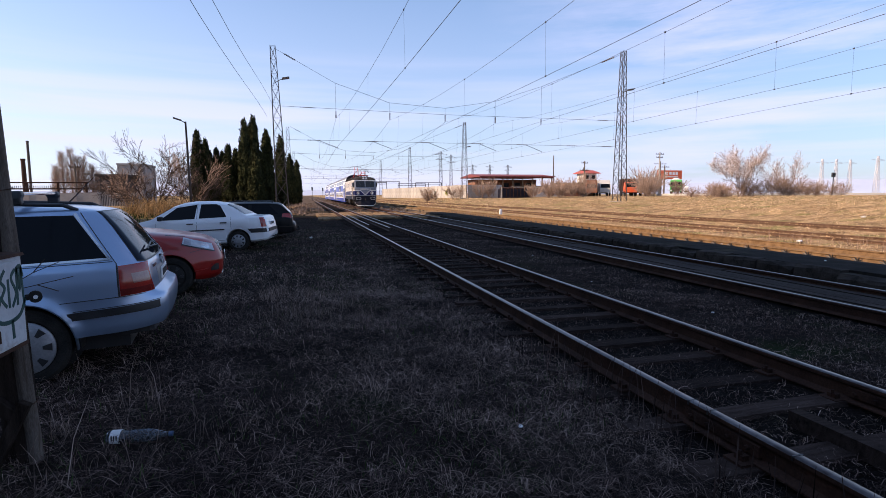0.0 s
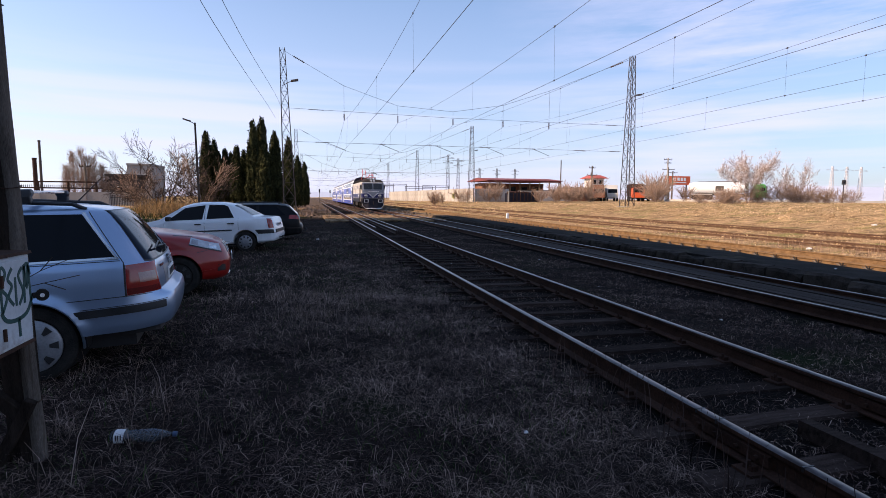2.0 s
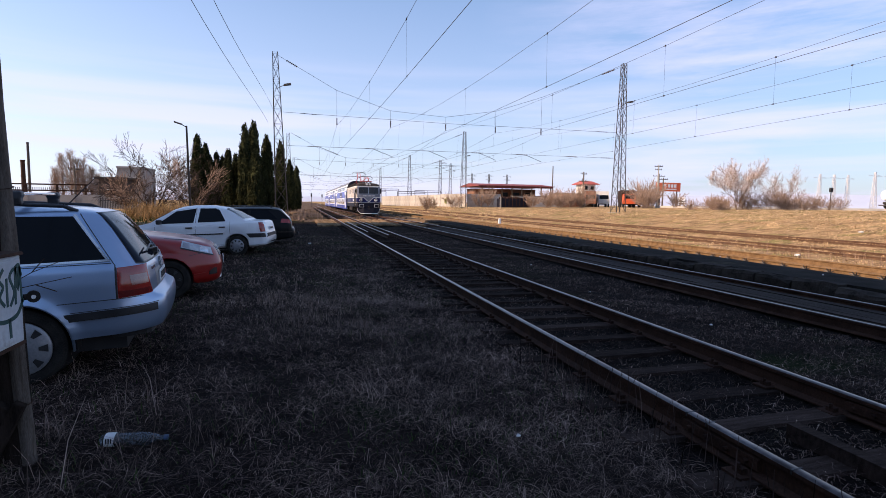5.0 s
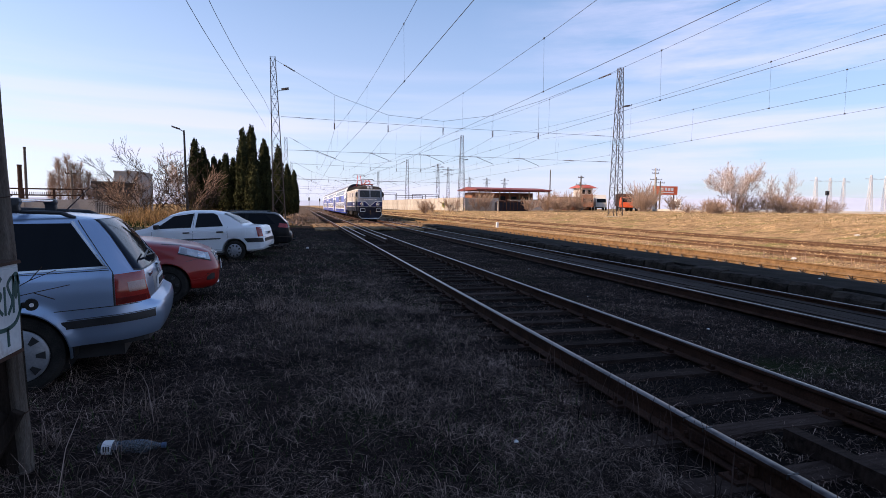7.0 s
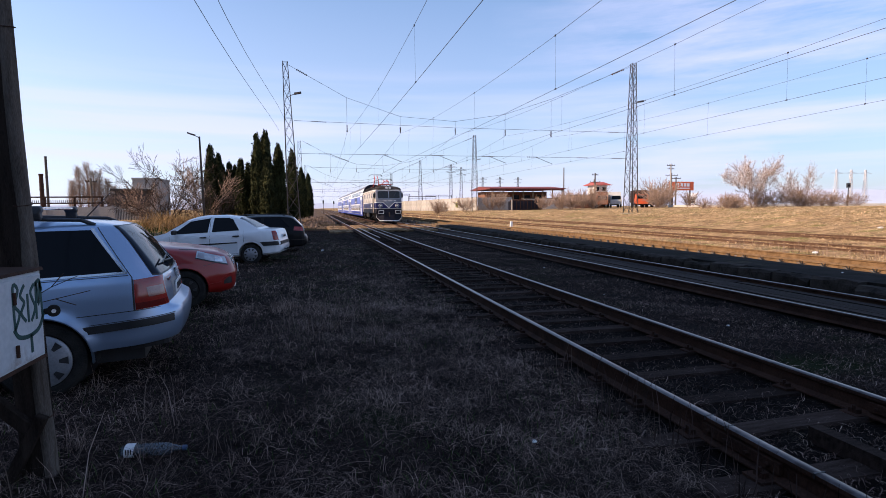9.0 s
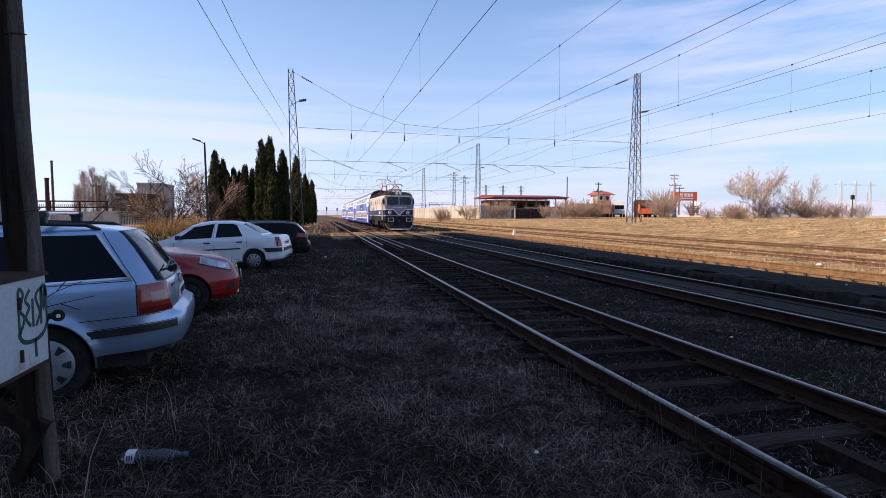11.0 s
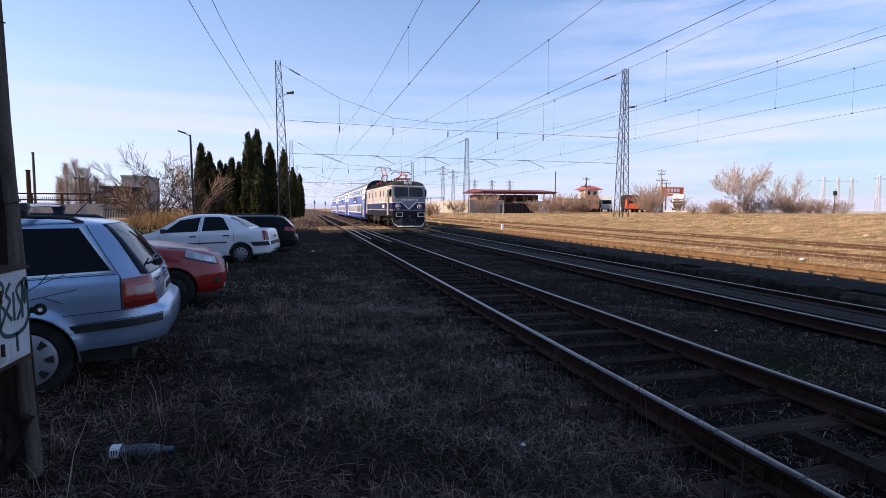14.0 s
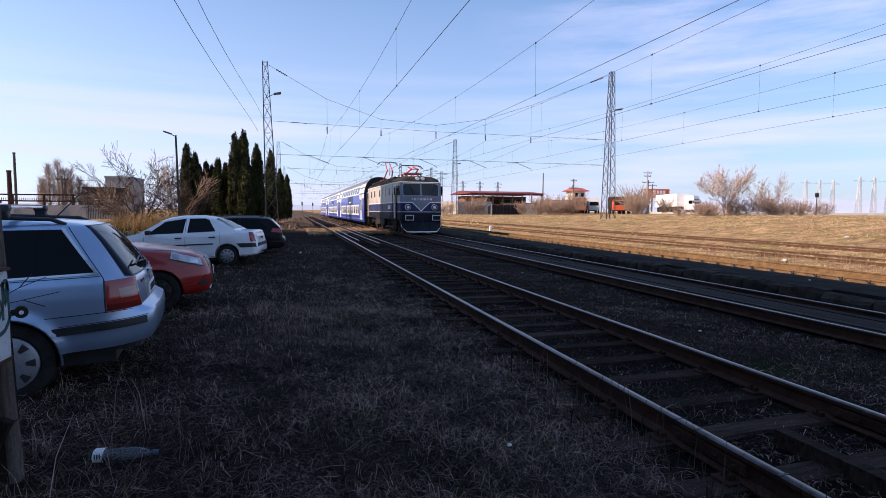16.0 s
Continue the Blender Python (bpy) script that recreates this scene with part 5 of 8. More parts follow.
def estate_car():
    f = LevelCar(4.68,
                 [(0.34, 0.075), (0.40, 0.035), (0.47, 0.010), (0.55, 0.0), (0.615, 0.006), (0.650, 0.022), (0.668, 0.062), (0.680, 0.098), (0.80, 0.104), (0.92, 0.126), (0.965, 0.155), (1.10, 0.243), (1.25, 0.345), (1.355, 0.430), (1.390, 0.475), (1.412, 0.545), (1.432, 0.66), (1.452, 0.83), (1.470, 1.12), (1.483, 1.55)],
                 [(0.24, 4.55), (0.5, 4.68), (0.66, 4.62), (0.78, 4.5), (0.87, 4.2), (0.97, 3.6), (1.0, 3.45), (1.39, 2.78), (1.412, 2.72), (1.432, 2.64), (1.452, 2.5), (1.470, 2.3), (1.483, 1.9)],
                 [(0.22, 0.79), (0.30, 0.84), (0.42, 0.868), (0.58, 0.875), (0.66, 0.872), (0.80, 0.864), (0.92, 0.846), (0.955, 0.832), (1.10, 0.772), (1.25, 0.694), (1.355, 0.632), (1.390, 0.604), (1.412, 0.570), (1.432, 0.515), (1.452, 0.430), (1.470, 0.310), (1.483, 0.12)],
                 [(0.34, 0.30), (0.65, 0.30), (0.68, 0.22), (0.95, 0.17), (1.39, 0.13), (1.43, 0.2), (1.5, 0.3)],
                 [(0.3, 0.45), (1.0, 0.35), (1.5, 0.25)],
                 [(0, 0.385), (0.3, 0.37), (0.68, 0.36), (1.45, 0.23), (4.68, 0.24)], (1.06, 3.76), 0.365, 0.32)
    root = thing("estate_car", pose(0, 0, 0), "silver estate car with roof rails parked tail to the tracks", "car", "cars parked beside the tracks")
    part("body", f.body(0.955, [1.0, 1.05, 1.10, 1.15, 1.20, 1.25, 1.30, 1.355, 1.375, 1.39, 1.402, 1.412, 1.422, 1.432, 1.442, 1.452, 1.462, 1.470, 1.477, 1.483]), SILVER, root, "silver painted body", smooth=True)
    f.arches(root, SILVER)
    for s in (-1, 1):
        part("quarter_window", f.side_patch(s, [(0.44, 1.005), (1.66, 0.985), (1.60, 1.375), (0.68, 1.362)], 0.005, 14, 7), M["glass_dark"], root, "dark tinted rear side window", smooth=True)
        part("rear_door_window", f.side_patch(s, [(1.74, 0.985), (2.50, 0.975), (2.46, 1.375), (1.69, 1.375)], 0.005, 8, 6), M["glass_dark"], root, smooth=True)
        part("front_door_window", f.side_patch(s, [(2.60, 0.975), (3.32, 0.985), (2.80, 1.33), (2.55, 1.37)], 0.005, 8, 6), M["glass_dark"], root, smooth=True)
        part("chrome_strip", f.side_patch(s, [(0.41, 0.985), (3.42, 0.945), (3.42, 0.960), (0.41, 1.003)], 0.009, 24, 1), M["chrome"], root, "thin chrome strip under the windows")
        part("pillar_trim", f.side_patch(s, [(0.408, 0.985), (0.436, 1.0), (0.684, 1.372), (0.660, 1.378)], 0.010, 3, 12), M["chrome"], root)
        part("pillar_seam", f.side_patch(s, [(0.372, 0.955), (0.380, 0.955), (0.636, 1.385), (0.628, 1.385)], 0.003, 1, 14, 0.008), M["black"], root)
        part("seam", f.side_patch(s, [(0.368, 0.672), (0.376, 0.672), (0.378, 0.955), (0.370, 0.955)], 0.003, 1, 12, 0.008), M["black"], root)
        part("window_seam", f.side_patch(s, [(0.40, 0.968), (1.68, 0.955), (1.68, 0.960), (0.40, 0.974)], 0.003, 16, 1, 0.008), M["black"], root)
        part("bumper_seam", f.side_patch(s, [(0.14, 0.676), (0.90, 0.652), (0.90, 0.658), (0.14, 0.683)], 0.003, 18, 1, 0.008), M["black"], root)
        part("bumper_strip", f.side_patch(s, [(0.09, 0.540), (0.74, 0.508), (0.755, 0.572), (0.09, 0.602)], 0.013, 18, 3), M["black"], root, "black rubbing strip on the bumper", smooth=True)
        part("bumper_groove", f.side_patch(s, [(0.075, 0.606), (0.765, 0.576), (0.765, 0.581), (0.075, 0.612)], 0.002, 18, 1, 0.008), M["black"], root)
        lamp = part("tail_lamp", f.side_patch(s, [(0.128, 0.690), (0.360, 0.678), (0.362, 0.930), (0.165, 0.940)], 0.010, 14, 8, 0.03), TAIL, root, "red tail lamp", smooth=True)
        part("lamp_smoked_field", f.side_patch(s, [(0.150, 0.785), (0.262, 0.780), (0.275, 0.862), (0.165, 0.868)], 0.0125, 8, 4, 0.01), TAILPALE, lamp, "pale indicator field", smooth=True)
        part("lamp_dark_field", f.side_patch(s, [(0.135, 0.695), (0.355, 0.684), (0.357, 0.735), (0.142, 0.745)], 0.0118, 8, 3, 0.01), TAILDARK, lamp, smooth=True)
        part("lamp_edge", f.side_patch(s, [(0.362, 0.674), (0.370, 0.674), (0.372, 0.935), (0.364, 0.935)], 0.006, 1, 8, 0.01), M["black"], root)
        rail = Build().tube([(0.66, s * 0.545, 1.405), (0.76, s * 0.55, 1.452), (1.4, s * 0.56, 1.490), (2.3, s * 0.55, 1.485), (2.5, s * 0.55, 1.44)], 0.017, 8)
        part("roof_rail", rail, M["black"], root, "black roof rail", smooth=True)
        part("door_handle", Build().box((1.83, s * 0.866, 0.83), (0.19, 0.03, 0.035)), SILVER, root, bevel=0.01)
        part("seam", f.side_patch(s, [(1.69, 0.32), (1.698, 0.32), (1.69, 0.95), (1.682, 0.95)], 0.003, 1, 10, 0.01), M["black"], root)
    bar = Build().box((1.08, 0, 1.562), (0.075, 1.10, 0.022))
    part("cross_bar", bar, M["chrome"], root, "aluminium roof bar", bevel=0.008)
    for s in (-1, 1):
        foot = Build().loft([[(1.03, s * 0.56 - 0.03, 1.470), (1.13, s * 0.56 - 0.03, 1.470), (1.13, s * 0.56 + 0.04, 1.460), (1.03, s * 0.56 + 0.04, 1.460)], [(1.035, s * 0.56 - 0.03, 1.52), (1.125, s * 0.56 - 0.03, 1.52), (1.125, s * 0.56 + 0.045, 1.52), (1.035, s * 0.56 + 0.045, 1.52)], [(1.025, s * 0.55 - 0.04, 1.548), (1.135, s * 0.55 - 0.04, 1.548), (1.135, s * 0.55 + 0.05, 1.548), (1.025, s * 0.55 + 0.05, 1.548)], [(1.035, s * 0.55 - 0.04, 1.585), (1.125, s * 0.55 - 0.04, 1.585), (1.125, s * 0.55 + 0.04, 1.580), (1.035, s * 0.55 + 0.04, 1.580)]])
        part("bar_foot", foot, M["black"], root, "black clamp of the roof bar", bevel=0.012)
    part("window_seal", f.end_patch(0, 0.942, 1.392, (1.44, 1.34), 0.003, 10, 0.008, n=32, round_low=0.012), M["black"], root, smooth=True)
    part("rear_window", f.end_patch(0, 0.954, 1.384, (1.41, 1.31), 0.006, 10, 0.008, n=32, round_low=0.012), plain("rear_tinted_glass", (0.008, 0.012, 0.022), 0.06, gloss=0.09), root, "dark tinted rear window", smooth=True)
    part("rear_wiper", Build().rod((0.150, 0.02, 1.03), (0.168, 0.36, 1.045), 0.010, n=6).box((0.150, 0.02, 1.01), (0.05, 0.08, 0.05)).rod((0.178, 0.12, 1.075), (0.164, 0.56, 1.04), 0.008, n=5), M["black"], root)
    part("windscreen", f.end_patch(5, 1.02, 1.375, (1.5, 1.4), 0.006), M["glass_dark"], root, smooth=True)
    part("tailgate_seam", f.end_patch(0, 0.682, 0.688, (1.15, 1.15), 0.003, 1), M["black"], root)
    part("plate_recess", f.end_patch(0, 0.70, 0.86, (0.62, 0.62), 0.002, 3, 0.006), M["galv_silver"], root)
    plate(root, 0.097, 0, 0.775)
    part("badge", Build().disc((0.108, 0, 0.893), (1, 0, -0.2), 0.050, 0.02, 20), M["chrome"], root, "round chrome badge")
    for y, w in ((0.36, 0.05), (0.42, 0.03), (0.46, 0.04), (0.52, 0.04), (-0.40, 0.05), (-0.46, 0.05)):
        part("lettering_bar", Build().box((0.130, y, 0.885), (0.012, w, 0.026)), M["chrome"], root, "small chrome mark")
    part("aerial", Build().rod((0.86, 0, 1.445), (0.62, 0, 1.70), 0.007, 0.003, 5).disc((0.87, 0, 1.447), (0, 0, 1), 0.025, 0.02, 10), M["black"], root, "short roof aerial")
    for x in f.axles:
        for s in (-1, 1):
            car_wheel(root, x, s * 0.745, 0.317, 0.215, s, 8, M["galv_silver"])
    part("underbody", Build().span((0.35, -0.62, 0.2), (4.3, 0.62, 0.40)), M["black"], root)
    part("valance", f.end_patch(0, 0.30, 0.372, (1.9, 1.9), -0.06, 2), M["black"], root, "black lower valance")
    part("exhaust", Build().rod((0.15, -0.5, 0.27), (0.6, -0.5, 0.27), 0.028, n=8), M["bogie"], root)
    return root


def hatchback():
    """The red one: its nose points to the tracks."""
    f = LevelCar(4.02,
                 [(0.22, 0.10), (0.5, 0.0), (0.62, 0.02), (0.95, 0.12), (1.32, 0.45), (1.37, 0.62), (1.40, 0.85), (1.425, 1.3)],
                 [(0.20, 3.90), (0.26, 3.965), (0.36, 3.99), (0.50, 4.0), (0.58, 3.975), (0.66, 3.945), (0.74, 3.905), (0.80, 3.835), (0.85, 3.73), (0.90, 3.53), (0.94, 3.32), (0.98, 3.05), (1.01, 2.80), (1.03, 2.66), (1.32, 2.25), (1.37, 2.14), (1.40, 2.0), (1.425, 1.75)],
                 [(0.20, 0.79), (0.30, 0.85), (0.50, 0.872), (0.75, 0.870), (0.90, 0.852), (0.97, 0.828), (1.03, 0.80), (1.32, 0.635), (1.37, 0.55), (1.40, 0.40), (1.425, 0.14)],
                 [(0.2, 0.28), (1.0, 0.2), (1.5, 0.25)],
                 [(0.2, 0.42), (0.6, 0.44), (0.8, 0.46), (0.95, 0.40), (1.03, 0.28), (1.5, 0.22)],
                 [(0, 0.30), (0.4, 0.24), (3.5, 0.24), (3.7, 0.21), (4.02, 0.21)], (0.63, 3.22), 0.345, 0.30, 0.05)
    root = thing("hatchback", pose(0, 0, 0), "red hatchback parked nose to the tracks", "car", "cars parked beside the tracks")
    part("body", f.body(0.80, [0.82, 0.84, 0.86, 0.88, 0.90, 0.915, 0.93, 0.945, 0.96, 0.975, 0.99, 1.0, 1.01, 1.02, 1.03, 1.08, 1.14, 1.20, 1.26, 1.32, 1.345, 1.37, 1.385, 1.40, 1.412, 1.425]), RED, root, "red painted body", smooth=True)
    f.arches(root, RED)
    for s in (-1, 1):
        part("side_window", f.side_patch(s, [(0.62, 1.0), (1.50, 0.99), (1.46, 1.31), (0.92, 1.30)], 0.005, 10, 5), M["glass_dark"], root, smooth=True)
        part("front_door_window", f.side_patch(s, [(1.60, 0.99), (2.46, 1.045), (2.14, 1.28), (1.56, 1.31)], 0.005, 10, 5), M["glass_dark"], root, smooth=True)
        lamp = part("headlight", f.side_patch(s, [(3.40, 0.795), (3.845, 0.655), (3.815, 0.760), (3.42, 0.885)], 0.008, 14, 6, 0.03), HEADLAMP, root, "clear headlight", smooth=True)
        part("reflector", f.side_patch(s, [(3.66, 0.725), (3.78, 0.69), (3.77, 0.755), (3.67, 0.785)], 0.011, 5, 4, 0.01), M["chrome"], lamp, smooth=True)
        part("lamp_shade", f.side_patch(s, [(3.42, 0.800), (3.52, 0.765), (3.52, 0.835), (3.435, 0.865)], 0.011, 5, 4, 0.01), M["galv_silver"], lamp, smooth=True)
        part("lamp_edge", f.side_patch(s, [(3.39, 0.780), (3.86, 0.634), (3.858, 0.648), (3.392, 0.796)], 0.005, 12, 1, 0.015), M["black"], root)
        part("bonnet_seam", f.side_patch(s, [(3.17, 0.930), (3.44, 0.898), (3.44, 0.904), (3.17, 0.936)], 0.002, 12, 1, 0.008), M["black"], root)
        part("bumper_seam", f.side_patch(s, [(3.50, 0.655), (3.70, 0.690), (3.70, 0.696), (3.50, 0.661)], 0.002, 8, 1, 0.008), M["black"], root)
        part("mirror", Build().box((2.35, s * 0.93, 1.02), (0.12, 0.2, 0.13)), RED, root, bevel=0.03)
        part("fog_recess", f.side_patch(s, [(3.78, 0.34), (3.90, 0.34), (3.90, 0.44), (3.80, 0.45)], 0.004, 5, 4), M["black"], root)
        part("bumper_crease", f.side_patch(s, [(3.56, 0.345), (3.76, 0.365), (3.75, 0.385), (3.56, 0.365)], 0.012, 8, 2), RED, root, smooth=True)
        part("bumper_crease", f.side_patch(s, [(3.75, 0.372), (3.90, 0.485), (3.89, 0.505), (3.745, 0.388)], 0.012, 8, 2), RED, root, smooth=True)
    part("windscreen", f.end_patch(5, 1.045, 1.315, (1.5, 1.4), 0.006), M["glass_dark"], root, smooth=True)
    part("scuttle", f.end_patch(5, 1.012, 1.038, (1.4, 1.4), 0.004, 2), M["black"], root)
    for y in (-0.3, 0.25):
        part("wiper", Build().rod((2.70, y, 1.055), (2.56, y - 0.45, 1.125), 0.012, n=5), M["black"], root)
    part("grille", f.end_patch(5, 0.610, 0.765, (0.98, 0.90), 0.006, 4), M["black"], root, "black grille")
    for z in (0.628, 0.668, 0.708, 0.748):
        part("grille_bar", f.end_patch(5, z, z + 0.017, (0.96, 0.95), 0.016, 2), M["chrome"], root, "chrome grille bar")
    part("lower_intake", f.end_patch(5, 0.30, 0.44, (0.80, 0.92), 0.005, 3), M["black"], root, "black lower intake")
    part("chin_spoiler", f.end_patch(5, 0.225, 0.262, (1.1, 1.1), 0.012, 2), M["chrome"], root, "bright chin strip")
    plate(root, 4.012, 0, 0.525, facing=1)
    part("badge", Build().box((3.945, 0, 0.69), (0.03, 0.12, 0.07)), M["chrome"], root, "chrome badge", bevel=0.01)
    # Wheel covers take tyre black: the arch's shade is put into their colour.
    for x in f.axles:
        for s in (-1, 1):
            car_wheel(root, x, s * 0.755, 0.30, 0.19, s, 7, M["rubber"])
    part("underbody", Build().span((0.5, -0.62, 0.2), (3.8, 0.62, 0.33)), M["black"], root)
    return root


def saloon():
    f = CarForm(4.25, 0.87,
                [(0, 0.55), (0.04, 0.72), (0.08, 0.90), (0.12, 0.985), (0.20, 1.02), (0.62, 1.045), (1.05, 1.34), (1.3, 1.455), (1.7, 1.52), (2.2, 1.53), (2.5, 1.495), (2.75, 1.42), (3.28, 1.08), (3.36, 1.04), (3.8, 0.96), (4.1, 0.82), (4.2, 0.66), (4.25, 0.48)],
                [(0, 0.93), (0.6, 0.985), (3.2, 0.96), (4.25, 0.7)],
                [(0, 0.66), (0.04, 0.74), (0.15, 0.815), (0.4, 0.855), (0.8, 0.87), (3.4, 0.87), (3.9, 0.82), (4.15, 0.68), (4.25, 0.5)],
                [(0, 0.40), (0.08, 0.30), (0.4, 0.27), (0.8, 0.25), (3.5, 0.25), (4.25, 0.27)], (0.89, 3.52), 0.345)
    root = thing("saloon_car", pose(0, 0, 0), "white four-door saloon car parked tail to the tracks", "car", "cars parked beside the tracks")
    part("body", f.body(), CARWHITE, root, "white painted body", smooth=True)
    for s in (-1, 1):
        part("rear_door_window", f.side_patch(s, [(1.19, 1.035), (1.98, 1.02), (1.94, 1.435), (1.42, 1.425)], 0.006, 10, 6), M["glass_dark"], root, "rear door window")
        part("front_door_window", f.side_patch(s, [(2.10, 1.015), (3.10, 1.00), (2.62, 1.36), (2.05, 1.435)], 0.006, 12, 6), M["glass_dark"], root, "front door window")
        for x, top in ((2.04, 1.46), (1.07, 1.02), (3.17, 0.98)):
            part("door_seam", f.side_patch(s, [(x - 0.004, 0.34), (x + 0.004, 0.34), (x + 0.004, top), (x - 0.004, top)], 0.003, 1, 10, 0.01), M["black"], root)
        part("sill_seam", f.side_patch(s, [(1.25, 0.34), (3.17, 0.34), (3.17, 0.347), (1.25, 0.347)], 0.003, 14, 1, 0.01), M["black"], root)
        part("rubbing_strip", f.side_patch(s, [(1.26, 0.655), (3.14, 0.64), (3.14, 0.675), (1.26, 0.69)], 0.012, 16, 1), M["black"], root, "black door rubbing strip")
        part("rear_bumper_strip", f.side_patch(s, [(0.02, 0.535), (0.50, 0.535), (0.60, 0.66), (0.02, 0.655)], 0.012, 10, 3), M["black"], root, "black bumper strip")
        part("tail_lamp", f.side_patch(s, [(0.06, 0.70), (0.20, 0.70), (0.26, 0.985), (0.115, 0.975)], 0.012, 6, 5, 0.03), TAIL, root, "red tail lamp", smooth=True)
        for x in (1.28, 2.22):
            part("door_handle", Build().box((x, s * 0.872, 0.87), (0.19, 0.035, 0.035)), M["black"], root, bevel=0.01)
        part("mirror", Build().box((3.0, s * 0.96, 1.06), (0.12, 0.20, 0.13)), M["black"], root, bevel=0.03)
    part("rear_window", f.top_patch(0.70, 1.22, 0.90, 0.86, 0.008), M["glass_dark"], root, "rear window")
    part("windscreen", f.top_patch(2.80, 3.27, 0.92, 0.95, 0.008), M["glass_dark"], root)
    part("rear_bumper_band", Build().box((0.015, 0, 0.595), (0.03, 1.36, 0.11)), M["black"], root, bevel=0.01)
    plate(root, 0.03, 0, 0.79)
    for x in f.axles:
        for s in (-1, 1):
            car_wheel(root, x, s * 0.765, 0.30, 0.20, s, 9, M["galv_silver"])
    part("tow_eye", Build().rod((-0.08, 0.2, 0.38), (0.1, 0.2, 0.38), 0.02, n=6).disc((-0.09, 0.2, 0.40), (0, 0, 1), 0.03, 0.05, 8), M["black"], root)
    part("underbody", Build().span((0.5, -0.62, 0.2), (4.0, 0.62, 0.33)), M["black"], root)
    return root


def black_estate():
    f = CarForm(4.72, 0.88,
                [(0, 0.55), (0.04, 0.64), (0.10, 0.68), (0.14, 0.95), (0.18, 1.02), (0.50, 1.36), (0.62, 1.42), (1.0, 1.46), (1.8, 1.47), (2.5, 1.45), (2.8, 1.38), (3.5, 1.0), (4.3, 0.86), (4.6, 0.70), (4.72, 0.5)],
                [(0, 0.92), (3.4, 0.92), (4.72, 0.7)],
                [(0, 0.62), (0.06, 0.74), (0.2, 0.83), (0.5, 0.87), (0.9, 0.88), (3.7, 0.88), (4.3, 0.82), (4.72, 0.52)],
                [(0, 0.36), (0.1, 0.28), (0.5, 0.25), (4.0, 0.24), (4.72, 0.26)], (1.0, 3.75), 0.36)
    root = thing("estate_car", pose(0, 0, 0), "black estate car with a tow bar parked tail to the tracks", "car", "cars parked beside the tracks")
    part("body", f.body(), CARBLACK, root, "glossy black body", smooth=True)
    for s in (-1, 1):
        part("quarter_window", f.side_patch(s, [(0.62, 1.0), (1.6, 0.99), (1.55, 1.36), (0.95, 1.34)], 0.006, 10, 5), M["glass_dark"], root)
        part("door_window", f.side_patch(s, [(1.7, 0.99), (3.3, 0.97), (2.8, 1.30), (1.68, 1.37)], 0.006, 12, 5), M["glass_dark"], root)
        part("tail_lamp", f.side_patch(s, [(0.13, 0.84), (0.50, 0.88), (0.46, 1.02), (0.17, 1.00)], 0.012, 8, 4, 0.03), TAIL, root, "red tail lamp", smooth=True)
        part("roof_rail", Build().tube([(0.8, s * 0.62, 1.43), (0.9, s * 0.62, 1.48), (2.3, s * 0.62, 1.50), (2.5, s * 0.62, 1.44)], 0.018, 6), M["black"], root)
        part("bumper_strip", f.side_patch(s, [(0.04, 0.50), (0.6, 0.50), (0.6, 0.54), (0.04, 0.54)], 0.010, 8, 1), M["bogie"], root)
    part("rear_window", f.top_patch(0.20, 0.49, 0.92, 0.88, 0.012), M["glass_dark"], root, "dark rear window")
    plate(root, 0.125, 0, 0.82)
    part("tow_bar", Build().rod((-0.10, 0, 0.36), (0.4, 0, 0.36), 0.025, n=8).rod((-0.10, 0, 0.36), (-0.10, 0, 0.44), 0.02, n=8).disc((-0.10, 0, 0.46), (0, 0, 1), 0.028, 0.05, 10), M["black"], root)
    for x in f.axles:
        for s in (-1, 1):
            car_wheel(root, x, s * 0.77, 0.315, 0.205, s, 7, M["galv_silver"])
    part("underbody", Build().span((0.5, -0.62, 0.2), (4.3, 0.62, 0.33)), M["black"], root)
    return root


M["galv_silver"] = surface("silver_plastic", (0.24, 0.25, 0.27), (0.36, 0.37, 0.39), 0.4, 6, 60, 0.05, metal=0.5)
estate_car().matrix_world = pose(-1.275, 5.825, 0.150, 0, 1.5, 188.5)
hatchback().matrix_world = pose(-5.32, 9.15, 0.05, 0, -1.2, 9)
saloon().matrix_world = pose(-0.95, 17.5, 0.03, 0, 2.0, 173)
black_estate().matrix_world = pose(-0.345, 21.7, -0.03, 0, 0.8, 180)


# ---------------------------------------------------------------- planting
def leaf_cloud(centres, spread, size, seed, count, flat=0.5, droop=0.0):
    """Small leaf quads round given centres."""
    r = np.random.RandomState(seed)
    c = centres[r.randint(len(centres), size=count)]
    p = c + r.randn(count, 3) * spread
    a = r.randn(count, 3)
    a[:, 2] += droop
    a /= np.linalg.norm(a, axis=1)[:, None]
    b = np.cross(a, r.randn(count, 3))
    b /= np.linalg.norm(b, axis=1)[:, None]
    s = (size * (0.5 + r.rand(count)))[:, None]
    co = np.stack([p - a * s, p + b * s * flat, p + a * s, p - b * s * flat], 1).reshape(-1, 3)
    f = (np.arange(count) * 4)[:, None] + np.array([[0, 1, 2, 3]])
    return co, f


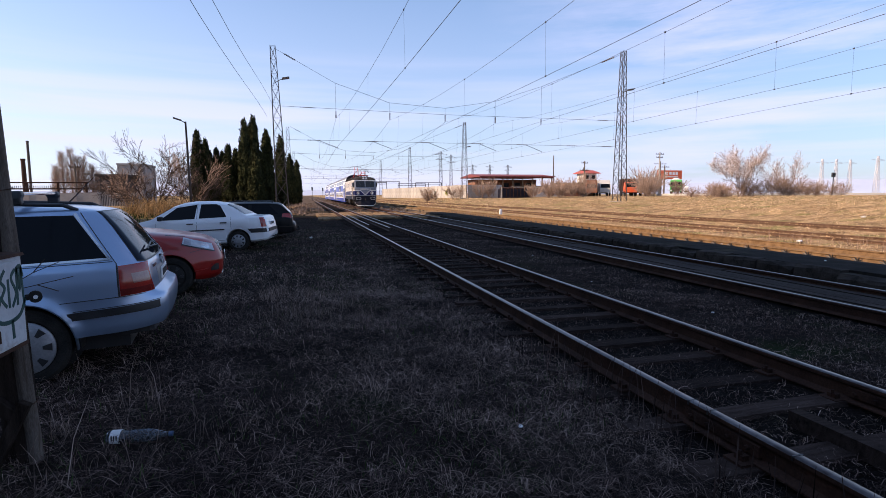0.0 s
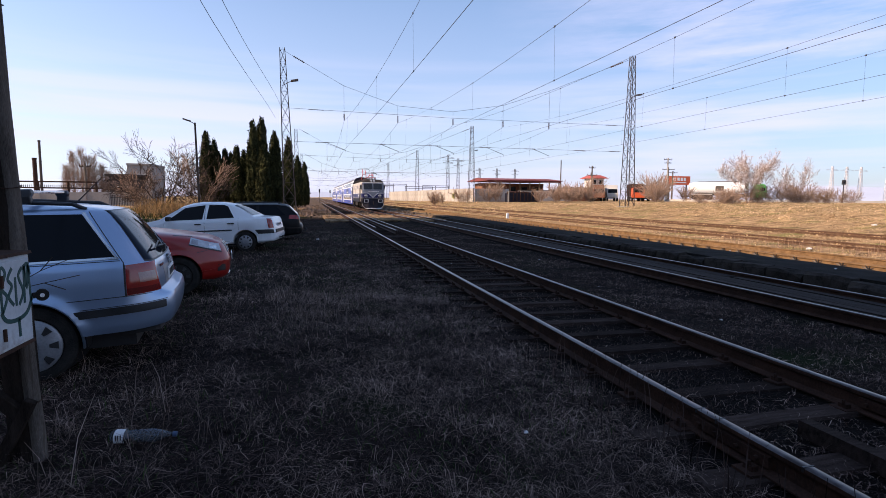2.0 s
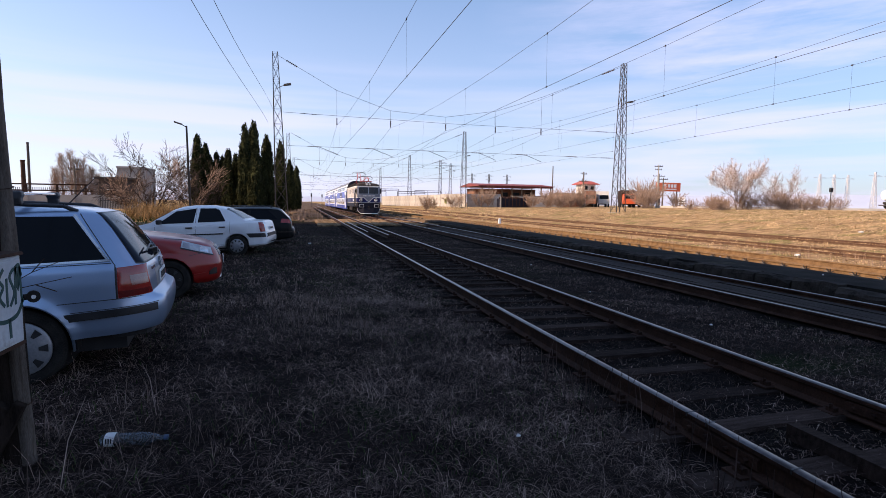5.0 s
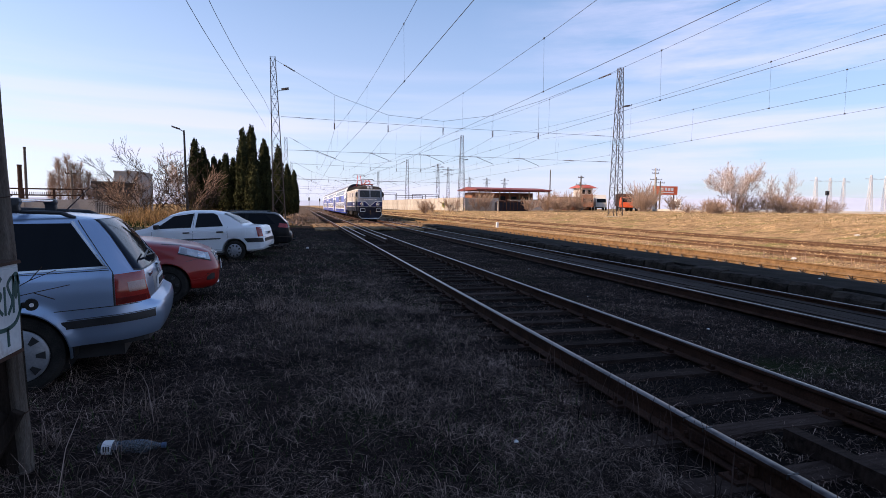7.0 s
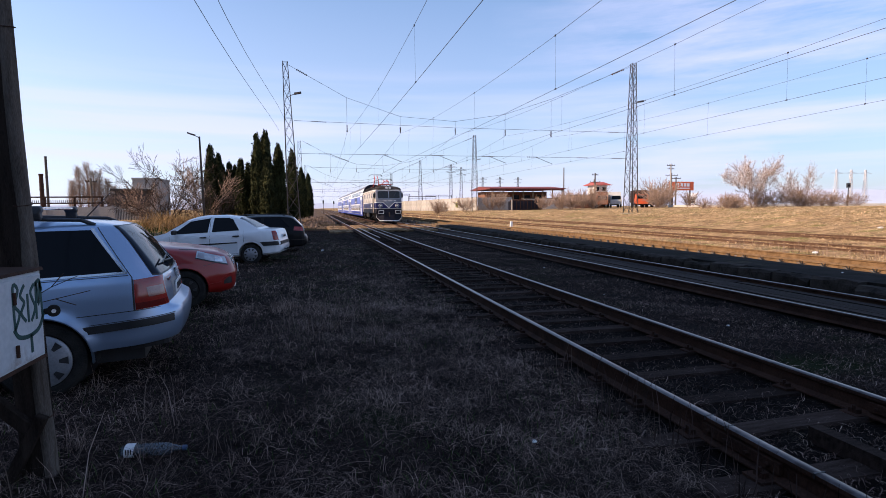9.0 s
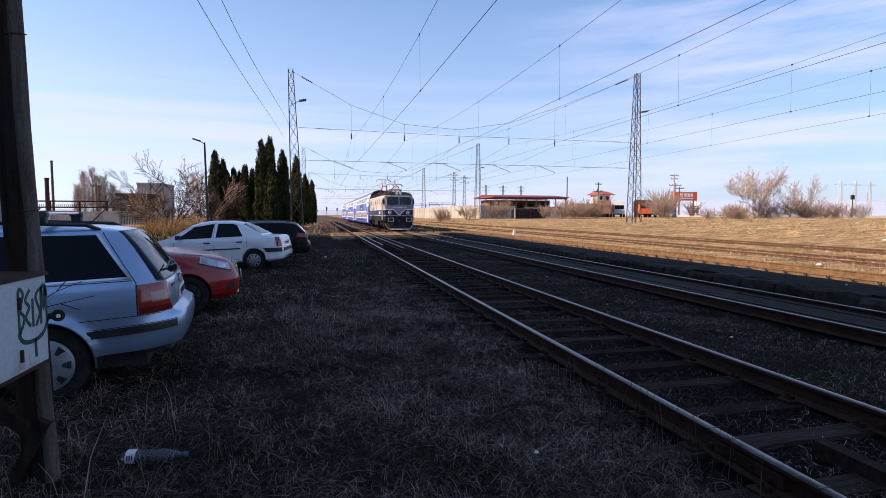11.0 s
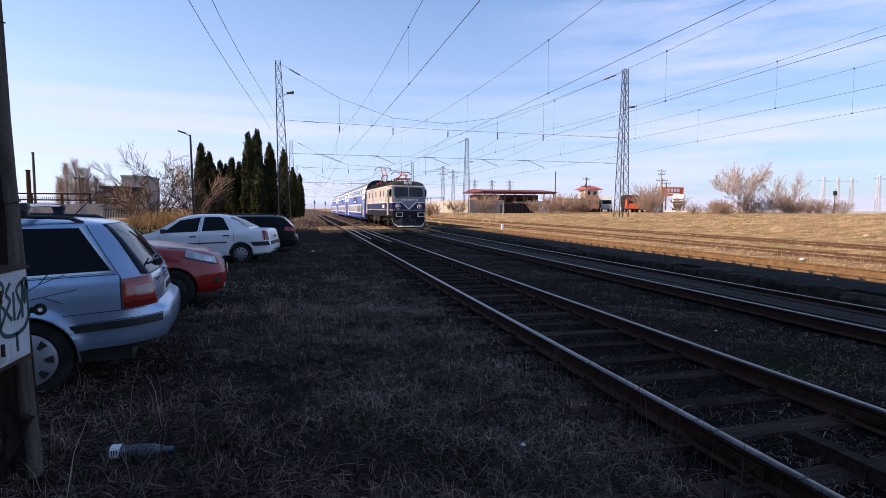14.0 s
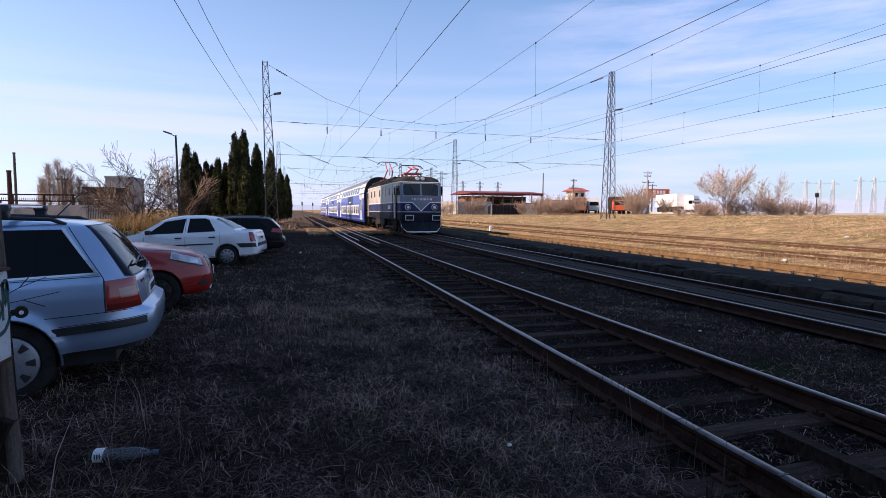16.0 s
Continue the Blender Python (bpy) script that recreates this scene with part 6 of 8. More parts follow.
def cypress(x, y, height, width, seed):
    """Columnar evergreen: a bare foot, a trunk and spires of dense upright sprays."""
    z0 = lift(x, y)
    root = thing("cypress_tree", pose(x, y, z0), "dark green columnar cypress with pointed spires", "tree", "cypresses beside the line")
    r = np.random.RandomState(seed)
    part("trunk", Build().rod((0, 0, -0.1), (0, 0, height * 0.85), 0.15, 0.03, 8), M["bark"], root)
    foot = r.uniform(0.05, 0.10)
    girth = lambda t: min(1.0, 0.45 + 2.6 * t) * max(0.0, 1 - max(0.0, t - 0.25) / 0.75) ** 0.48
    spires = [(0, 0, 1.0, 1.0)] + [(math.cos(a) * width * 0.2, math.sin(a) * width * 0.2, r.uniform(0.72, 0.94), 0.62) for a in (r.rand() * 6.3 + np.arange(3) * 2.1)]
    cs, core = [], Build()
    for n, (sx, sy, sh, sw) in enumerate(spires):
        tall, phase = height * sh, r.rand() * 50
        for i in range(520 if n == 0 else 300):
            t = r.rand()
            a = r.rand() * 2 * math.pi
            bump = 0.80 + 0.42 * noise.noise(Vector((math.cos(a) * 1.4 + phase, math.sin(a) * 1.4, t * tall * 0.9)))
            w = width * 0.5 * sw * girth(t) * bump * (0.86 + 0.2 * r.rand()) + 0.02
            cs.append((sx + w * math.cos(a), sy + w * math.sin(a), (foot + (1 - foot) * t) * tall))
        rings = []
        for t in (0.0, 0.12, 0.3, 0.5, 0.7, 0.88, 0.97):
            w = width * 0.36 * sw * girth(t) + 0.01
            rings.append([(sx + w * math.cos(k * math.pi / 4), sy + w * math.sin(k * math.pi / 4), (foot + (1 - foot) * t) * tall) for k in range(8)])
        core.loft(rings)
    co, f = leaf_cloud(np.array(cs), np.array([0.055, 0.055, 0.13]), 0.105, seed, 11000, 0.42, 1.6)
    ob = new("crown", fast_mesh("crown", co, f, M["cypress"]))
    ob.parent = root
    part("inner_foliage", core, M["cypress"], root)
    return root


def limb(b, p, d, length, r0, depth, rnd, spread, up, tips, twig, kids=1.0):
    """One bending limb with side limbs along its outer part."""
    n = 5 if depth > 1 else 3
    pts, dirs, q, w = [Vector(p)], [], Vector(p), Vector(d).normalized()
    for i in range(n):
        w = (w + Vector((rnd.gauss(0, 0.13), rnd.gauss(0, 0.13), rnd.gauss(0, 0.08) + up))).normalized()
        q = q + w * length / n
        pts.append(q.copy())
        dirs.append(w.copy())
    for i in range(n):
        ra, rb = r0 * (1 - 0.6 * i / n), r0 * (1 - 0.6 * (i + 1) / n)
        b.rod(pts[i], pts[i + 1], max(ra, twig), max(rb, twig), 6 if depth > 2 else 4 if depth > 1 else 3, caps=False)
    if depth <= 1:
        tips.append(tuple(pts[-1]))
    if depth == 0:
        return
    for i in range(1, n + 1):
        count = int(kids) + (1 if rnd.random() < kids % 1 else 0)
        for j in range(count if i < n else max(2, count)):
            w = dirs[i - 1]
            side = w.orthogonal().normalized()
            side.rotate(Matrix.Rotation(rnd.uniform(0, 2 * math.pi), 3, w))
            a = spread * rnd.uniform(0.65, 1.25) * (0.6 if i == n else 1.0)
            nd = (w * math.cos(a) + side * math.sin(a)).normalized()
            limb(b, pts[i], nd, length * rnd.uniform(0.5, 0.72) * (1 - 0.25 * (n - i) / n), r0 * (0.62 - 0.09 * i), depth - 1, rnd, spread, up, tips, twig, kids)


def bare_tree(x, y, height, spread, seed, label, trunks=1, depth=4, twig=0.012, leaves=0, up=0.05, mat="twig", trunk_share=0.3, lean=0.25, name="bare_tree", kids=1.0, leaf=0.085, girth=0.015):
    """A bare tree or bush, grown limb by limb and then brought to its height."""
    rnd = random.Random(seed)
    root = thing(name, pose(x, y, lift(x, y)), label, "tree" if height > 3.5 else "bush", "bare trees and bushes")
    b, tips = Build(), []
    turn = rnd.uniform(0, 6.28)
    for k in range(trunks):
        a = turn + k * 2 * math.pi / trunks + rnd.uniform(-0.4, 0.4)
        s = rnd.uniform(0.5, 1.0) * lean
        limb(b, (rnd.uniform(-0.1, 0.1) * trunks * 0.5, rnd.uniform(-0.1, 0.1) * trunks * 0.5, -0.1), (math.cos(a) * s, math.sin(a) * s, 1), height * trunk_share, height * girth / math.sqrt(trunks) + 0.008, depth, rnd, spread, up, tips, twig, kids)
    grow = height / float(np.percentile([v[2] for v in b.v], 99.3))
    b.v = [(p[0] * grow, p[1] * grow, p[2] * grow) for p in b.v]
    part("crown", b, M[mat], root)
    if leaves:
        high = np.array(tips) * grow
        high = high[high[:, 2] > height * 0.42]
        co, f = leaf_cloud(high, np.array([0.13, 0.13, 0.11]), leaf, seed, leaves)
        ob = new("leaves", fast_mesh("leaves", co, f, M["leaf"]))
        ob.parent = root
        tagged(ob, "pale dry leaves left on the twigs")
    return root


def poplar(x, y, height, seed):
    rnd = random.Random(seed)
    root = thing("poplar_tree", pose(x, y, lift(x, y)), "bare upright poplar with pale brown twigs", "tree", "far poplars")
    b = Build().rod((0, 0, 0), (0, 0, height * 0.9), 0.22, 0.03, 6)
    for i in range(230):
        z = height * rnd.uniform(0.06, 0.9)
        a = rnd.uniform(0, 2 * math.pi)
        l = (height - z) * rnd.uniform(0.22, 0.42) + 0.5
        q = Vector((math.cos(a), math.sin(a), 0))
        p0 = Vector((0, 0, z))
        p1 = p0 + q * l * 0.28 + Vector((0, 0, l * 0.55))
        p2 = p1 + q * l * 0.10 + Vector((0, 0, l * 0.5))
        b.rod(p0, p1, 0.024, 0.017, 3, caps=False).rod(p1, p2, 0.017, 0.008, 3, caps=False)
        for j in range(3):
            b.rod(p1, p1 + q * rnd.uniform(0.1, 0.5) + Vector((rnd.uniform(-0.4, 0.4), rnd.uniform(-0.4, 0.4), rnd.uniform(0.4, 0.9))), 0.010, 0.006, 3, caps=False)
    part("crown", b, M["twig"], root)
    return root


for x, y, h, w, s in [(-10.95, 62, 8.5, 1.75, 11), (-10.45, 64, 7.8, 1.1, 12), (-9.78, 62, 6.4, 1.1, 13), (-9.13, 62.5, 6.7, 1.25, 14), (-8.6, 63, 6.4, 1.0, 26), (-7.61, 60, 6.9, 1.35, 15), (-7.0, 61, 6.5, 1.2, 16),
                      (-5.76, 58, 9.35, 1.55, 17), (-4.95, 59, 9.8, 1.6, 18), (-4.6, 56.5, 6.6, 1.7, 19), (-3.8, 60, 8.45, 1.85, 20), (-2.52, 64, 8.4, 1.6, 22), (-1.81, 75, 7.05, 1.4, 23), (-1.03, 85, 6.8, 1.5, 24)]:
    cypress(x, y, h - lift(x, y), w * 1.12, s)
bare_tree(-12.6, 50, 5.6, 0.66, 36, "bare spreading tree with arching grey-brown limbs", 5, 4, 0.0115, up=0.0, trunk_share=0.5, lean=1.25, mat="bark", kids=0.8, girth=0.030)
bare_tree(-10.3, 52, 5.4, 0.6, 33, "bare twiggy tree beside the lamp post", 4, 3, 0.012, up=0.03, lean=0.7, trunk_share=0.5, kids=1.2)
bare_tree(-9.0, 50, 4.4, 0.6, 34, "bare brown shrub near the wall", 6, 2, 0.010, lean=0.7, trunk_share=0.55, name="bare_bush", kids=2.0, mat="bark")
bare_tree(-16.2, 56, 3.6, 0.65, 35, "bare brown shrub near the wall", 5, 3, 0.012, lean=0.7, trunk_share=0.45, name="bare_bush")
for x, h, s in [(-45.0, 6.8, 41), (-43.8, 9.6, 42), (-42.4, 10.6, 43), (-41.3, 8.9, 44), (-40.3, 9.0, 45), (-39.0, 7.2, 46), (-37.9, 5.8, 47)]:
    poplar(x, 115, h, s)
bare_tree(57.4, 60, 6.3, 0.60, 51, "sparse tree with pale pinkish dry leaves in the field", 5, 4, 0.010, 11000, up=0.035, trunk_share=0.46, lean=0.6, kids=0.8, leaf=0.06)
bare_tree(66.6, 61, 5.6, 0.55, 52, "sparse bush with a few pale dry leaves", 5, 3, 0.010, 900, up=0.04, trunk_share=0.5, lean=1.0, name="bare_bush", leaf=0.08)
r_bush = random.Random(9)
for i in range(22):
    x = 50.0 + 25.0 * (i + r_bush.random()) / 22
    bare_tree(x, 60.5 + r_bush.uniform(-1.5, 3.5), r_bush.uniform(1.7, 2.7) * (1.15 if 59 < x < 71 else 0.85), 0.6, 60 + i, "low leafless brown bush in the field", 9, 2, 0.011, 0, 0.03, lean=1.15, trunk_share=0.6, name="bare_bush", kids=1.6)
for x, y, h, s in [(64.5, 90, 5.4, 81), (66.5, 91, 4.6, 82), (63.3, 89, 3.6, 83), (52, 92, 4.8, 84), (46, 90, 3.6, 85), (43, 88, 3.0, 86), (44.6, 92, 3.4, 101), (47.3, 93, 3.2, 102), (49.6, 95, 3.6, 103), (24.0, 104, 2.8, 104), (29.6, 104, 3.2, 105), (27.0, 112, 2.6, 106), (50.5, 90, 2.9, 107), (56, 78, 4.6, 87), (58, 80, 2.6, 88), (48.5, 90, 2.8, 89), (40, 89, 2.5, 90), (34.8, 103, 3.6, 93), (37.6, 104.5, 4.0, 94), (70, 88, 3.0, 95)]:
    bare_tree(x, y, h, 0.55, s, "leafless brown bush beside the yard", 8, 2, 0.02, 0, 0.05, lean=0.8, trunk_share=0.55, name="bare_bush", kids=1.8)

# ---------------------------------------------------------------- grass
def curls(name, spots, mat, length, wide, seed, label, rise=(0.01, 0.06), bend=0.5):
    """Dead stems that lie tangled: each one a thin ribbon that winds over the ground."""
    r = np.random.RandomState(seed)
    n, k = len(spots), 6
    p = np.array([(x, y, lift(x, y) + uneven(x, y)) for x, y in spots])
    a = r.rand(n) * 2 * np.pi
    turn = r.randn(n) * bend * 0.5
    step = (length[0] + (length[1] - length[0]) * r.rand(n) ** 1.6) / k
    arch = rise[0] + (rise[1] - rise[0]) * r.rand(n) ** 2
    skew = 0.6 + 0.9 * r.rand(n)
    w = wide * (0.6 + 0.9 * r.rand(n))
    rows = []
    for i in range(k + 1):
        t = i / k
        side = np.c_[-np.sin(a), np.cos(a), 0.35 * r.randn(n)] * (w * (1 - 0.55 * t))[:, None]
        q = p.copy()
        q[:, 2] += 0.004 + arch * np.sin(np.pi * np.minimum(1, t * skew)) + 0.004 * r.rand(n)
        rows += [q - side, q + side]
        a = a + turn + r.randn(n) * bend * 0.45
        p = p + np.c_[np.cos(a), np.sin(a), np.zeros(n)] * step[:, None]
    co = np.stack(rows, 1).reshape(-1, 3)
    o = (np.arange(n) * 2 * (k + 1))[:, None]
    f = np.concatenate([o + np.array([[2 * i, 2 * i + 1, 2 * i + 3, 2 * i + 2]]) for i in range(k)])
    return tagged(new(name, fast_mesh(name, co, f, mat)), label, "grass", kind="stuff")


def tufts(count, x0, x1, y0, y1, per, radius, seed, near=1.5):
    """Spots gathered in tufts."""
    r = np.random.RandomState(seed)
    out = []
    for i in range(count):
        cx, cy = x0 + (x1 - x0) * r.rand(), y0 + (y1 - y0) * r.rand() ** near
        s = radius * (0.5 + r.rand())
        out += [(cx + a * s, cy + b * s) for a, b in r.randn(int(per * (0.4 + 1.2 * r.rand())), 2)]
    return out


# Near grass uses the shade-darkened blades; sunlit grass takes the straw copy.
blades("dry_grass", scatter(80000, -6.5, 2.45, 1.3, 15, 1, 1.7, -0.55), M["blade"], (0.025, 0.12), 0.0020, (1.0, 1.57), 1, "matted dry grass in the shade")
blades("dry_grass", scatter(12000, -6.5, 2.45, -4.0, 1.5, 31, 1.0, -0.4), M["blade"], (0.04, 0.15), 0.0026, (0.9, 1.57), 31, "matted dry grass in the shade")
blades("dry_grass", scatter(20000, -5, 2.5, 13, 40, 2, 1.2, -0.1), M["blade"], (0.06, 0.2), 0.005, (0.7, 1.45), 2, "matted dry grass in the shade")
blades("green_grass", scatter(14000, -6, 2.4, 1.5, 26, 3, 1.5, 0.20, None, 0.7), M["green"], (0.03, 0.11), 0.003, (0.3, 1.1), 3, "short green grass between dry stalks")
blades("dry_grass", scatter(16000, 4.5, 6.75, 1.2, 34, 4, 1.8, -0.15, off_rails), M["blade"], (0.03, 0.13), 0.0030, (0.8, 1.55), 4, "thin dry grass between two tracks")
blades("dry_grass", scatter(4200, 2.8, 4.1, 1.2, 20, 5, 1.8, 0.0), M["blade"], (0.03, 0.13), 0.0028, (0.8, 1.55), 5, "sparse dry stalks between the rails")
blades("grass_tufts", tufts(70, -2.6, 2.0, 3.2, 13, 45, 0.10, 6, 1.2), M["pale"], (0.06, 0.24), 0.0014, (0.35, 1.35), 6, "tufts of dry grass in the shade")
blades("grass_tufts", tufts(14, -0.7, 0.9, 6.6, 8.6, 90, 0.16, 41, 1.0), M["pale"], (0.10, 0.30), 0.0015, (0.3, 1.3), 41, "taller pale tufts on a low mound")
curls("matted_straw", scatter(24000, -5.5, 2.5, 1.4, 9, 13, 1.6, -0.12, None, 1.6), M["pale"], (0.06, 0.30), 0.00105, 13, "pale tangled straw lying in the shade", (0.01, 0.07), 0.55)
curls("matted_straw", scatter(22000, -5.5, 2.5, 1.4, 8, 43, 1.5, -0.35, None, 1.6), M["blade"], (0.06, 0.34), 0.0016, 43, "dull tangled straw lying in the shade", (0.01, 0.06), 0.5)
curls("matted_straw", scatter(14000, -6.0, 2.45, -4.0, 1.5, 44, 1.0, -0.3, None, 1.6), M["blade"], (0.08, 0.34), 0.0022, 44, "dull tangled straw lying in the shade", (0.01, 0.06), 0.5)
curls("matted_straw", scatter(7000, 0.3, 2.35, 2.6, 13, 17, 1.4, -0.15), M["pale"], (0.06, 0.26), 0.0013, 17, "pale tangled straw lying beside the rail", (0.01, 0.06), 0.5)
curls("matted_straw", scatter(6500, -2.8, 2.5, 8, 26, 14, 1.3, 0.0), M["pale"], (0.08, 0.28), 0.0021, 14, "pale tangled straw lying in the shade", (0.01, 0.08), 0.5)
curls("matted_straw", scatter(7500, 4.5, 6.8, 1.4, 30, 15, 1.6, -0.1, off_rails), M["pale"], (0.04, 0.16), 0.0016, 15, "pale dry stalks between two tracks", (0.01, 0.05), 0.5)
curls("matted_straw", scatter(14000, 4.5, 6.8, 1.4, 32, 45, 1.5, -0.3, off_rails), M["blade"], (0.05, 0.22), 0.0026, 45, "dull matted straw between two tracks", (0.01, 0.05), 0.5)
curls("matted_straw", scatter(5000, 2.8, 4.1, 1.4, 24, 46, 1.5, -0.2), M["blade"], (0.04, 0.18), 0.0022, 46, "dull matted straw between the rails", (0.01, 0.04), 0.5)
curls("matted_straw", scatter(1900, 2.8, 4.1, 1.4, 14, 16, 1.5, 0.0), M["pale"], (0.04, 0.17), 0.0013, 16, "pale stalks between the rails", (0.01, 0.05), 0.5)
blades("field_grass", tufts(2400, 14.6, 34, 6, 60, 22, 0.16, 7, 1.6), M["straw"], (0.03, 0.12), 0.006, (0.5, 1.5), 7, "sunlit tufts of straw-coloured grass over old tracks")
curls("field_straw", scatter(26000, 14.4, 34, 6, 60, 47, 1.6, -0.05, off_rails, 0.9), M["straw"], (0.10, 0.45), 0.006, 47, "tangled sunlit straw over old tracks", (0.02, 0.10), 0.5)
blades("field_grass", tufts(2600, 28, 76, 16, 78, 18, 0.28, 8, 1.2), M["straw"], (0.04, 0.14), 0.012, (0.5, 1.5), 8, "sunlit tufts of straw-coloured field grass")
curls("field_straw", scatter(24000, 28, 78, 16, 80, 48, 1.2, 0.0, None, 0.5), M["straw"], (0.2, 0.7), 0.012, 48, "tangled sunlit straw on the field", (0.03, 0.14), 0.5)
blades("green_grass", tufts(420, 30, 78, 22, 60, 26, 0.45, 49, 1.0), M["meadow"], (0.04, 0.12), 0.014, (0.4, 1.4), 49, "patches of dull green grass on the field")
blades("field_grass", scatter(9000, 13, 34, 60, 130, 9, 1.2, -0.2, off_rails), M["straw"], (0.08, 0.25), 0.03, (0.5, 1.3), 9, "sunlit straw-coloured grass beside the line")
blades("field_grass", scatter(9000, 12.9, 14.8, 8, 60, 27, 1.6, -0.1, off_rails, 0.8), M["straw"], (0.03, 0.11), 0.006, (0.8, 1.5), 27, "dry grass between the rails of an unused track")
blades("reed_grass", scatter(6500, -12.8, -5.6, 40, 52, 10, 1.0, -0.12, None, 0.35), M["reed"], (0.4, 1.4), 0.010, (0.15, 1.1), 10, "tall sunlit straw-coloured reed grass")
blades("scrub", scatter(1800, -4.5, 1.9, 46, 80, 11, 1.0, 0.1, None, 0.4), M["twig"], (0.2, 0.7), 0.016, (0.05, 0.9), 11, "low brown scrub beside the track")
blades("green_grass", scatter(5000, -22, -9, 33, 48, 12, 1.0, 0.1, None, 0.3), M["green"], (0.1, 0.3), 0.02, (0.1, 0.9), 12, "sunlit green grass patch")

# ---------------------------------------------------------------- an unseen building, added to shade the foreground
def shade_caster():
    root = thing("tall_building", pose(0, 0, 0), "unseen tall rendered building, added to shade the foreground", "building")
    # Height and corner are chosen so its shadow edge falls beside the tracks.
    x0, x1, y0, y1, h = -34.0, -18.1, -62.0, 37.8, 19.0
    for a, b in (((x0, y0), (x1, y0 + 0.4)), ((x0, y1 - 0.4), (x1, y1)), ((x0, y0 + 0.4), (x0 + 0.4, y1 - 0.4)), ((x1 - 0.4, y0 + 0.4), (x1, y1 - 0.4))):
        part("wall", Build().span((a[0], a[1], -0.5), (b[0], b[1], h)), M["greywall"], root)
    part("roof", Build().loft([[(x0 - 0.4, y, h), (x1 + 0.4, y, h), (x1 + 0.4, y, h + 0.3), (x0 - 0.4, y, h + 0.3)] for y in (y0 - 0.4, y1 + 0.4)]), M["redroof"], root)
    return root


shade_caster()


# ---------------------------------------------------------------- left background
def yard_wall(name, a, b, z0, z1, label, n, mat="concrete"):
    """A wall of concrete panels between posts."""
    root = thing(name, pose(0, 0, 0), label, "wall")
    a, b = Vector((*a, 0)), Vector((*b, 0))
    d = (b - a) / n
    turn = Matrix.Rotation(math.atan2(d.y, d.x), 3, "Z")
    me = None
    for i in range(n):
        c = a + d * (i + 0.5)
        if me is None:
            me = Build().box((0, 0, 0), (d.length - 0.06, 0.12, z1 - z0)).mesh("panel", M[mat])
            pm = Build().box((0, 0, 0), (0.2, 0.22, z1 - z0 + 0.08)).mesh("post", M[mat])
        o = new("panel", me)
        o.parent = root
        o.matrix_local = Matrix.Translation((c.x, c.y, (z0 + z1) / 2 + 0.03 * ((i * 7) % 3 - 1))) @ turn.to_4x4()
        o = new("post", pm)
        o.parent = root
        q = a + d * i
        o.matrix_local = Matrix.Translation((q.x, q.y, (z0 + z1) / 2)) @ turn.to_4x4()
    return root


yard_wall("yard_wall", (-42, 70), (-18.5, 70), -0.4, 2.05, "grey concrete yard wall", 10, "greywall")


def pipe_rack():
    root = thing("pipe_rack", pose(0, 0, 0), "rusty steel pipe rack above the wall", "pipe rack")
    for z in (3.2, 2.45):
        part("beam", Build().span((-40, 73.9, z), (-25.6, 74.2, z + 0.16)), M["rust"], root)
    for x in (-39, -35.5, -32, -28.8, -25.8):
        part("post", Build().span((x - 0.09, 73.95, -0.3), (x + 0.09, 74.15, 3.3)), M["rust"], root)
    for i in range(26):
        x = -33.8 + i * 0.22
        part("rail_bar", Build().span((x, 74.0, 2.45), (x + 0.05, 74.06, 2.9)), M["galv"], root)


pipe_rack()


def chimney(x, y, z1, r, mat, label):
    root = thing("chimney", pose(x, y, -0.3), label, "chimney")
    part("shaft", Build().rod((0, 0, 0), (0, 0, z1), r * 1.15, r, 12), M[mat], root, smooth=True)
    part("rim", Build().rod((0, 0, z1), (0, 0, z1 + 0.25), r * 1.15, n=12), M[mat], root)
    for z in (z1 * 0.35, z1 * 0.7):
        part("band", Build().rod((0, 0, z), (0, 0, z + 0.12), r * 1.16, n=12), M[mat], root)


chimney(-39.2, 90, 7.1, 0.27, "rust", "short rusty steel chimney")
chimney(-40.6, 95, 10.1, 0.17, "galv", "tall thin grey steel chimney")


def shed(name, lo, hi, wall, roof, label, windows=(), over=0.4, doors=()):
    root = thing(name, pose(0, 0, 0), label, "building")
    (x0, y0, z0), (x1, y1, z1) = lo, hi
    part("wall", Build().span((x0, y0, z0), (x1, y1, z1)), M[wall], root)
    part("roof", Build().span((x0 - over, y0 - over, z1), (x1 + over, y1 + over, z1 + 0.28)), M[roof], root, bevel=0.03)
    for x, z, w, h in windows:
        f = part("window", Build().span((x - w / 2, y0 - 0.06, z), (x + w / 2, y0 + 0.02, z + h)), M["whitewall"], root)
        part("pane", Build().span((x - w / 2 + 0.08, y0 - 0.08, z + 0.08), (x + w / 2 - 0.08, y0 - 0.03, z + h - 0.08)), M["glass_dark"], f)
    for x, w, h in doors:
        part("door", Build().span((x - w / 2, y0 - 0.05, z0), (x + w / 2, y0 + 0.02, z0 + h)), M["darkwall"], root)
    return root


# Unseen shed behind the camera, added to block sky and darken window reflections.
shed("freight_shed", (-14.5, -40, -0.3), (9.0, -24, 8.5), "greywall", "redroof", "unseen rendered shed behind the camera, added to darken reflections", [(-10, 2, 2, 2), (-4, 2, 2, 2), (2, 2, 2, 2)])
shed("shed", (-24.0, 73, -0.3), (-21.4, 78, 4.0), "darkwall", "darkwall", "dark shed with a flat roof", [(-22.6, 1.9, 1.2, 0.9)])
shed("block_building", (-25.6, 85, -0.3), (-22.4, 92, 6.0), "greywall", "greywall", "grey block-shaped building behind the shed", [(-24.7, 3.6, 0.9, 1.1), (-23.3, 3.6, 0.9, 1.1)], 0.1)
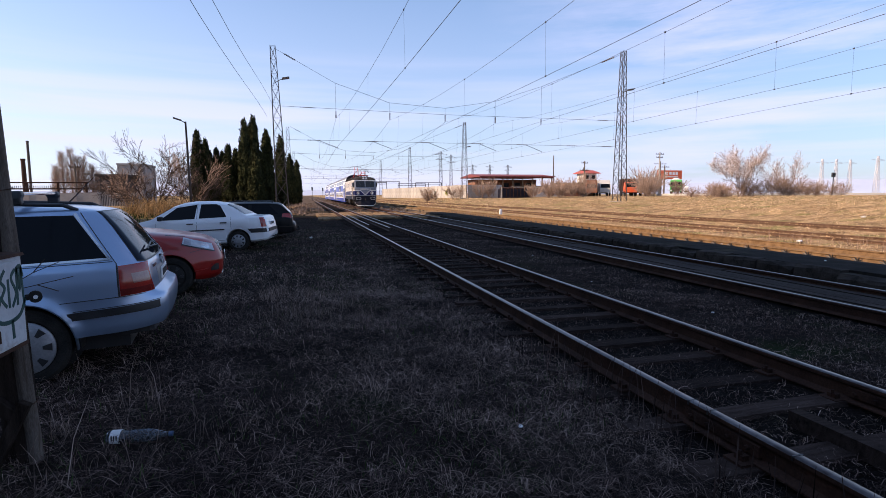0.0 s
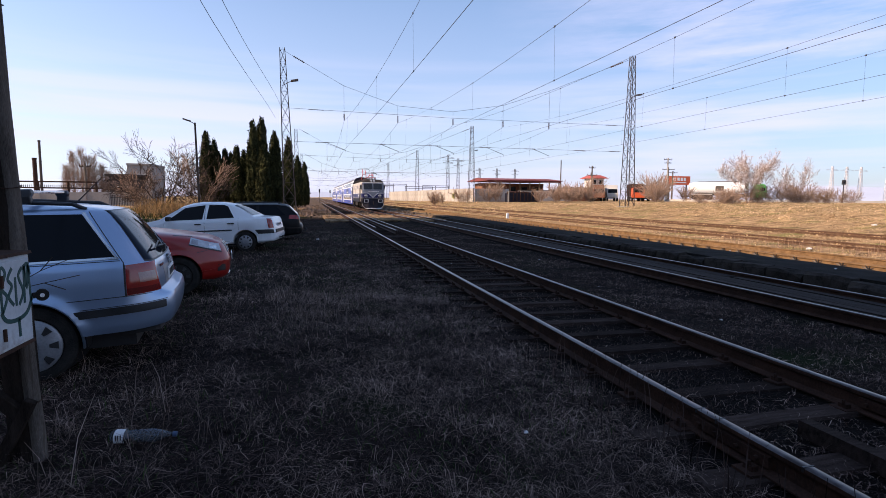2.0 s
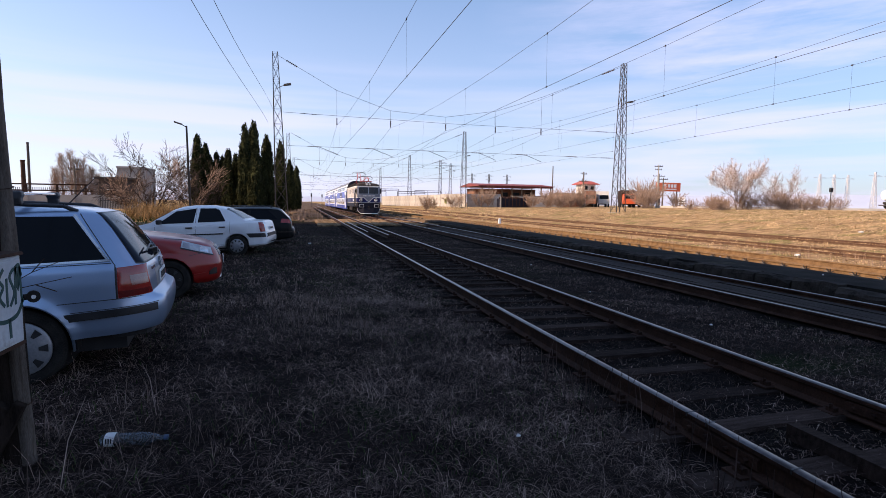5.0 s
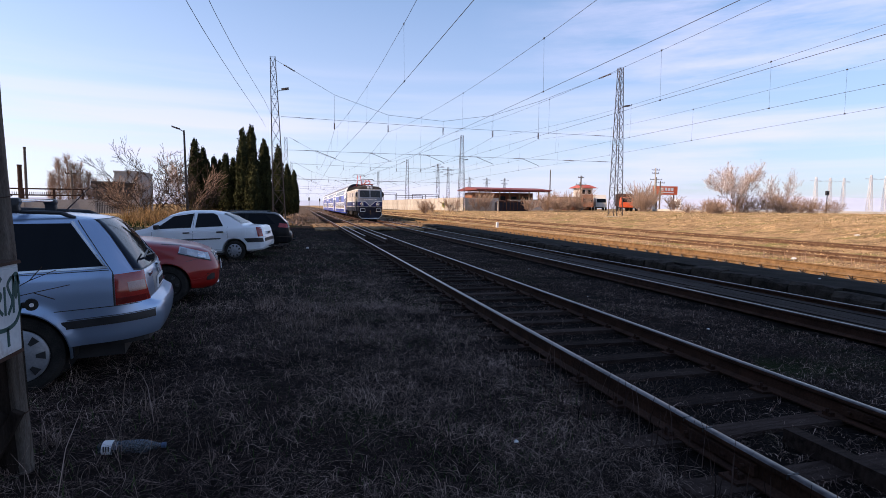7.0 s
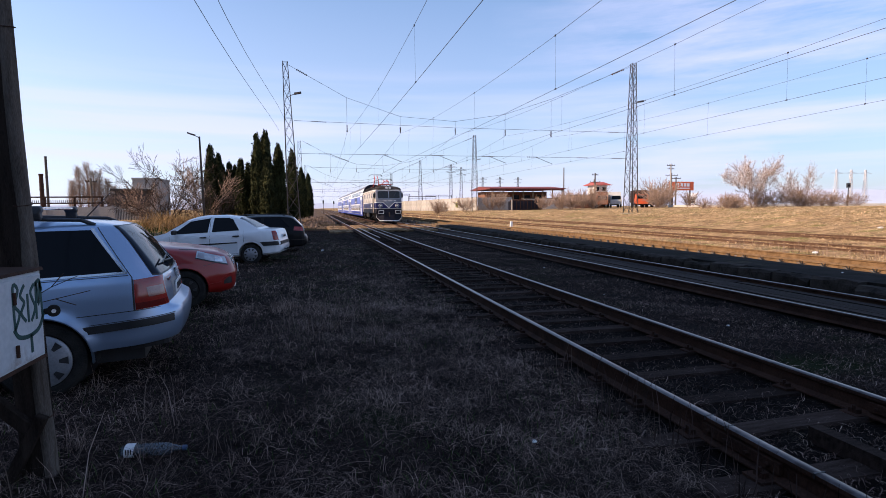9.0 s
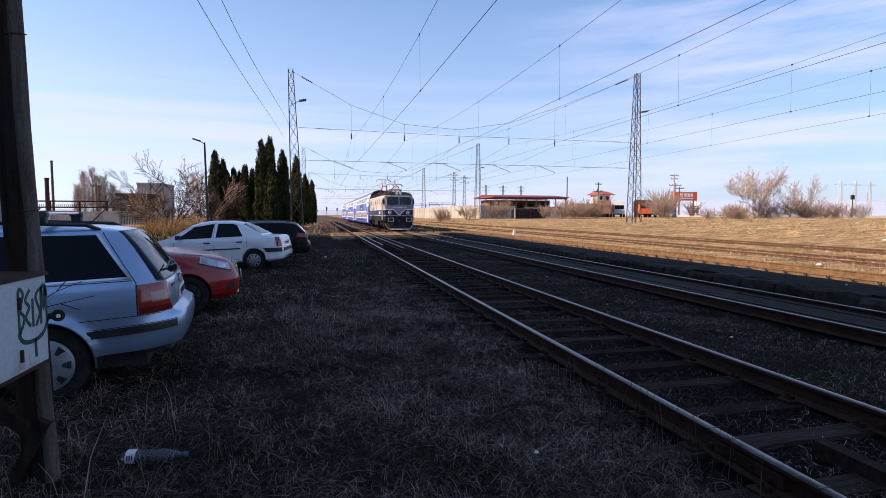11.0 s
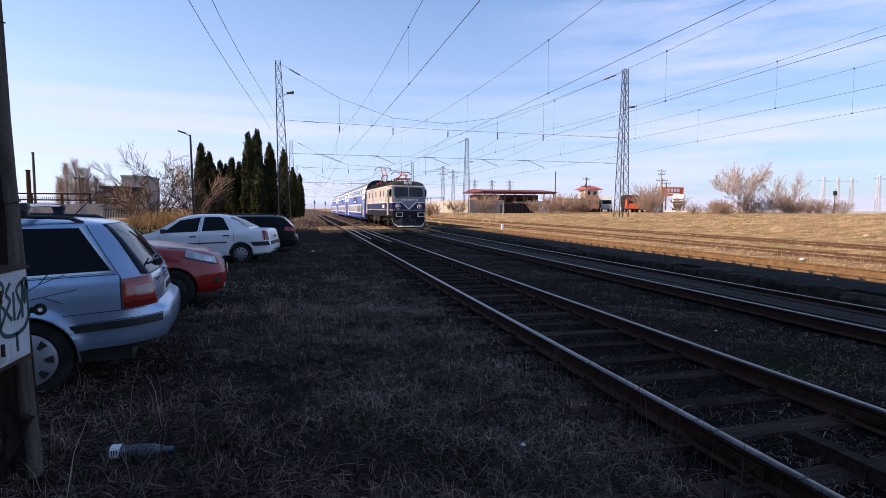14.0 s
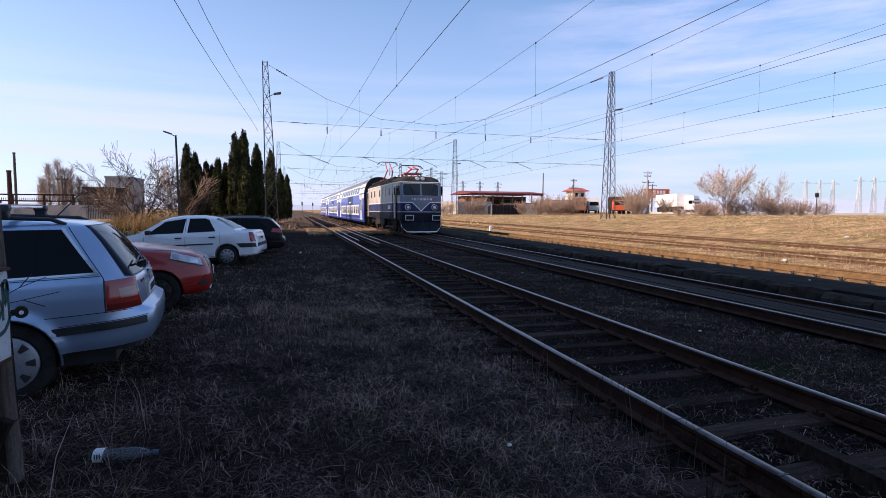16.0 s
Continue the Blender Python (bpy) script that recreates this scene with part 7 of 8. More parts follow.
shed("low_building", (-27.0, 84, -0.3), (-24.7, 90, 3.2), "whitewall", "darkwall", "small whitewashed building behind the wall", (), 0.2)


def picket_fence():
    root = thing("picket_fence", pose(0, 0, 0), "dark metal picket fence", "fence")
    me = Build().box((0, 0, 0), (0.06, 0.04, 1.9)).mesh("picket", M["black"])
    for i in range(34):
        o = new("picket", me)
        o.parent = root
        o.matrix_local = pose(-21.6 + i * 0.16, 66, 0.75 + 0.04 * math.sin(i * 2.3))
    for z in (0.3, 1.4):
        part("rail", Build().span((-21.7, 66.03, z), (-16.2, 66.07, z + 0.06)), M["black"], root)


picket_fence()


def lamp_post(x, y, h):
    root = thing("street_lamp", pose(x, y, lift(x, y)) @ pose(0, 0, 0, 0, -1.0, 0), "concrete street lamp post with one short arm", "street lamp")
    part("post", Build().loft([[(-w, -w, z), (w, -w, z), (w, w, z), (-w, w, z)] for w, z in ((0.09, -0.1), (0.055, h))]), M["darkwall"], root)
    arm = part("arm", Build().rod((0, 0, h - 0.1), (-0.40, 0, h + 0.12), 0.03, n=6), M["galv"], root)
    part("lamp_head", Build().loft([[(-0.28, -0.08, h + 0.03), (-0.28, 0.08, h + 0.03), (-0.28, 0.06, h + 0.15), (-0.28, -0.06, h + 0.15)], [(-0.85, -0.10, h + 0.22), (-0.85, 0.10, h + 0.22), (-0.85, 0.06, h + 0.34), (-0.85, -0.06, h + 0.34)]]), M["galv"], arm)
    for z in np.arange(1.2, h - 0.4, 0.55):
        part("slot", Build().span((-0.03, -0.105, z), (0.03, -0.05, z + 0.3)), M["black"], root)


lamp_post(-8.55, 45, 7.2)


def wooden_pole(x, y, h, arms, label, lean=0.0, mat="wood"):
    root = thing("power_pole", pose(x, y, lift(x, y)) @ pose(0, 0, 0, 0, lean, 0), label, "power pole", "power poles")
    part("pole", Build().rod((0, 0, -0.2), (0, 0, h), 0.19, 0.13, 8), M[mat], root)
    for z, w in arms:
        part("cross_arm", Build().box((0, 0, z), (w, 0.12, 0.12)), M["wood"], root)
        for s in (-1, -0.45, 0.45, 1):
            part("pin_insulator", Build().rod((s * w * 0.46, 0, z + 0.05), (s * w * 0.46, 0, z + 0.28), 0.06, 0.03, 8), M["insulator"], root)


wooden_pole(-32.7, 90, 5.9, [(5.4, 1.6)], "dark wooden pole with one cross arm")
wooden_pole(56.6, 100, 7.3, [(6.9, 1.4), (5.4, 2.2)], "dark wooden power pole with two cross arms")
wooden_pole(74.6, 100, 9.3, [(8.9, 2.0), (8.2, 1.6)], "pale power pole with cross arms", 0.0, "concrete")
wooden_pole(80.5, 106, 6.9, [(6.5, 2.4)], "dark wooden power pole with one cross arm")
wooden_pole(83.8, 112, 8.2, [(7.6, 3.4)], "power pole with a wide cross arm")
wooden_pole(64.4, 130, 10.6, [], "plain thin pole behind the sheds")

# ---------------------------------------------------------------- right background
yard_wall("boundary_wall", (33.4, 108.0), (27.2, 190), 0.7, 3.75, "long sunlit concrete boundary wall with faded paint marks", 30)
wall_b = yard_wall("boundary_wall", (33.7, 107.7), (41.6, 108.6), 0.8, 3.7, "stained grey concrete wall along the yard", 3, "concrete")


def paint_mark(x, y, z, w, h, tone, seed):
    r = random.Random(seed)
    b = Build()
    for i in range(5):
        yy, zz = y + r.uniform(-w, w) * 0.4, z + r.uniform(-h, h) * 0.3
        b.box((x, yy, zz), (0.012, w * r.uniform(0.15, 0.4), h * r.uniform(0.3, 0.8)), Matrix.Rotation(r.uniform(-0.4, 0.4), 3, "X"))
    return part("wall_paint", b, plain("faded_wall_paint", tone, 0.9), None, "faded painted scrawl on the concrete wall")


tagged(paint_mark(32.42 - 0.13, 121.0, 2.1, 4.6, 1.1, (0.40, 0.38, 0.12), 4), category="graffiti")
tagged(paint_mark(31.80 - 0.13, 129.0, 2.1, 4.0, 1.0, (0.20, 0.32, 0.26), 5), category="graffiti")


def warehouse():
    root = thing("warehouse", pose(0, 0, 0), "long open warehouse with a faded red sheet roof", "building")
    part("wall", Build().span((38.6, 118, 0.8), (54.0, 124, 5.2)), M["brick"], root, "brick back wall")
    part("roof", Build().loft([[(x, 110, 5.55), (x, 110, 5.72), (x, 117.5, 6.35), (x, 125, 5.72), (x, 125, 5.55)] for x in (37.0, 55.0)]), M["oldroof"], root)
    part("eaves_beam", Build().span((37.3, 110.4, 5.25), (54.8, 110.6, 5.53)), M["oldroof"], root)
    for i in range(8):
        x = 37.8 + i * 2.35
        part("pillar", Build().span((x, 110.45, 0.8), (x + 0.22, 110.67, 5.25)), M["plank"], root, "pale timber pillar")
    for i in range(5):
        x = 39.6 + i * 2.9
        w = part("window", Build().span((x, 117.9, 2.9), (x + 1.5, 117.98, 4.4)), M["darkwall"], root)
        part("pane", Build().span((x + 0.1, 117.86, 3.0), (x + 1.4, 117.9, 4.3)), M["glass_dark"], w)
    part("lean_to", Build().span((44.5, 108.6, 0.8), (57.0, 110.2, 3.4)), M["concrete"], root, "low concrete annex")
    part("annex_roof", Build().span((44.3, 108.4, 3.4), (57.2, 110.3, 3.55)), M["darkwall"], root)
    return root


warehouse()


def ragged_yard_shed():
    """A dark low shed with a ragged rusty top, standing at the yard wall."""
    root = thing("wagon_body", pose(38.4, 100, 0.75), "dark rusty low shed with a ragged top", "wagon")
    r = random.Random(21)
    part("side", Build().span((0, 0, 0.25), (6.4, 2.4, 2.0)), M["loco_dark"], root, "dark rusty side")
    for i in range(9):
        part("stanchion", Build().span((0.05 + i * 0.78, -0.08, 0.2), (0.17 + i * 0.78, 0.0, 2.05)), M["rust"], root)
    for i in range(16):
        x = 0.2 + i * 0.38
        b = Build().box((x, 0.6 + r.random(), 2.0 + r.uniform(-0.05, 0.12)), (0.5, 1.0, r.uniform(0.2, 0.55)), Euler((r.uniform(-0.3, 0.3), r.uniform(-0.4, 0.4), r.uniform(0, 3))).to_matrix())
        part("scrap", b, M["rust"], root)
    part("end_post", Build().span((-0.25, -0.1, 0), (-0.02, 0.12, 2.35)), M["concrete"], root, "pale concrete end post")


ragged_yard_shed()


def signal_hut():
    root = thing("watch_tower", pose(0, 0, 0), "small white watch tower with an overhanging red roof", "building")
    part("base", Build().span((62.6, 110.8, 0.8), (65.4, 113.4, 4.4)), M["brick"], root, "brick base")
    part("room", Build().span((62.4, 110.5, 4.4), (65.6, 113.6, 6.4)), M["whitewall"], root, "whitewashed upper room")
    for x in (63.2, 64.8):
        w = part("window", Build().span((x - 0.5, 110.42, 5.0), (x + 0.5, 110.52, 6.1)), M["whitewall"], root)
        part("pane", Build().span((x - 0.42, 110.40, 5.08), (x + 0.42, 110.46, 6.02)), M["glass_dark"], w)
    part("roof", Build().loft([[(61.7, 109.6, 6.4), (66.3, 109.6, 6.4), (66.3, 114.6, 6.4), (61.7, 114.6, 6.4)], [(61.8, 109.7, 6.55), (66.2, 109.7, 6.55), (66.2, 114.5, 6.55), (61.8, 114.5, 6.55)], [(62.9, 111.2, 7.2), (65.1, 111.2, 7.2), (65.1, 113.0, 7.2), (62.9, 113.0, 7.2)]]), M["redroof"], root, "red hipped roof")
    part("stove_pipe", Build().rod((62.6, 111, 6.7), (62.6, 111, 7.8), 0.12, n=8), M["darkwall"], root)


signal_hut()
shed("brick_shed", (56.5, 108.5, 0.8), (62.3, 113, 4.0), "brick", "darkwall", "low red brick shed beside the tower", (), 0.15)


def parked_trailer(x, y, label, box, cab):
    root = thing("parked_truck", pose(x, y, lift(x, y)) @ pose(0, 0, 0, 0, 0, -25), label, "truck", "vehicles parked in the yard")
    part("box_body", Build().span((-1.25, 0, 1.0), (1.25, 5.5, 3.5)), box, root, bevel=0.05)
    part("cab", Build().loft([[(-1.2, -2.0, 0.7), (1.2, -2.0, 0.7), (1.2, -0.1, 0.7), (-1.2, -0.1, 0.7)], [(-1.2, -2.0, 1.7), (1.2, -2.0, 1.7), (1.2, -0.1, 1.7), (-1.2, -0.1, 1.7)], [(-1.1, -1.6, 2.7), (1.1, -1.6, 2.7), (1.1, -0.1, 2.7), (-1.1, -0.1, 2.7)]]), cab, root, bevel=0.08)
    part("windscreen", Build().loft([[(-1.0, -2.0, 1.75), (1.0, -2.0, 1.75), (1.0, -1.95, 1.75), (-1.0, -1.95, 1.75)], [(-0.95, -1.66, 2.6), (0.95, -1.66, 2.6), (0.95, -1.6, 2.6), (-0.95, -1.6, 2.6)]]), M["glass_dark"], root)
    part("chassis", Build().span((-0.5, -1.8, 0.5), (0.5, 5.4, 0.95)), M["bogie"], root)
    for yy in (-1.2, 3.2, 4.4):
        for s in (-1, 1):
            part("wheel", Build().disc((s * 1.05, yy, 0.5), (1, 0, 0), 0.5, 0.3, 16), M["rubber"], root)
    return root


M["orange"] = surface("orange_paint", (0.55, 0.08, 0.02), (0.70, 0.13, 0.04), 0.5, 2, 30, 0.1)
M["steelblue"] = surface("blue_tarp", (0.03, 0.06, 0.12), (0.06, 0.10, 0.18), 0.6, 2, 30, 0.1)
M["lime"] = surface("green_cab_paint", (0.05, 0.32, 0.04), (0.09, 0.42, 0.07), 0.4, 2, 30, 0.05, coat=0.4)
parked_trailer(65.0, 106, "white box truck parked in the yard", M["whitewall"], M["whitewall"])
parked_trailer(64.0, 95, "orange truck parked beside the lattice mast", M["rust"], M["orange"])
parked_trailer(69.0, 99, "truck with a dark blue load parked in the yard", M["steelblue"], M["rust"])
parked_trailer(60.5, 104, "brown truck parked among bushes", M["brick"], M["brick"])


def billboard():
    root = thing("billboard", pose(0, 0, 0), "orange roadside billboard with blurred white letters", "billboard")
    part("panel", Build().span((89.2, 120, 5.55), (96.5, 120.25, 7.8)), M["orange"], root)
    bars = [(91.2, 0.35), (91.75, 0.35), (92.6, 0.7), (93.6, 0.65), (94.5, 0.7)]
    for x, w in bars:
        part("white_mark", Build().span((x, 119.97, 6.55), (x + w, 120.0, 7.4)), M["white"], root)
    part("small_mark", Build().span((91.3, 119.97, 6.0), (95.3, 120.0, 6.25)), M["white"], root)
    for x in (90.2, 95.4):
        part("post", Build().span((x, 120.05, 0.9), (x + 0.25, 120.3, 5.6)), M["galv"], root)


billboard()


def pylon(x, y, h, mat, label, wide, foot=0.11, thick=0.8):
    root = thing("power_pylon", pose(x, y, lift(x, y)), label, "pylon", "power pylons")
    legs, braces = lattice(h, h * foot, h * 0.035, h / 9, h * 0.009 * thick, h * 0.005 * thick)
    for l in legs:
        part("leg", l, mat, root)
    part("bracing", braces, mat, root)
    for z in (0.82, 0.93) if wide else (0.9,):
        w = h * ((0.12 if z < 0.9 else 0.15) if wide else 0.24)
        part("cross_arm", Build().rod((-w, 0, h * z), (0, 0, h * (z + 0.03)), h * 0.004, n=4).rod((0, 0, h * (z + 0.03)), (w, 0, h * z), h * 0.004, n=4).rod((-w, 0, h * z), (w, 0, h * (z - 0.015)), h * 0.004, n=4), mat, root)


M["pylon_white"] = plain("pale_pylon_steel", (0.62, 0.63, 0.66), 0.7)
for x in (358, 371, 384):
    pylon(x, 300, 24.6, M["pylon_white"], "pale lattice power pylon far across the fields", False)
for x in (410, 425, 440):
    pylon(x, 300, 27.5, M["pylon_white"], "pale lattice power pylon far across the fields", False)
pylon(66.8, 260, 22, M["galv"], "grey lattice power pylon behind the sheds", True, 0.085, 0.3)
pylon(77.7, 280, 22, M["galv"], "grey lattice power pylon behind the sheds", True, 0.085, 0.3)
for x in (135, 150, 166):
    pylon(x, 420, 25, M["galv"], "distant grey lattice power pylon", True, 0.09, 0.45)


def gantry(x, y, w, h):
    root = thing("switchyard_gantry", pose(x, y, 0.5), "grey steel switchyard gantry", "gantry", "switchyard gantries")
    for s in (-1, 0, 1):
        part("post", Build().rod((s * w / 2, 0, 0), (s * w / 2, 0, h), 0.14, n=4), M["galv"], root)
    part("beam", Build().rod((-w / 2, 0, h), (w / 2, 0, h), 0.14, n=4).rod((-w / 2, 0, h - 0.7), (w / 2, 0, h - 0.7), 0.1, n=4), M["galv"], root)


for i, (x, y) in enumerate([(20, 205), (27, 215), (34, 225), (41, 205), (50, 215), (24, 240)]):
    gantry(x, y, 11, 5.5 + (i % 3) * 0.7)


def hills():
    """A far low ridge on the right-hand horizon."""
    r = random.Random(4)
    b, rows = Build(), []
    for i in range(60):
        a = radians(-28 + i * 1.9)
        d = 3300
        h = 26 + 42 * smooth01((i - 26) / 9) + 14 * noise.noise(Vector((i * 0.21, 0.3, 2))) + 5 * noise.noise(Vector((i * 0.9, 0.3, 5)))
        x, y = math.sin(a) * d, math.cos(a) * d
        rows.append([(x * 0.93, y * 0.93, -5), (x, y, h), (x * 1.1, y * 1.1, -5)])
    b.loft(rows, closed=False)
    # Distance haze is put into the ridge's pale blue base colour.
    return part("far_hills", b, surface("haze_tinted_hills", (0.40, 0.45, 0.56), (0.46, 0.51, 0.62), 1.0, 0.002, 0.01, 0), None, "low hills on the horizon, coloured haze blue", kind="structure")


hills()


# ---------------------------------------------------------------- small things near the camera
M["boxpaint"] = surface("chipped_white_paint", (0.40, 0.43, 0.46), (0.55, 0.57, 0.59), 0.5, 3.0, 40, 0.15, stain=(0.16, 0.085, 0.05), stain_at=0.60, distance=0.003)
M["darkwood"] = surface("dark_post_wood", (0.012, 0.009, 0.008), (0.05, 0.038, 0.031), 0.9, 3, 60, 0.9, stretch=(8, 8, 0.7), stain=(0.02, 0.015, 0.012))
M["spray"] = plain("dark_green_spray", (0.008, 0.055, 0.050), 0.6)


def cabinet_on_post():
    root = thing("wooden_post", pose(-1.60, 3.42, 0.05) @ pose(0, 0, 0, 0, -1.6, 0), "weathered square wooden post with a brace", "post")
    r = random.Random(2)
    rings = []
    for i in range(16):
        z = -0.2 + i * 0.42
        k = 0.067 - 0.001 * i
        rings.append([(a * k + r.uniform(-0.004, 0.004), b * k + r.uniform(-0.004, 0.004), z) for a, b in ((-1, -0.9), (-0.9, -1), (0.9, -1), (1, -0.9), (1, 0.9), (0.9, 1), (-0.9, 1), (-1, 0.9))])
    part("post", Build().loft(rings), M["darkwood"], root, "dark timber")
    rings = []
    for i in range(26):
        z = -0.2 + i * 0.25
        k = 0.040 - 0.0003 * i
        dx, dy = 0.004 * math.sin(i * 1.3), 0.004 * math.cos(i * 0.9)
        rings.append([(0.064 + dx + k * math.cos(a) * r.uniform(0.93, 1.07), -0.035 + dy + k * math.sin(a) * r.uniform(0.93, 1.07), z) for a in [j * math.pi / 7 for j in range(14)]])
    part("pole", Build().loft(rings), M["wood"], root, "grey weathered round pole", smooth=True)
    for z in (0.45, 1.65, 2.6):
        part("wire_tie", Build().tube([(0.064 + 0.046 * math.cos(a), -0.035 + 0.046 * math.sin(a), z + 0.01 * math.sin(a)) for a in [j * math.pi / 6 for j in range(13)]], 0.003, 4), M["rust"], root, "rusty wire tie")
    part("brace", Build().box((-0.16, -0.10, 0.60), (0.07, 0.05, 0.62), Euler((0, radians(-42), 0)).to_matrix()), M["darkwood"], root, bevel=0.006)
    part("brace", Build().box((-0.10, -0.11, 0.12), (0.06, 0.05, 0.80), Euler((0, radians(28), 0)).to_matrix()), M["darkwood"], root, bevel=0.006)
    box = thing("junction_box", pose(-1.46, 3.25, 0.88), "chipped white metal junction box with green spray-paint scrawl", "junction box")
    part("housing", Build().span((-0.24, -0.72, 0), (0, 0, 0.47)), M["boxpaint"], box, bevel=0.012)
    part("lid", Build().loft([[(-0.25, -0.73, 0.47), (0.010, -0.73, 0.47), (0.010, 0.010, 0.47), (-0.25, 0.010, 0.47)], [(-0.245, -0.725, 0.492), (0.006, -0.725, 0.486), (0.006, 0.006, 0.486), (-0.245, 0.006, 0.492)]]), M["rust"], box)
    part("door", Build().span((0.001, -0.66, 0.03), (0.010, -0.03, 0.45)), M["boxpaint"], box, bevel=0.003)
    for z in (0.10, 0.36):
        part("hinge", Build().rod((0.016, -0.30, z - 0.03), (0.016, -0.30, z + 0.03), 0.009, n=8), M["rust"], box)
    part("rusty_edge", Build().span((-0.002, -0.70, -0.004), (0.006, -0.002, 0.014)), M["rust"], box)
    latch = part("latch", Build().rod((0.0, 0.01, 0.24), (0.034, 0.035, 0.24), 0.016, n=10).rod((0.030, 0.045, 0.24), (0.044, 0.014, 0.24), 0.031, n=16), M["rubber"], box, "round black latch knob")
    part("knob_dot", Build().rod((0.044, 0.014, 0.24), (0.0455, 0.0107, 0.24), 0.011, n=10), M["white"], latch)
    # the sprayed letters on the side that faces the track
    def stroke(pts, w=0.018):
        b, line = Build(), []
        for i in range(len(pts) - 1):
            p = [Vector(pts[max(0, min(len(pts) - 1, i + k))]) for k in (-1, 0, 1, 2)]
            for j in range(5):
                u = j / 5
                line.append(0.5 * (2 * p[1] + (p[2] - p[0]) * u + (2 * p[0] - 5 * p[1] + 4 * p[2] - p[3]) * u * u + (3 * p[1] - p[0] - 3 * p[2] + p[3]) * u**3))
        line.append(Vector(pts[-1]))
        rings = []
        for i, p in enumerate(line):
            d = line[min(i + 1, len(line) - 1)] - line[max(i - 1, 0)]
            n = Vector((-d.y, d.x)).normalized() * w / 2
            rings.append([(x, p.x + k * n.x, p.y + k * n.y) for x, k in ((0.0105, -1), (0.0105, 1), (0.0122, 1), (0.0122, -1))])
        b.loft(rings)
        part("spray_stroke", b, M["spray"], box)
    y0, s = -0.30, 0.052
    letters = {
        "B": [(0, 0), (0, 2.6), (0.9, 2.4), (0.2, 1.5), (1.0, 0.9), (0, 0)],
        "E": [(1.0, 2.6), (0.1, 2.0), (0.8, 1.5), (0.1, 0.9), (1.0, 0.3)],
        "I": [(0.3, 2.0), (0.3, 0.2)],
        "S": [(1.0, 2.5), (0.2, 2.0), (1.0, 1.0), (0.1, 0.2)],
        "M": [(0, 0.2), (0.2, 2.6), (0.6, 1.1), (1.0, 2.6), (1.3, 0.2)],
    }
    y = y0
    for c in "BEISM":
        stroke([(y + a * s * 0.9, 0.205 + b * s * 1.55) for a, b in letters[c]])
        y += (0.035 if c == "I" else 0.057)
    stroke([(-0.31, 0.21), (-0.27, 0.165), (-0.18, 0.15), (-0.08, 0.17), (-0.02, 0.24)], 0.022)
    stroke([(-0.16, 0.155), (-0.155, 0.06)], 0.022)
    stroke([(-0.10, 0.40), (-0.05, 0.42), (-0.03, 0.36)], 0.02)
    return root


cabinet_on_post()


def weed_by_post():
    """A dead branching weed that leans out from behind the box."""
    root = thing("dry_weed", pose(-1.73, 3.56, lift(-1.73, 3.56)), "thin dead branching weed beside the wooden post", "weed")
    part("stem", Build().tube([(0, 0, -0.03), (0.02, -0.02, 0.5), (0.05, -0.03, 1.0)], 0.006, 5), M["bark"], root)
    for pts in ([(0.05, -0.03, 1.0), (0.20, -0.04, 1.09), (0.34, -0.05, 1.15)], [(0.20, -0.04, 1.09), (0.27, -0.05, 1.17)],
                [(0.05, -0.03, 0.98), (0.22, -0.05, 1.02), (0.40, -0.04, 1.06)], [(0.22, -0.05, 1.02), (0.33, -0.06, 0.98)]):
        part("twig", Build().tube([Vector(p) for p in pts], 0.003, 4), M["bark"], root)


weed_by_post()


def bottle():
    clear = bpy.data.materials.new("clear_plastic")
    clear.use_nodes = True
    b = clear.node_tree.nodes["Principled BSDF"]
    b.inputs["Base Color"].default_value = (0.42, 0.46, 0.50, 1)
    b.inputs["Roughness"].default_value, b.inputs["IOR"].default_value = 0.18, 1.2
    b.inputs["Transmission Weight"].default_value = 0.85
    root = thing("plastic_bottle", pose(-1.23, 3.57, 0.165, 0, 0, -6), "empty crumpled clear plastic bottle lying in the grass", "bottle")
    r = random.Random(6)
    rings = []
    for x, w in [(0, 0.034), (0.012, 0.045), (0.09, 0.047), (0.10, 0.042), (0.16, 0.046), (0.17, 0.041), (0.21, 0.046), (0.26, 0.044), (0.31, 0.028), (0.34, 0.016), (0.365, 0.015)]:
        rings.append([(x, w * math.cos(a) * (1 + r.uniform(-0.06, 0.06)), w * math.sin(a) * (0.86 + r.uniform(-0.06, 0.06))) for a in [k * math.pi / 8 for k in range(16)]])
    part("shell", Build().loft(rings), clear, root, smooth=True)
    part("label", Build().loft([[(x, 0.0485 * math.cos(a), 0.0485 * 0.90 * math.sin(a)) for a in [k * math.pi / 8 for k in range(16)]] for x in (0.03, 0.088)], caps=False), M["white"], root, "white paper label")
    for k in range(3):
        part("label_mark", Build().box((0.045 + k * 0.014, -0.047, 0.012), (0.006, 0.006, 0.03)), M["black"], root)
    part("cap", Build().rod((0.362, 0, 0), (0.385, 0, 0), 0.017, n=12), M["steelblue"], root)


bottle()


def litter(x, y, z, size, seed, label="crumpled scrap of white litter"):
    r = random.Random(seed)
    rings = []
    for i in range(4):
        w = size * (0.35, 0.55, 0.5, 0.2)[i]
        rings.append([(w * math.cos(a) * r.uniform(0.6, 1.3), (i - 1.5) * size * 0.35 + r.uniform(-0.1, 0.1) * size, max(0, w * 0.6 * math.sin(a) * r.uniform(0.5, 1.2) + 0.3 * size)) for a in [k * math.pi / 4 for k in range(8)]])
    ob = part("litter", Build().loft(rings), M["white"], None, label)
    ob.matrix_world = pose(x, y, z, 0, 0, r.uniform(0, 180))
    tagged(ob, category="litter", group="scraps of litter")


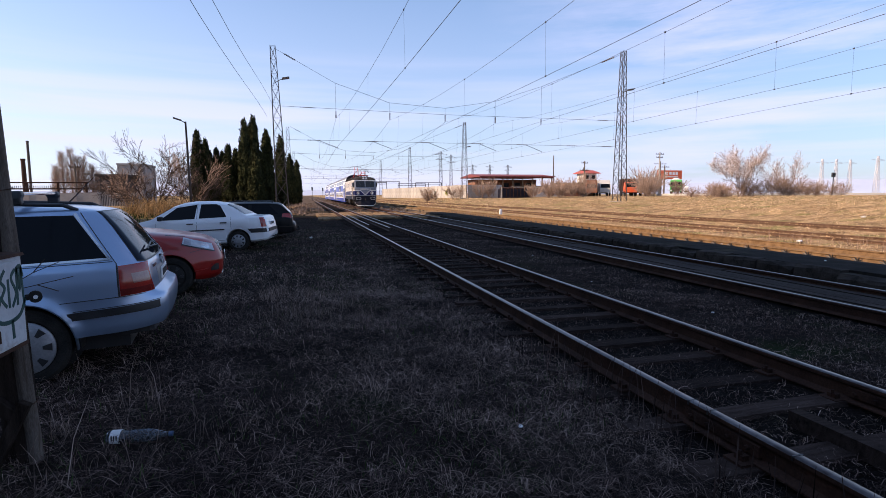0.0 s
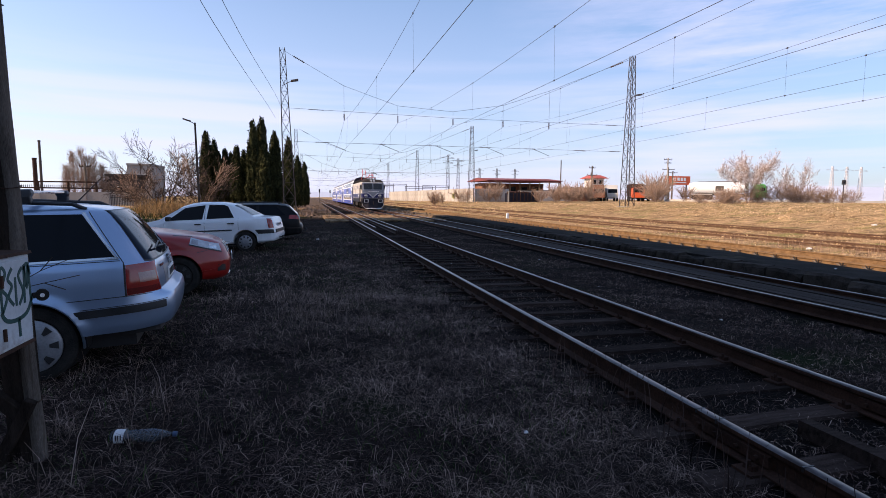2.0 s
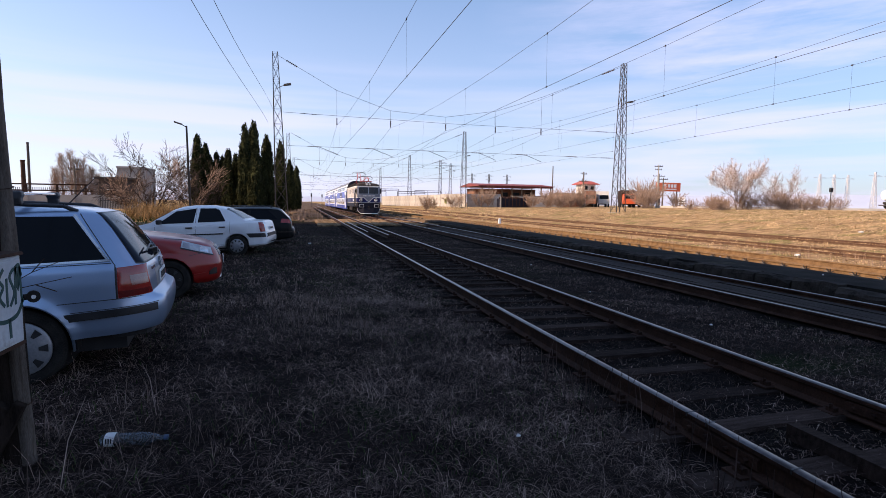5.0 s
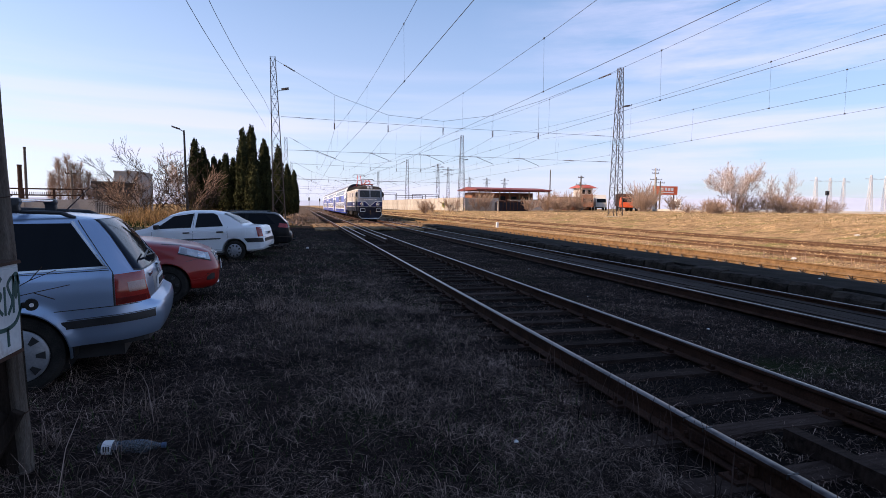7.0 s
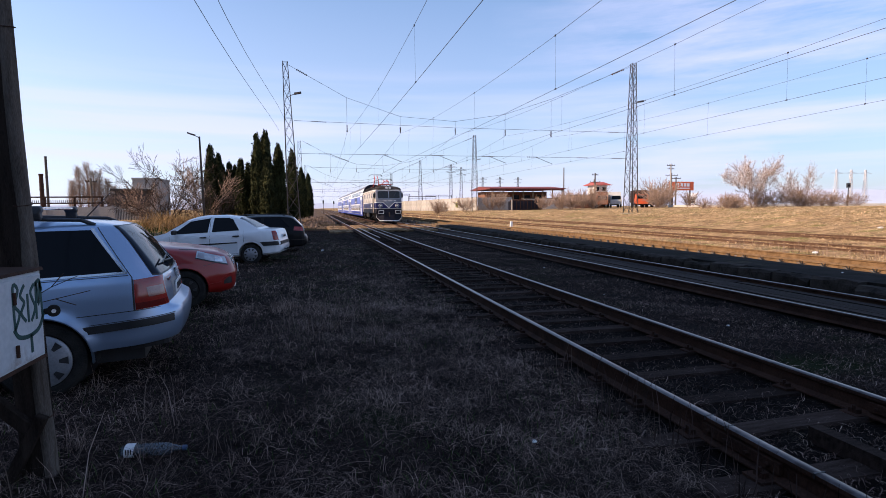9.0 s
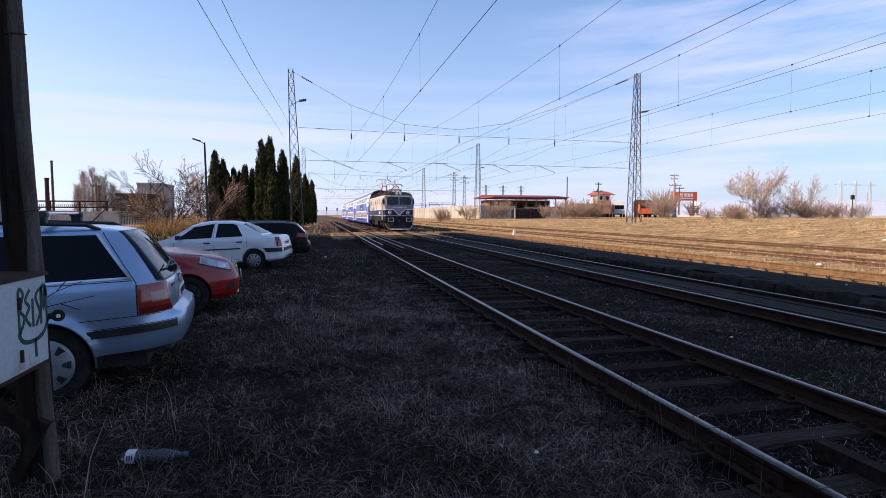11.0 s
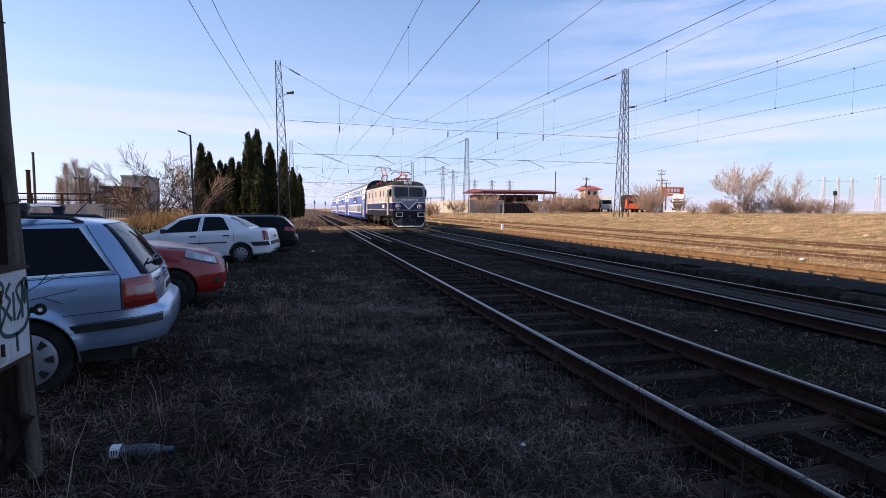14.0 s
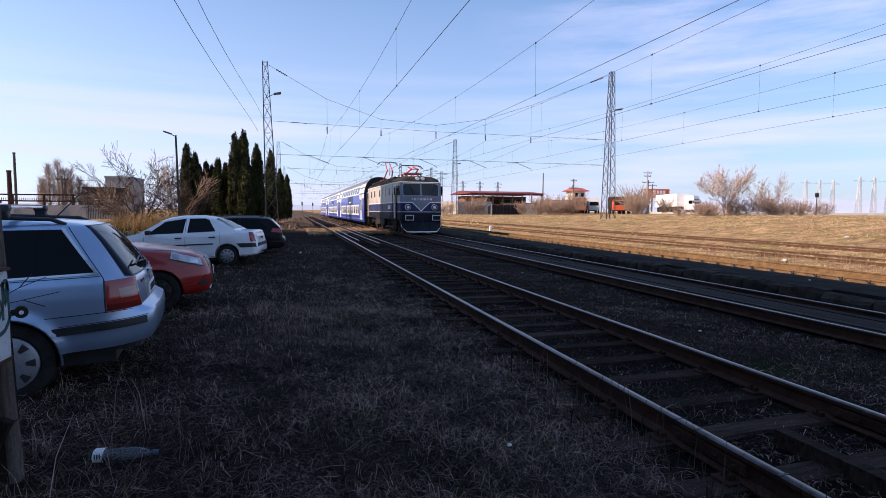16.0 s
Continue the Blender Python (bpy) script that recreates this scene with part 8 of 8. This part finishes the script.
for i, (x, y, s) in enumerate([(1.48, 3.45, 0.07), (1.70, 2.50, 0.08), (3.45, 13.0, 0.10), (16.3, 14.3, 0.28), (19.5, 13.5, 0.2), (5.6, 6.2, 0.08), (5.3, 9.0, 0.1), (6.1, 13.5, 0.1), (0.2, 21.2, 0.22), (4.3, 20, 0.16), (26.0, 16.0, 0.3), (28, 21, 0.35), (5.9, 4.6, 0.06), (10.4, 8.5, 0.08), (11.2, 12.2, 0.08), (-0.9, 9.0, 0.05)]):
    litter(x, y, lift(x, y) + (0.30 if 9.6 < x < 12.3 else 0.0) - 0.01, s * (0.6 if x > 12 else 0.5), i)


def dark_beam():
    b = Build().loft([[(-0.06, y, -0.02), (0.06, y, -0.02), (0.055, y, 0.085 + 0.01 * math.sin(y * 3)), (-0.055, y, 0.085 + 0.01 * math.cos(y * 4))] for y in (0.2, 1.0, 1.9, 2.95)])
    ob = part("timber_beam", b, M["sleeper"], None, "dark timber beam lying between the rails")
    ob.matrix_world = pose(3.42, 0, 0.0)
    tagged(ob, category="timber")


dark_beam()


def marker_post(x, y, h):
    ob = part("marker_post", Build().loft([[(-0.1, -0.07, 0), (0.1, -0.07, 0), (0.1, 0.07, 0), (-0.1, 0.07, 0)], [(-0.1, -0.06, h * 0.9), (0.1, -0.06, h * 0.9), (0.1, 0.06, h * 0.9), (-0.1, 0.06, h * 0.9)], [(-0.05, -0.05, h), (0.05, -0.05, h), (0.05, 0.05, h), (-0.05, 0.05, h)]]), M["white"], None, "short white concrete fouling marker post")
    ob.matrix_world = pose(x, y, lift(x, y), 0, 6, 20)
    tagged(ob, category="marker post")


marker_post(15.6, 41.0, 0.5)


def signal(x, y, z):
    root = thing("light_signal", pose(x, y, lift(x, y)), "black two-lamp railway light signal on a thin post", "signal")
    part("post", Build().rod((0, 0, 0), (0, 0, z - 1.0), 0.06, n=8), M["galv"], root)
    part("head", Build().box((0, 0, z - 1.0), (0.55, 0.25, 0.65)), M["black"], root, bevel=0.05)
    for s in (-0.12, 0.12):
        part("lens", Build().rod((s, -0.12, z - 1.0), (s, -0.14, z - 1.0), 0.09, n=12), M["glass_dark"], root)


signal(73.8, 60, 4.0)
for k, (x, y) in enumerate([(2.1, 150), (5.6, 170), (-0.6, 135)]):
    root = thing("light_signal", pose(x, y, 0), "distant dark railway light signal", "signal", "far signals")
    part("post", Build().rod((0, 0, 0), (0, 0, 3.4), 0.06, n=6), M["galv"], root)
    part("head", Build().box((0, 0, 3.4), (0.38, 0.25, 0.95)), M["black"], root, bevel=0.05)

blades("tall_dry_grass", [(-1.25 + 0.22 * a, 3.3 + 0.5 * b) for a, b in np.random.RandomState(3).randn(42, 2)], M["pale"], (0.2, 0.6), 0.0022, (0.2, 1.1), 21, "tall dry stalks round the post")
blades("weed_stalks", scatter(160, 2.0, 2.6, 1.6, 5.0, 22), M["blade"], (0.2, 0.5), 0.0035, (0.05, 0.5), 22, "dry weed stalks beside the rail")
blades("weed_stalks", scatter(420, 14.6, 17.0, 9, 22, 23, 1, 0.25), M["twig"], (0.2, 0.55), 0.005, (0.05, 0.5), 23, "bare brown weed stalks in the sun")


# ---------------------------------------------------------------- road and its traffic
ROAD = [(229.0, 281.0), (189.6, 232.5), (126.0, 157.0), (101.0, 126.5), (82.6, 104.6), (78.7, 98.6), (78.5, 94.3), (80.6, 90.4), (84.4, 87.0), (88.6, 83.8), (93.6, 80.4), (99.8, 77.2), (107.0, 74.0), (118.0, 70.0), (140.0, 63.0), (190.0, 48.0), (300.0, 15.0)]


def road_table():
    pts = []
    for i in range(len(ROAD) - 1):
        p = [Vector(ROAD[max(0, min(len(ROAD) - 1, i + k))]) for k in (-1, 0, 1, 2)]
        for j in range(12):
            u = j / 12
            pts.append(0.5 * ((2 * p[1]) + (p[2] - p[0]) * u + (2 * p[0] - 5 * p[1] + 4 * p[2] - p[3]) * u * u + (3 * p[1] - p[0] - 3 * p[2] + p[3]) * u**3))
    pts.append(Vector(ROAD[-1]))
    run = [0.0]
    for a, b in zip(pts[:-1], pts[1:]):
        run.append(run[-1] + (b - a).length)
    return pts, run


ROAD_PTS, ROAD_RUN = road_table()
ROAD_Z = lift(90, 80) + 0.42


def on_road(s):
    return Vector((float(np.interp(s, ROAD_RUN, [p.x for p in ROAD_PTS])), float(np.interp(s, ROAD_RUN, [p.y for p in ROAD_PTS]))))


def road_mark(x, y):
    """Run along the road nearest to a place."""
    return min(zip(ROAD_PTS, ROAD_RUN), key=lambda q: (q[0] - Vector((x, y))).length)[1]


def road():
    b, rows = Build(), []
    for i, p in enumerate(ROAD_PTS):
        a, c = ROAD_PTS[max(0, i - 1)], ROAD_PTS[min(len(ROAD_PTS) - 1, i + 1)]
        d = (c - a).normalized()
        n = Vector((d.y, -d.x))
        rows.append([(p.x - n.x * 4, p.y - n.y * 4, ROAD_Z - 0.5), (p.x - n.x * 4, p.y - n.y * 4, ROAD_Z), (p.x + n.x * 4, p.y + n.y * 4, ROAD_Z), (p.x + n.x * 4, p.y + n.y * 4, ROAD_Z - 0.5)])
    b.loft(rows)
    return part("road", b, surface("worn_pale_road", (0.44, 0.41, 0.36), (0.60, 0.56, 0.50), 0.9, 1, 20, 0.2), None, "pale worn road across the field", kind="structure")


tagged(road(), category="road")


def road_tractor(cab, label, tall):
    root = thing("truck_tractor", pose(0, 0, 0), label, "truck")
    part("cab", Build().loft([[(-1.22, -0.05, 0.45), (1.22, -0.05, 0.45), (1.25, -2.2, 0.45), (-1.25, -2.2, 0.45)], [(-1.25, 0.0, 1.0), (1.25, 0.0, 1.0), (1.25, -2.2, 1.0), (-1.25, -2.2, 1.0)], [(-1.25, -0.05, 1.75), (1.25, -0.05, 1.75), (1.25, -2.2, 1.75), (-1.25, -2.2, 1.75)], [(-1.2, -0.3, tall - 0.25), (1.2, -0.3, tall - 0.25), (1.22, -2.2, tall - 0.2), (-1.22, -2.2, tall - 0.2)], [(-1.0, -0.6, tall), (1.0, -0.6, tall), (1.0, -2.1, tall), (-1.0, -2.1, tall)]]), cab, root, bevel=0.08)
    part("windscreen", Build().loft([[(-1.12, 0.0, 1.72), (1.12, 0.0, 1.72), (1.12, -0.06, 1.72), (-1.12, -0.06, 1.72)], [(-1.10, -0.2, 2.45), (1.10, -0.2, 2.45), (1.10, -0.26, 2.45), (-1.10, -0.26, 2.45)]]), M["glass_dark"], root)
    part("visor", Build().box((0, -0.12, 2.55), (2.2, 0.22, 0.16)), M["black"], root)
    part("grille", Build().box((0, 0.01, 1.05), (1.9, 0.06, 0.75)), M["black"], root, bevel=0.03)
    for s in (-1, 1):
        part("side_window", Build().span((s * 1.24 - 0.025, -1.25, 1.7), (s * 1.24 + 0.025, -0.4, 2.4)), M["glass_dark"], root)
        part("headlight", Build().box((s * 0.95, 0.02, 0.72), (0.42, 0.08, 0.2)), M["lens"], root)
        part("mirror", Build().box((s * 1.45, -0.1, 2.1), (0.12, 0.15, 0.6)), M["black"], root)
    part("chassis", Build().span((-0.45, -6.0, 0.6), (0.45, -0.3, 0.95)), M["bogie"], root)
    wheels = []
    for y in (-1.35, -4.9):
        for s in (-1, 1):
            w = part("wheel", Build().disc((0, 0, 0), (1, 0, 0), 0.5, 0.32, 20).disc((s * 0.15, 0, 0), (1, 0, 0), 0.27, 0.06, 12), M["rubber"], root)
            w.matrix_local = pose(s * 1.05, y, 0.5)
            wheels.append(w)
    return root, wheels


def trailer_wheels(root, ys):
    wheels = []
    for y in ys:
        for s in (-1, 1):
            w = part("wheel", Build().disc((0, 0, 0), (1, 0, 0), 0.5, 0.34, 20).disc((s * 0.16, 0, 0), (1, 0, 0), 0.27, 0.06, 12), M["rubber"], root)
            w.matrix_local = pose(s * 1.02, y, 0.5)
            wheels.append(w)
    return wheels


def tank_trailer():
    root = thing("tank_trailer", pose(0, 0, 0), "white bulk tank trailer with rounded ends", "trailer")
    rings = []
    for y, k, d in [(0.3, 0.35, 0.35), (0.1, 0.75, 0.2), (-0.6, 1.0, 0), (-3.0, 1.04, -0.05), (-5.2, 1.06, -0.25), (-7.5, 1.04, -0.05), (-9.8, 1.0, 0), (-10.6, 0.75, 0.2), (-10.8, 0.35, 0.35)]:
        rings.append([(1.25 * k * math.cos(a), y, 2.45 + d * 0.3 + 1.15 * k * math.sin(a)) for a in [i * math.pi / 10 for i in range(20)]])
    part("tank", Build().loft(rings), M["white"], root, smooth=True)
    part("frame", Build().span((-0.5, -10.4, 0.85), (0.5, 0.2, 1.25)), M["bogie"], root)
    part("hatch_row", Build().span((-0.3, -9.0, 3.6), (0.3, -1.5, 3.72)), M["galv"], root)
    part("side_plate", Build().box((1.32, -4.6, 2.3), (0.04, 1.5, 1.0)), M["galv"], root)
    part("side_plate", Build().box((-1.32, -4.6, 2.3), (0.04, 1.5, 1.0)), M["galv"], root)
    part("rear_bumper", Build().span((-1.2, -10.7, 0.55), (1.2, -10.5, 0.75)), M["galv"], root)
    for s in (-1, 1):
        part("mudguard", Build().span((s * 1.0 - 0.2, -10.0, 1.05), (s * 1.0 + 0.2, -6.0, 1.12)), M["white"], root)
        part("landing_leg", Build().span((s * 0.6 - 0.08, -2.6, 0.3), (s * 0.6 + 0.08, -2.4, 1.0)), M["bogie"], root)
    return root, trailer_wheels(root, (-6.7, -8.0, -9.3))


def box_trailer():
    root = thing("box_trailer", pose(0, 0, 0), "white box semi-trailer driving on the road", "trailer")
    part("box", Build().span((-1.25, -9.6, 1.15), (1.25, 0.6, 3.85)), M["white"], root, bevel=0.04)
    part("frame", Build().span((-0.5, -9.4, 0.85), (0.5, 0.2, 1.15)), M["bogie"], root)
    return root, trailer_wheels(root, (-5.8, -7.1, -8.4))


green, green_wheels = road_tractor(M["lime"], "bright green truck tractor driving on the road", 3.1)
tank, tank_wheels = tank_trailer()
pale, pale_wheels = road_tractor(M["white"], "white truck tractor driving on the road", 3.5)
freight, freight_wheels = box_trailer()
# seconds and run along the road of each truck's front
GREEN_RUN = [(0.0, (81.8, 100.2)), (0.6, (80.5, 93.5)), (1.2, (81.9, 89.2)), (2.4, (88.6, 83.7)), (3.0, (93.6, 80.4)), (3.6, (99.8, 77.2)), (4.2, (107.0, 74.0)), (5.4, (123.0, 68.4)), (7.0, (146.0, 61.2)), (16.0, (280.0, 21.0))]
PALE_RUN = [(0.0, (189.6, 232.5)), (8.0, (126.0, 157.0)), (12.0, (98.0, 123.0)), (13.0, (91.0, 114.6)), (14.0, (84.5, 107.0)), (14.5, (81.9, 103.5)), (15.0, (79.3, 99.6)), (15.3, (78.5, 96.4)), (15.6, (78.7, 93.6)), (16.0, (80.2, 90.9))]


def truck_rows(run, tractor, trailer, sets):
    marks = [(t, road_mark(*p)) for t, p in run]
    ts, ss = [m[0] for m in marks], [m[1] for m in marks]

    def spot(s_front, s_back, s_at):
        a, b = on_road(s_front), on_road(s_back)
        d = (a - b).normalized()
        p = on_road(s_at)
        return pose(p.x, p.y, ROAD_Z, 0, 0, math.degrees(math.atan2(-d.x, d.y)))
    times = [i * 0.25 for i in range(65)]
    at = lambda t: float(np.interp(t, ts, ss))
    walk(tractor, [(t, spot(at(t), at(t) - 5, at(t))) for t in times])
    walk(trailer, [(t, spot(at(t) - 3.4, at(t) - 12, at(t) - 3.4)) for t in times])
    fine = [i * 0.04 for i in range(401)]
    for w in sets:
        c = w.location.copy()
        walk(w, [(t, pose(c.x, c.y, c.z) @ Matrix.Rotation(-(at(t) - at(0)) / 0.5, 4, "X")) for t in fine])


def road_motions():
    truck_rows(GREEN_RUN, green, tank, green_wheels + tank_wheels)
    truck_rows(PALE_RUN, pale, freight, pale_wheels + freight_wheels)


# ---------------------------------------------------------------- the pieces of tracks, platform and crossing
sleeper_row(track_one, 0, list(np.arange(0.65, 62, 0.64)), 0.0, 1)
chairs_row(track_one, 0, list(np.arange(0.65, 26, 0.64)), 0.002)
for s in (-1, 1):
    b = Build().span((-0.045, 2.5, 0.045), (0.045, 3.15, 0.115))
    for y in (2.58, 2.74, 2.92, 3.08):
        b.rod((-0.07, y, 0.08), (0.07, y, 0.08), 0.015, n=6)
    o = part("fishplate", b, M["rust"], track_one)
    o.location = (track_x(0, 3) + s * 0.762, 0, 0)
for y in (2.28, 2.94, 3.13):
    part("joint_gap", Build().span((-0.039, y - 0.006, 0.14), (0.039, y + 0.006, 0.1715)), M["black"], track_one).location = (track_x(0, 3) - 0.762, 0, 0)
sleeper_row(track_three, 2, list(np.arange(2.0, 48, 0.64)), -0.01, 3)
clip = clip_shadow_mesh()
for y in np.arange(5.0, 46, 0.64):
    o = new("rail_clip", clip)
    o.parent = track_three
    o.matrix_local = pose(TRACKS[2] - 0.762, y, 0.01)
platform()
crossing()
long_forms = []
for i in range(5):
    c = Build()
    w = 0.115
    c.loft([[(-w, y, 0), (w, y, 0), (w - 0.008, y, 0.13), (-w + 0.008, y, 0.13)] for y in (-2.98, 0, 2.98)])
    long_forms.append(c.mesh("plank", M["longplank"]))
r_plank = random.Random(12)
for i in range(5):
    for j in range(7):
        y = -6 + j * 6.0 + r_plank.uniform(-0.05, 0.05)
        o = new("plank", long_forms[i])
        o.parent = track_two
        o.matrix_local = pose(track_x(1, y) - 0.52 + i * 0.26, y, -0.02 + r_plank.uniform(-0.012, 0.012), 0, r_plank.uniform(-2, 2), 0)


def rubble():
    """Broken stones and bits of timber heaped beside the far tracks."""
    r = random.Random(77)
    b = Build()
    for i in range(520):
        x = r.choice((r.uniform(-4.5, 1.6), r.uniform(4.9, 6.2), r.uniform(9.0, 12.2)))
        y = 44 + 70 * r.random() ** 1.8
        k = r.uniform(0.06, 0.2) * (1 + (y - 44) / 90)
        b.box((x, y, lift(x, y) + k * 0.25), (k, k * r.uniform(0.6, 1.4), k * r.uniform(0.5, 1.0)), Euler((r.uniform(-0.5, 0.5), r.uniform(-0.5, 0.5), r.uniform(0, 3))).to_matrix(), taper=r.uniform(0.5, 0.9))
    tagged(part("rubble", b, M["cinder"], None, "broken stones and clods beside the far tracks", kind="stuff"), category="rubble")
    beam = Build().loft([[(-0.13, y, 0), (0.13, y, 0), (0.12, y, 0.16 + 0.02 * math.sin(y * 2)), (-0.12, y, 0.16)] for y in (-1.25, 0, 1.25)]).mesh("old_sleeper", M["plank"])
    for i in range(26):
        x = r.uniform(-3.6, 1.3)
        y = r.uniform(46, 78)
        ob = tagged(new("old_sleeper", beam), "old grey-brown timber sleeper lying beside the track", "sleeper", "old sleepers beside the line")
        ob.matrix_world = pose(x, y, lift(x, y) + 0.01, r.uniform(-2, 2), r.uniform(-6, 6), r.uniform(0, 180))


rubble()


# ---------------------------------------------------------------- what moves
def motions():
    times = [i * 0.25 for i in range(65)]
    roll_times = [i * 0.125 for i in range(129)]
    walk(loco, [(t, vehicle_pose(run_at(t), (3.8, 11.7))) for t in times])
    for k, (coach, wheels) in enumerate(coaches):
        back = 15.5 + 26.8 * k
        walk(coach, [(t, vehicle_pose(run_at(t) + back, (3.4, 23.4))) for t in times])
        for w in wheels:
            at = w.location.copy()
            walk(w, [(t, pose(at.x, at.y, at.z) @ Matrix.Rotation((RUN[0][1] - run_at(t)) / 0.46, 4, "X")) for t in roll_times])
    for w in loco_wheels:
        at = w.location.copy()
        walk(w, [(t, pose(at.x, at.y, at.z) @ Matrix.Rotation((RUN[0][1] - run_at(t)) / 0.62, 4, "X")) for t in roll_times])
    road_motions()


motions()
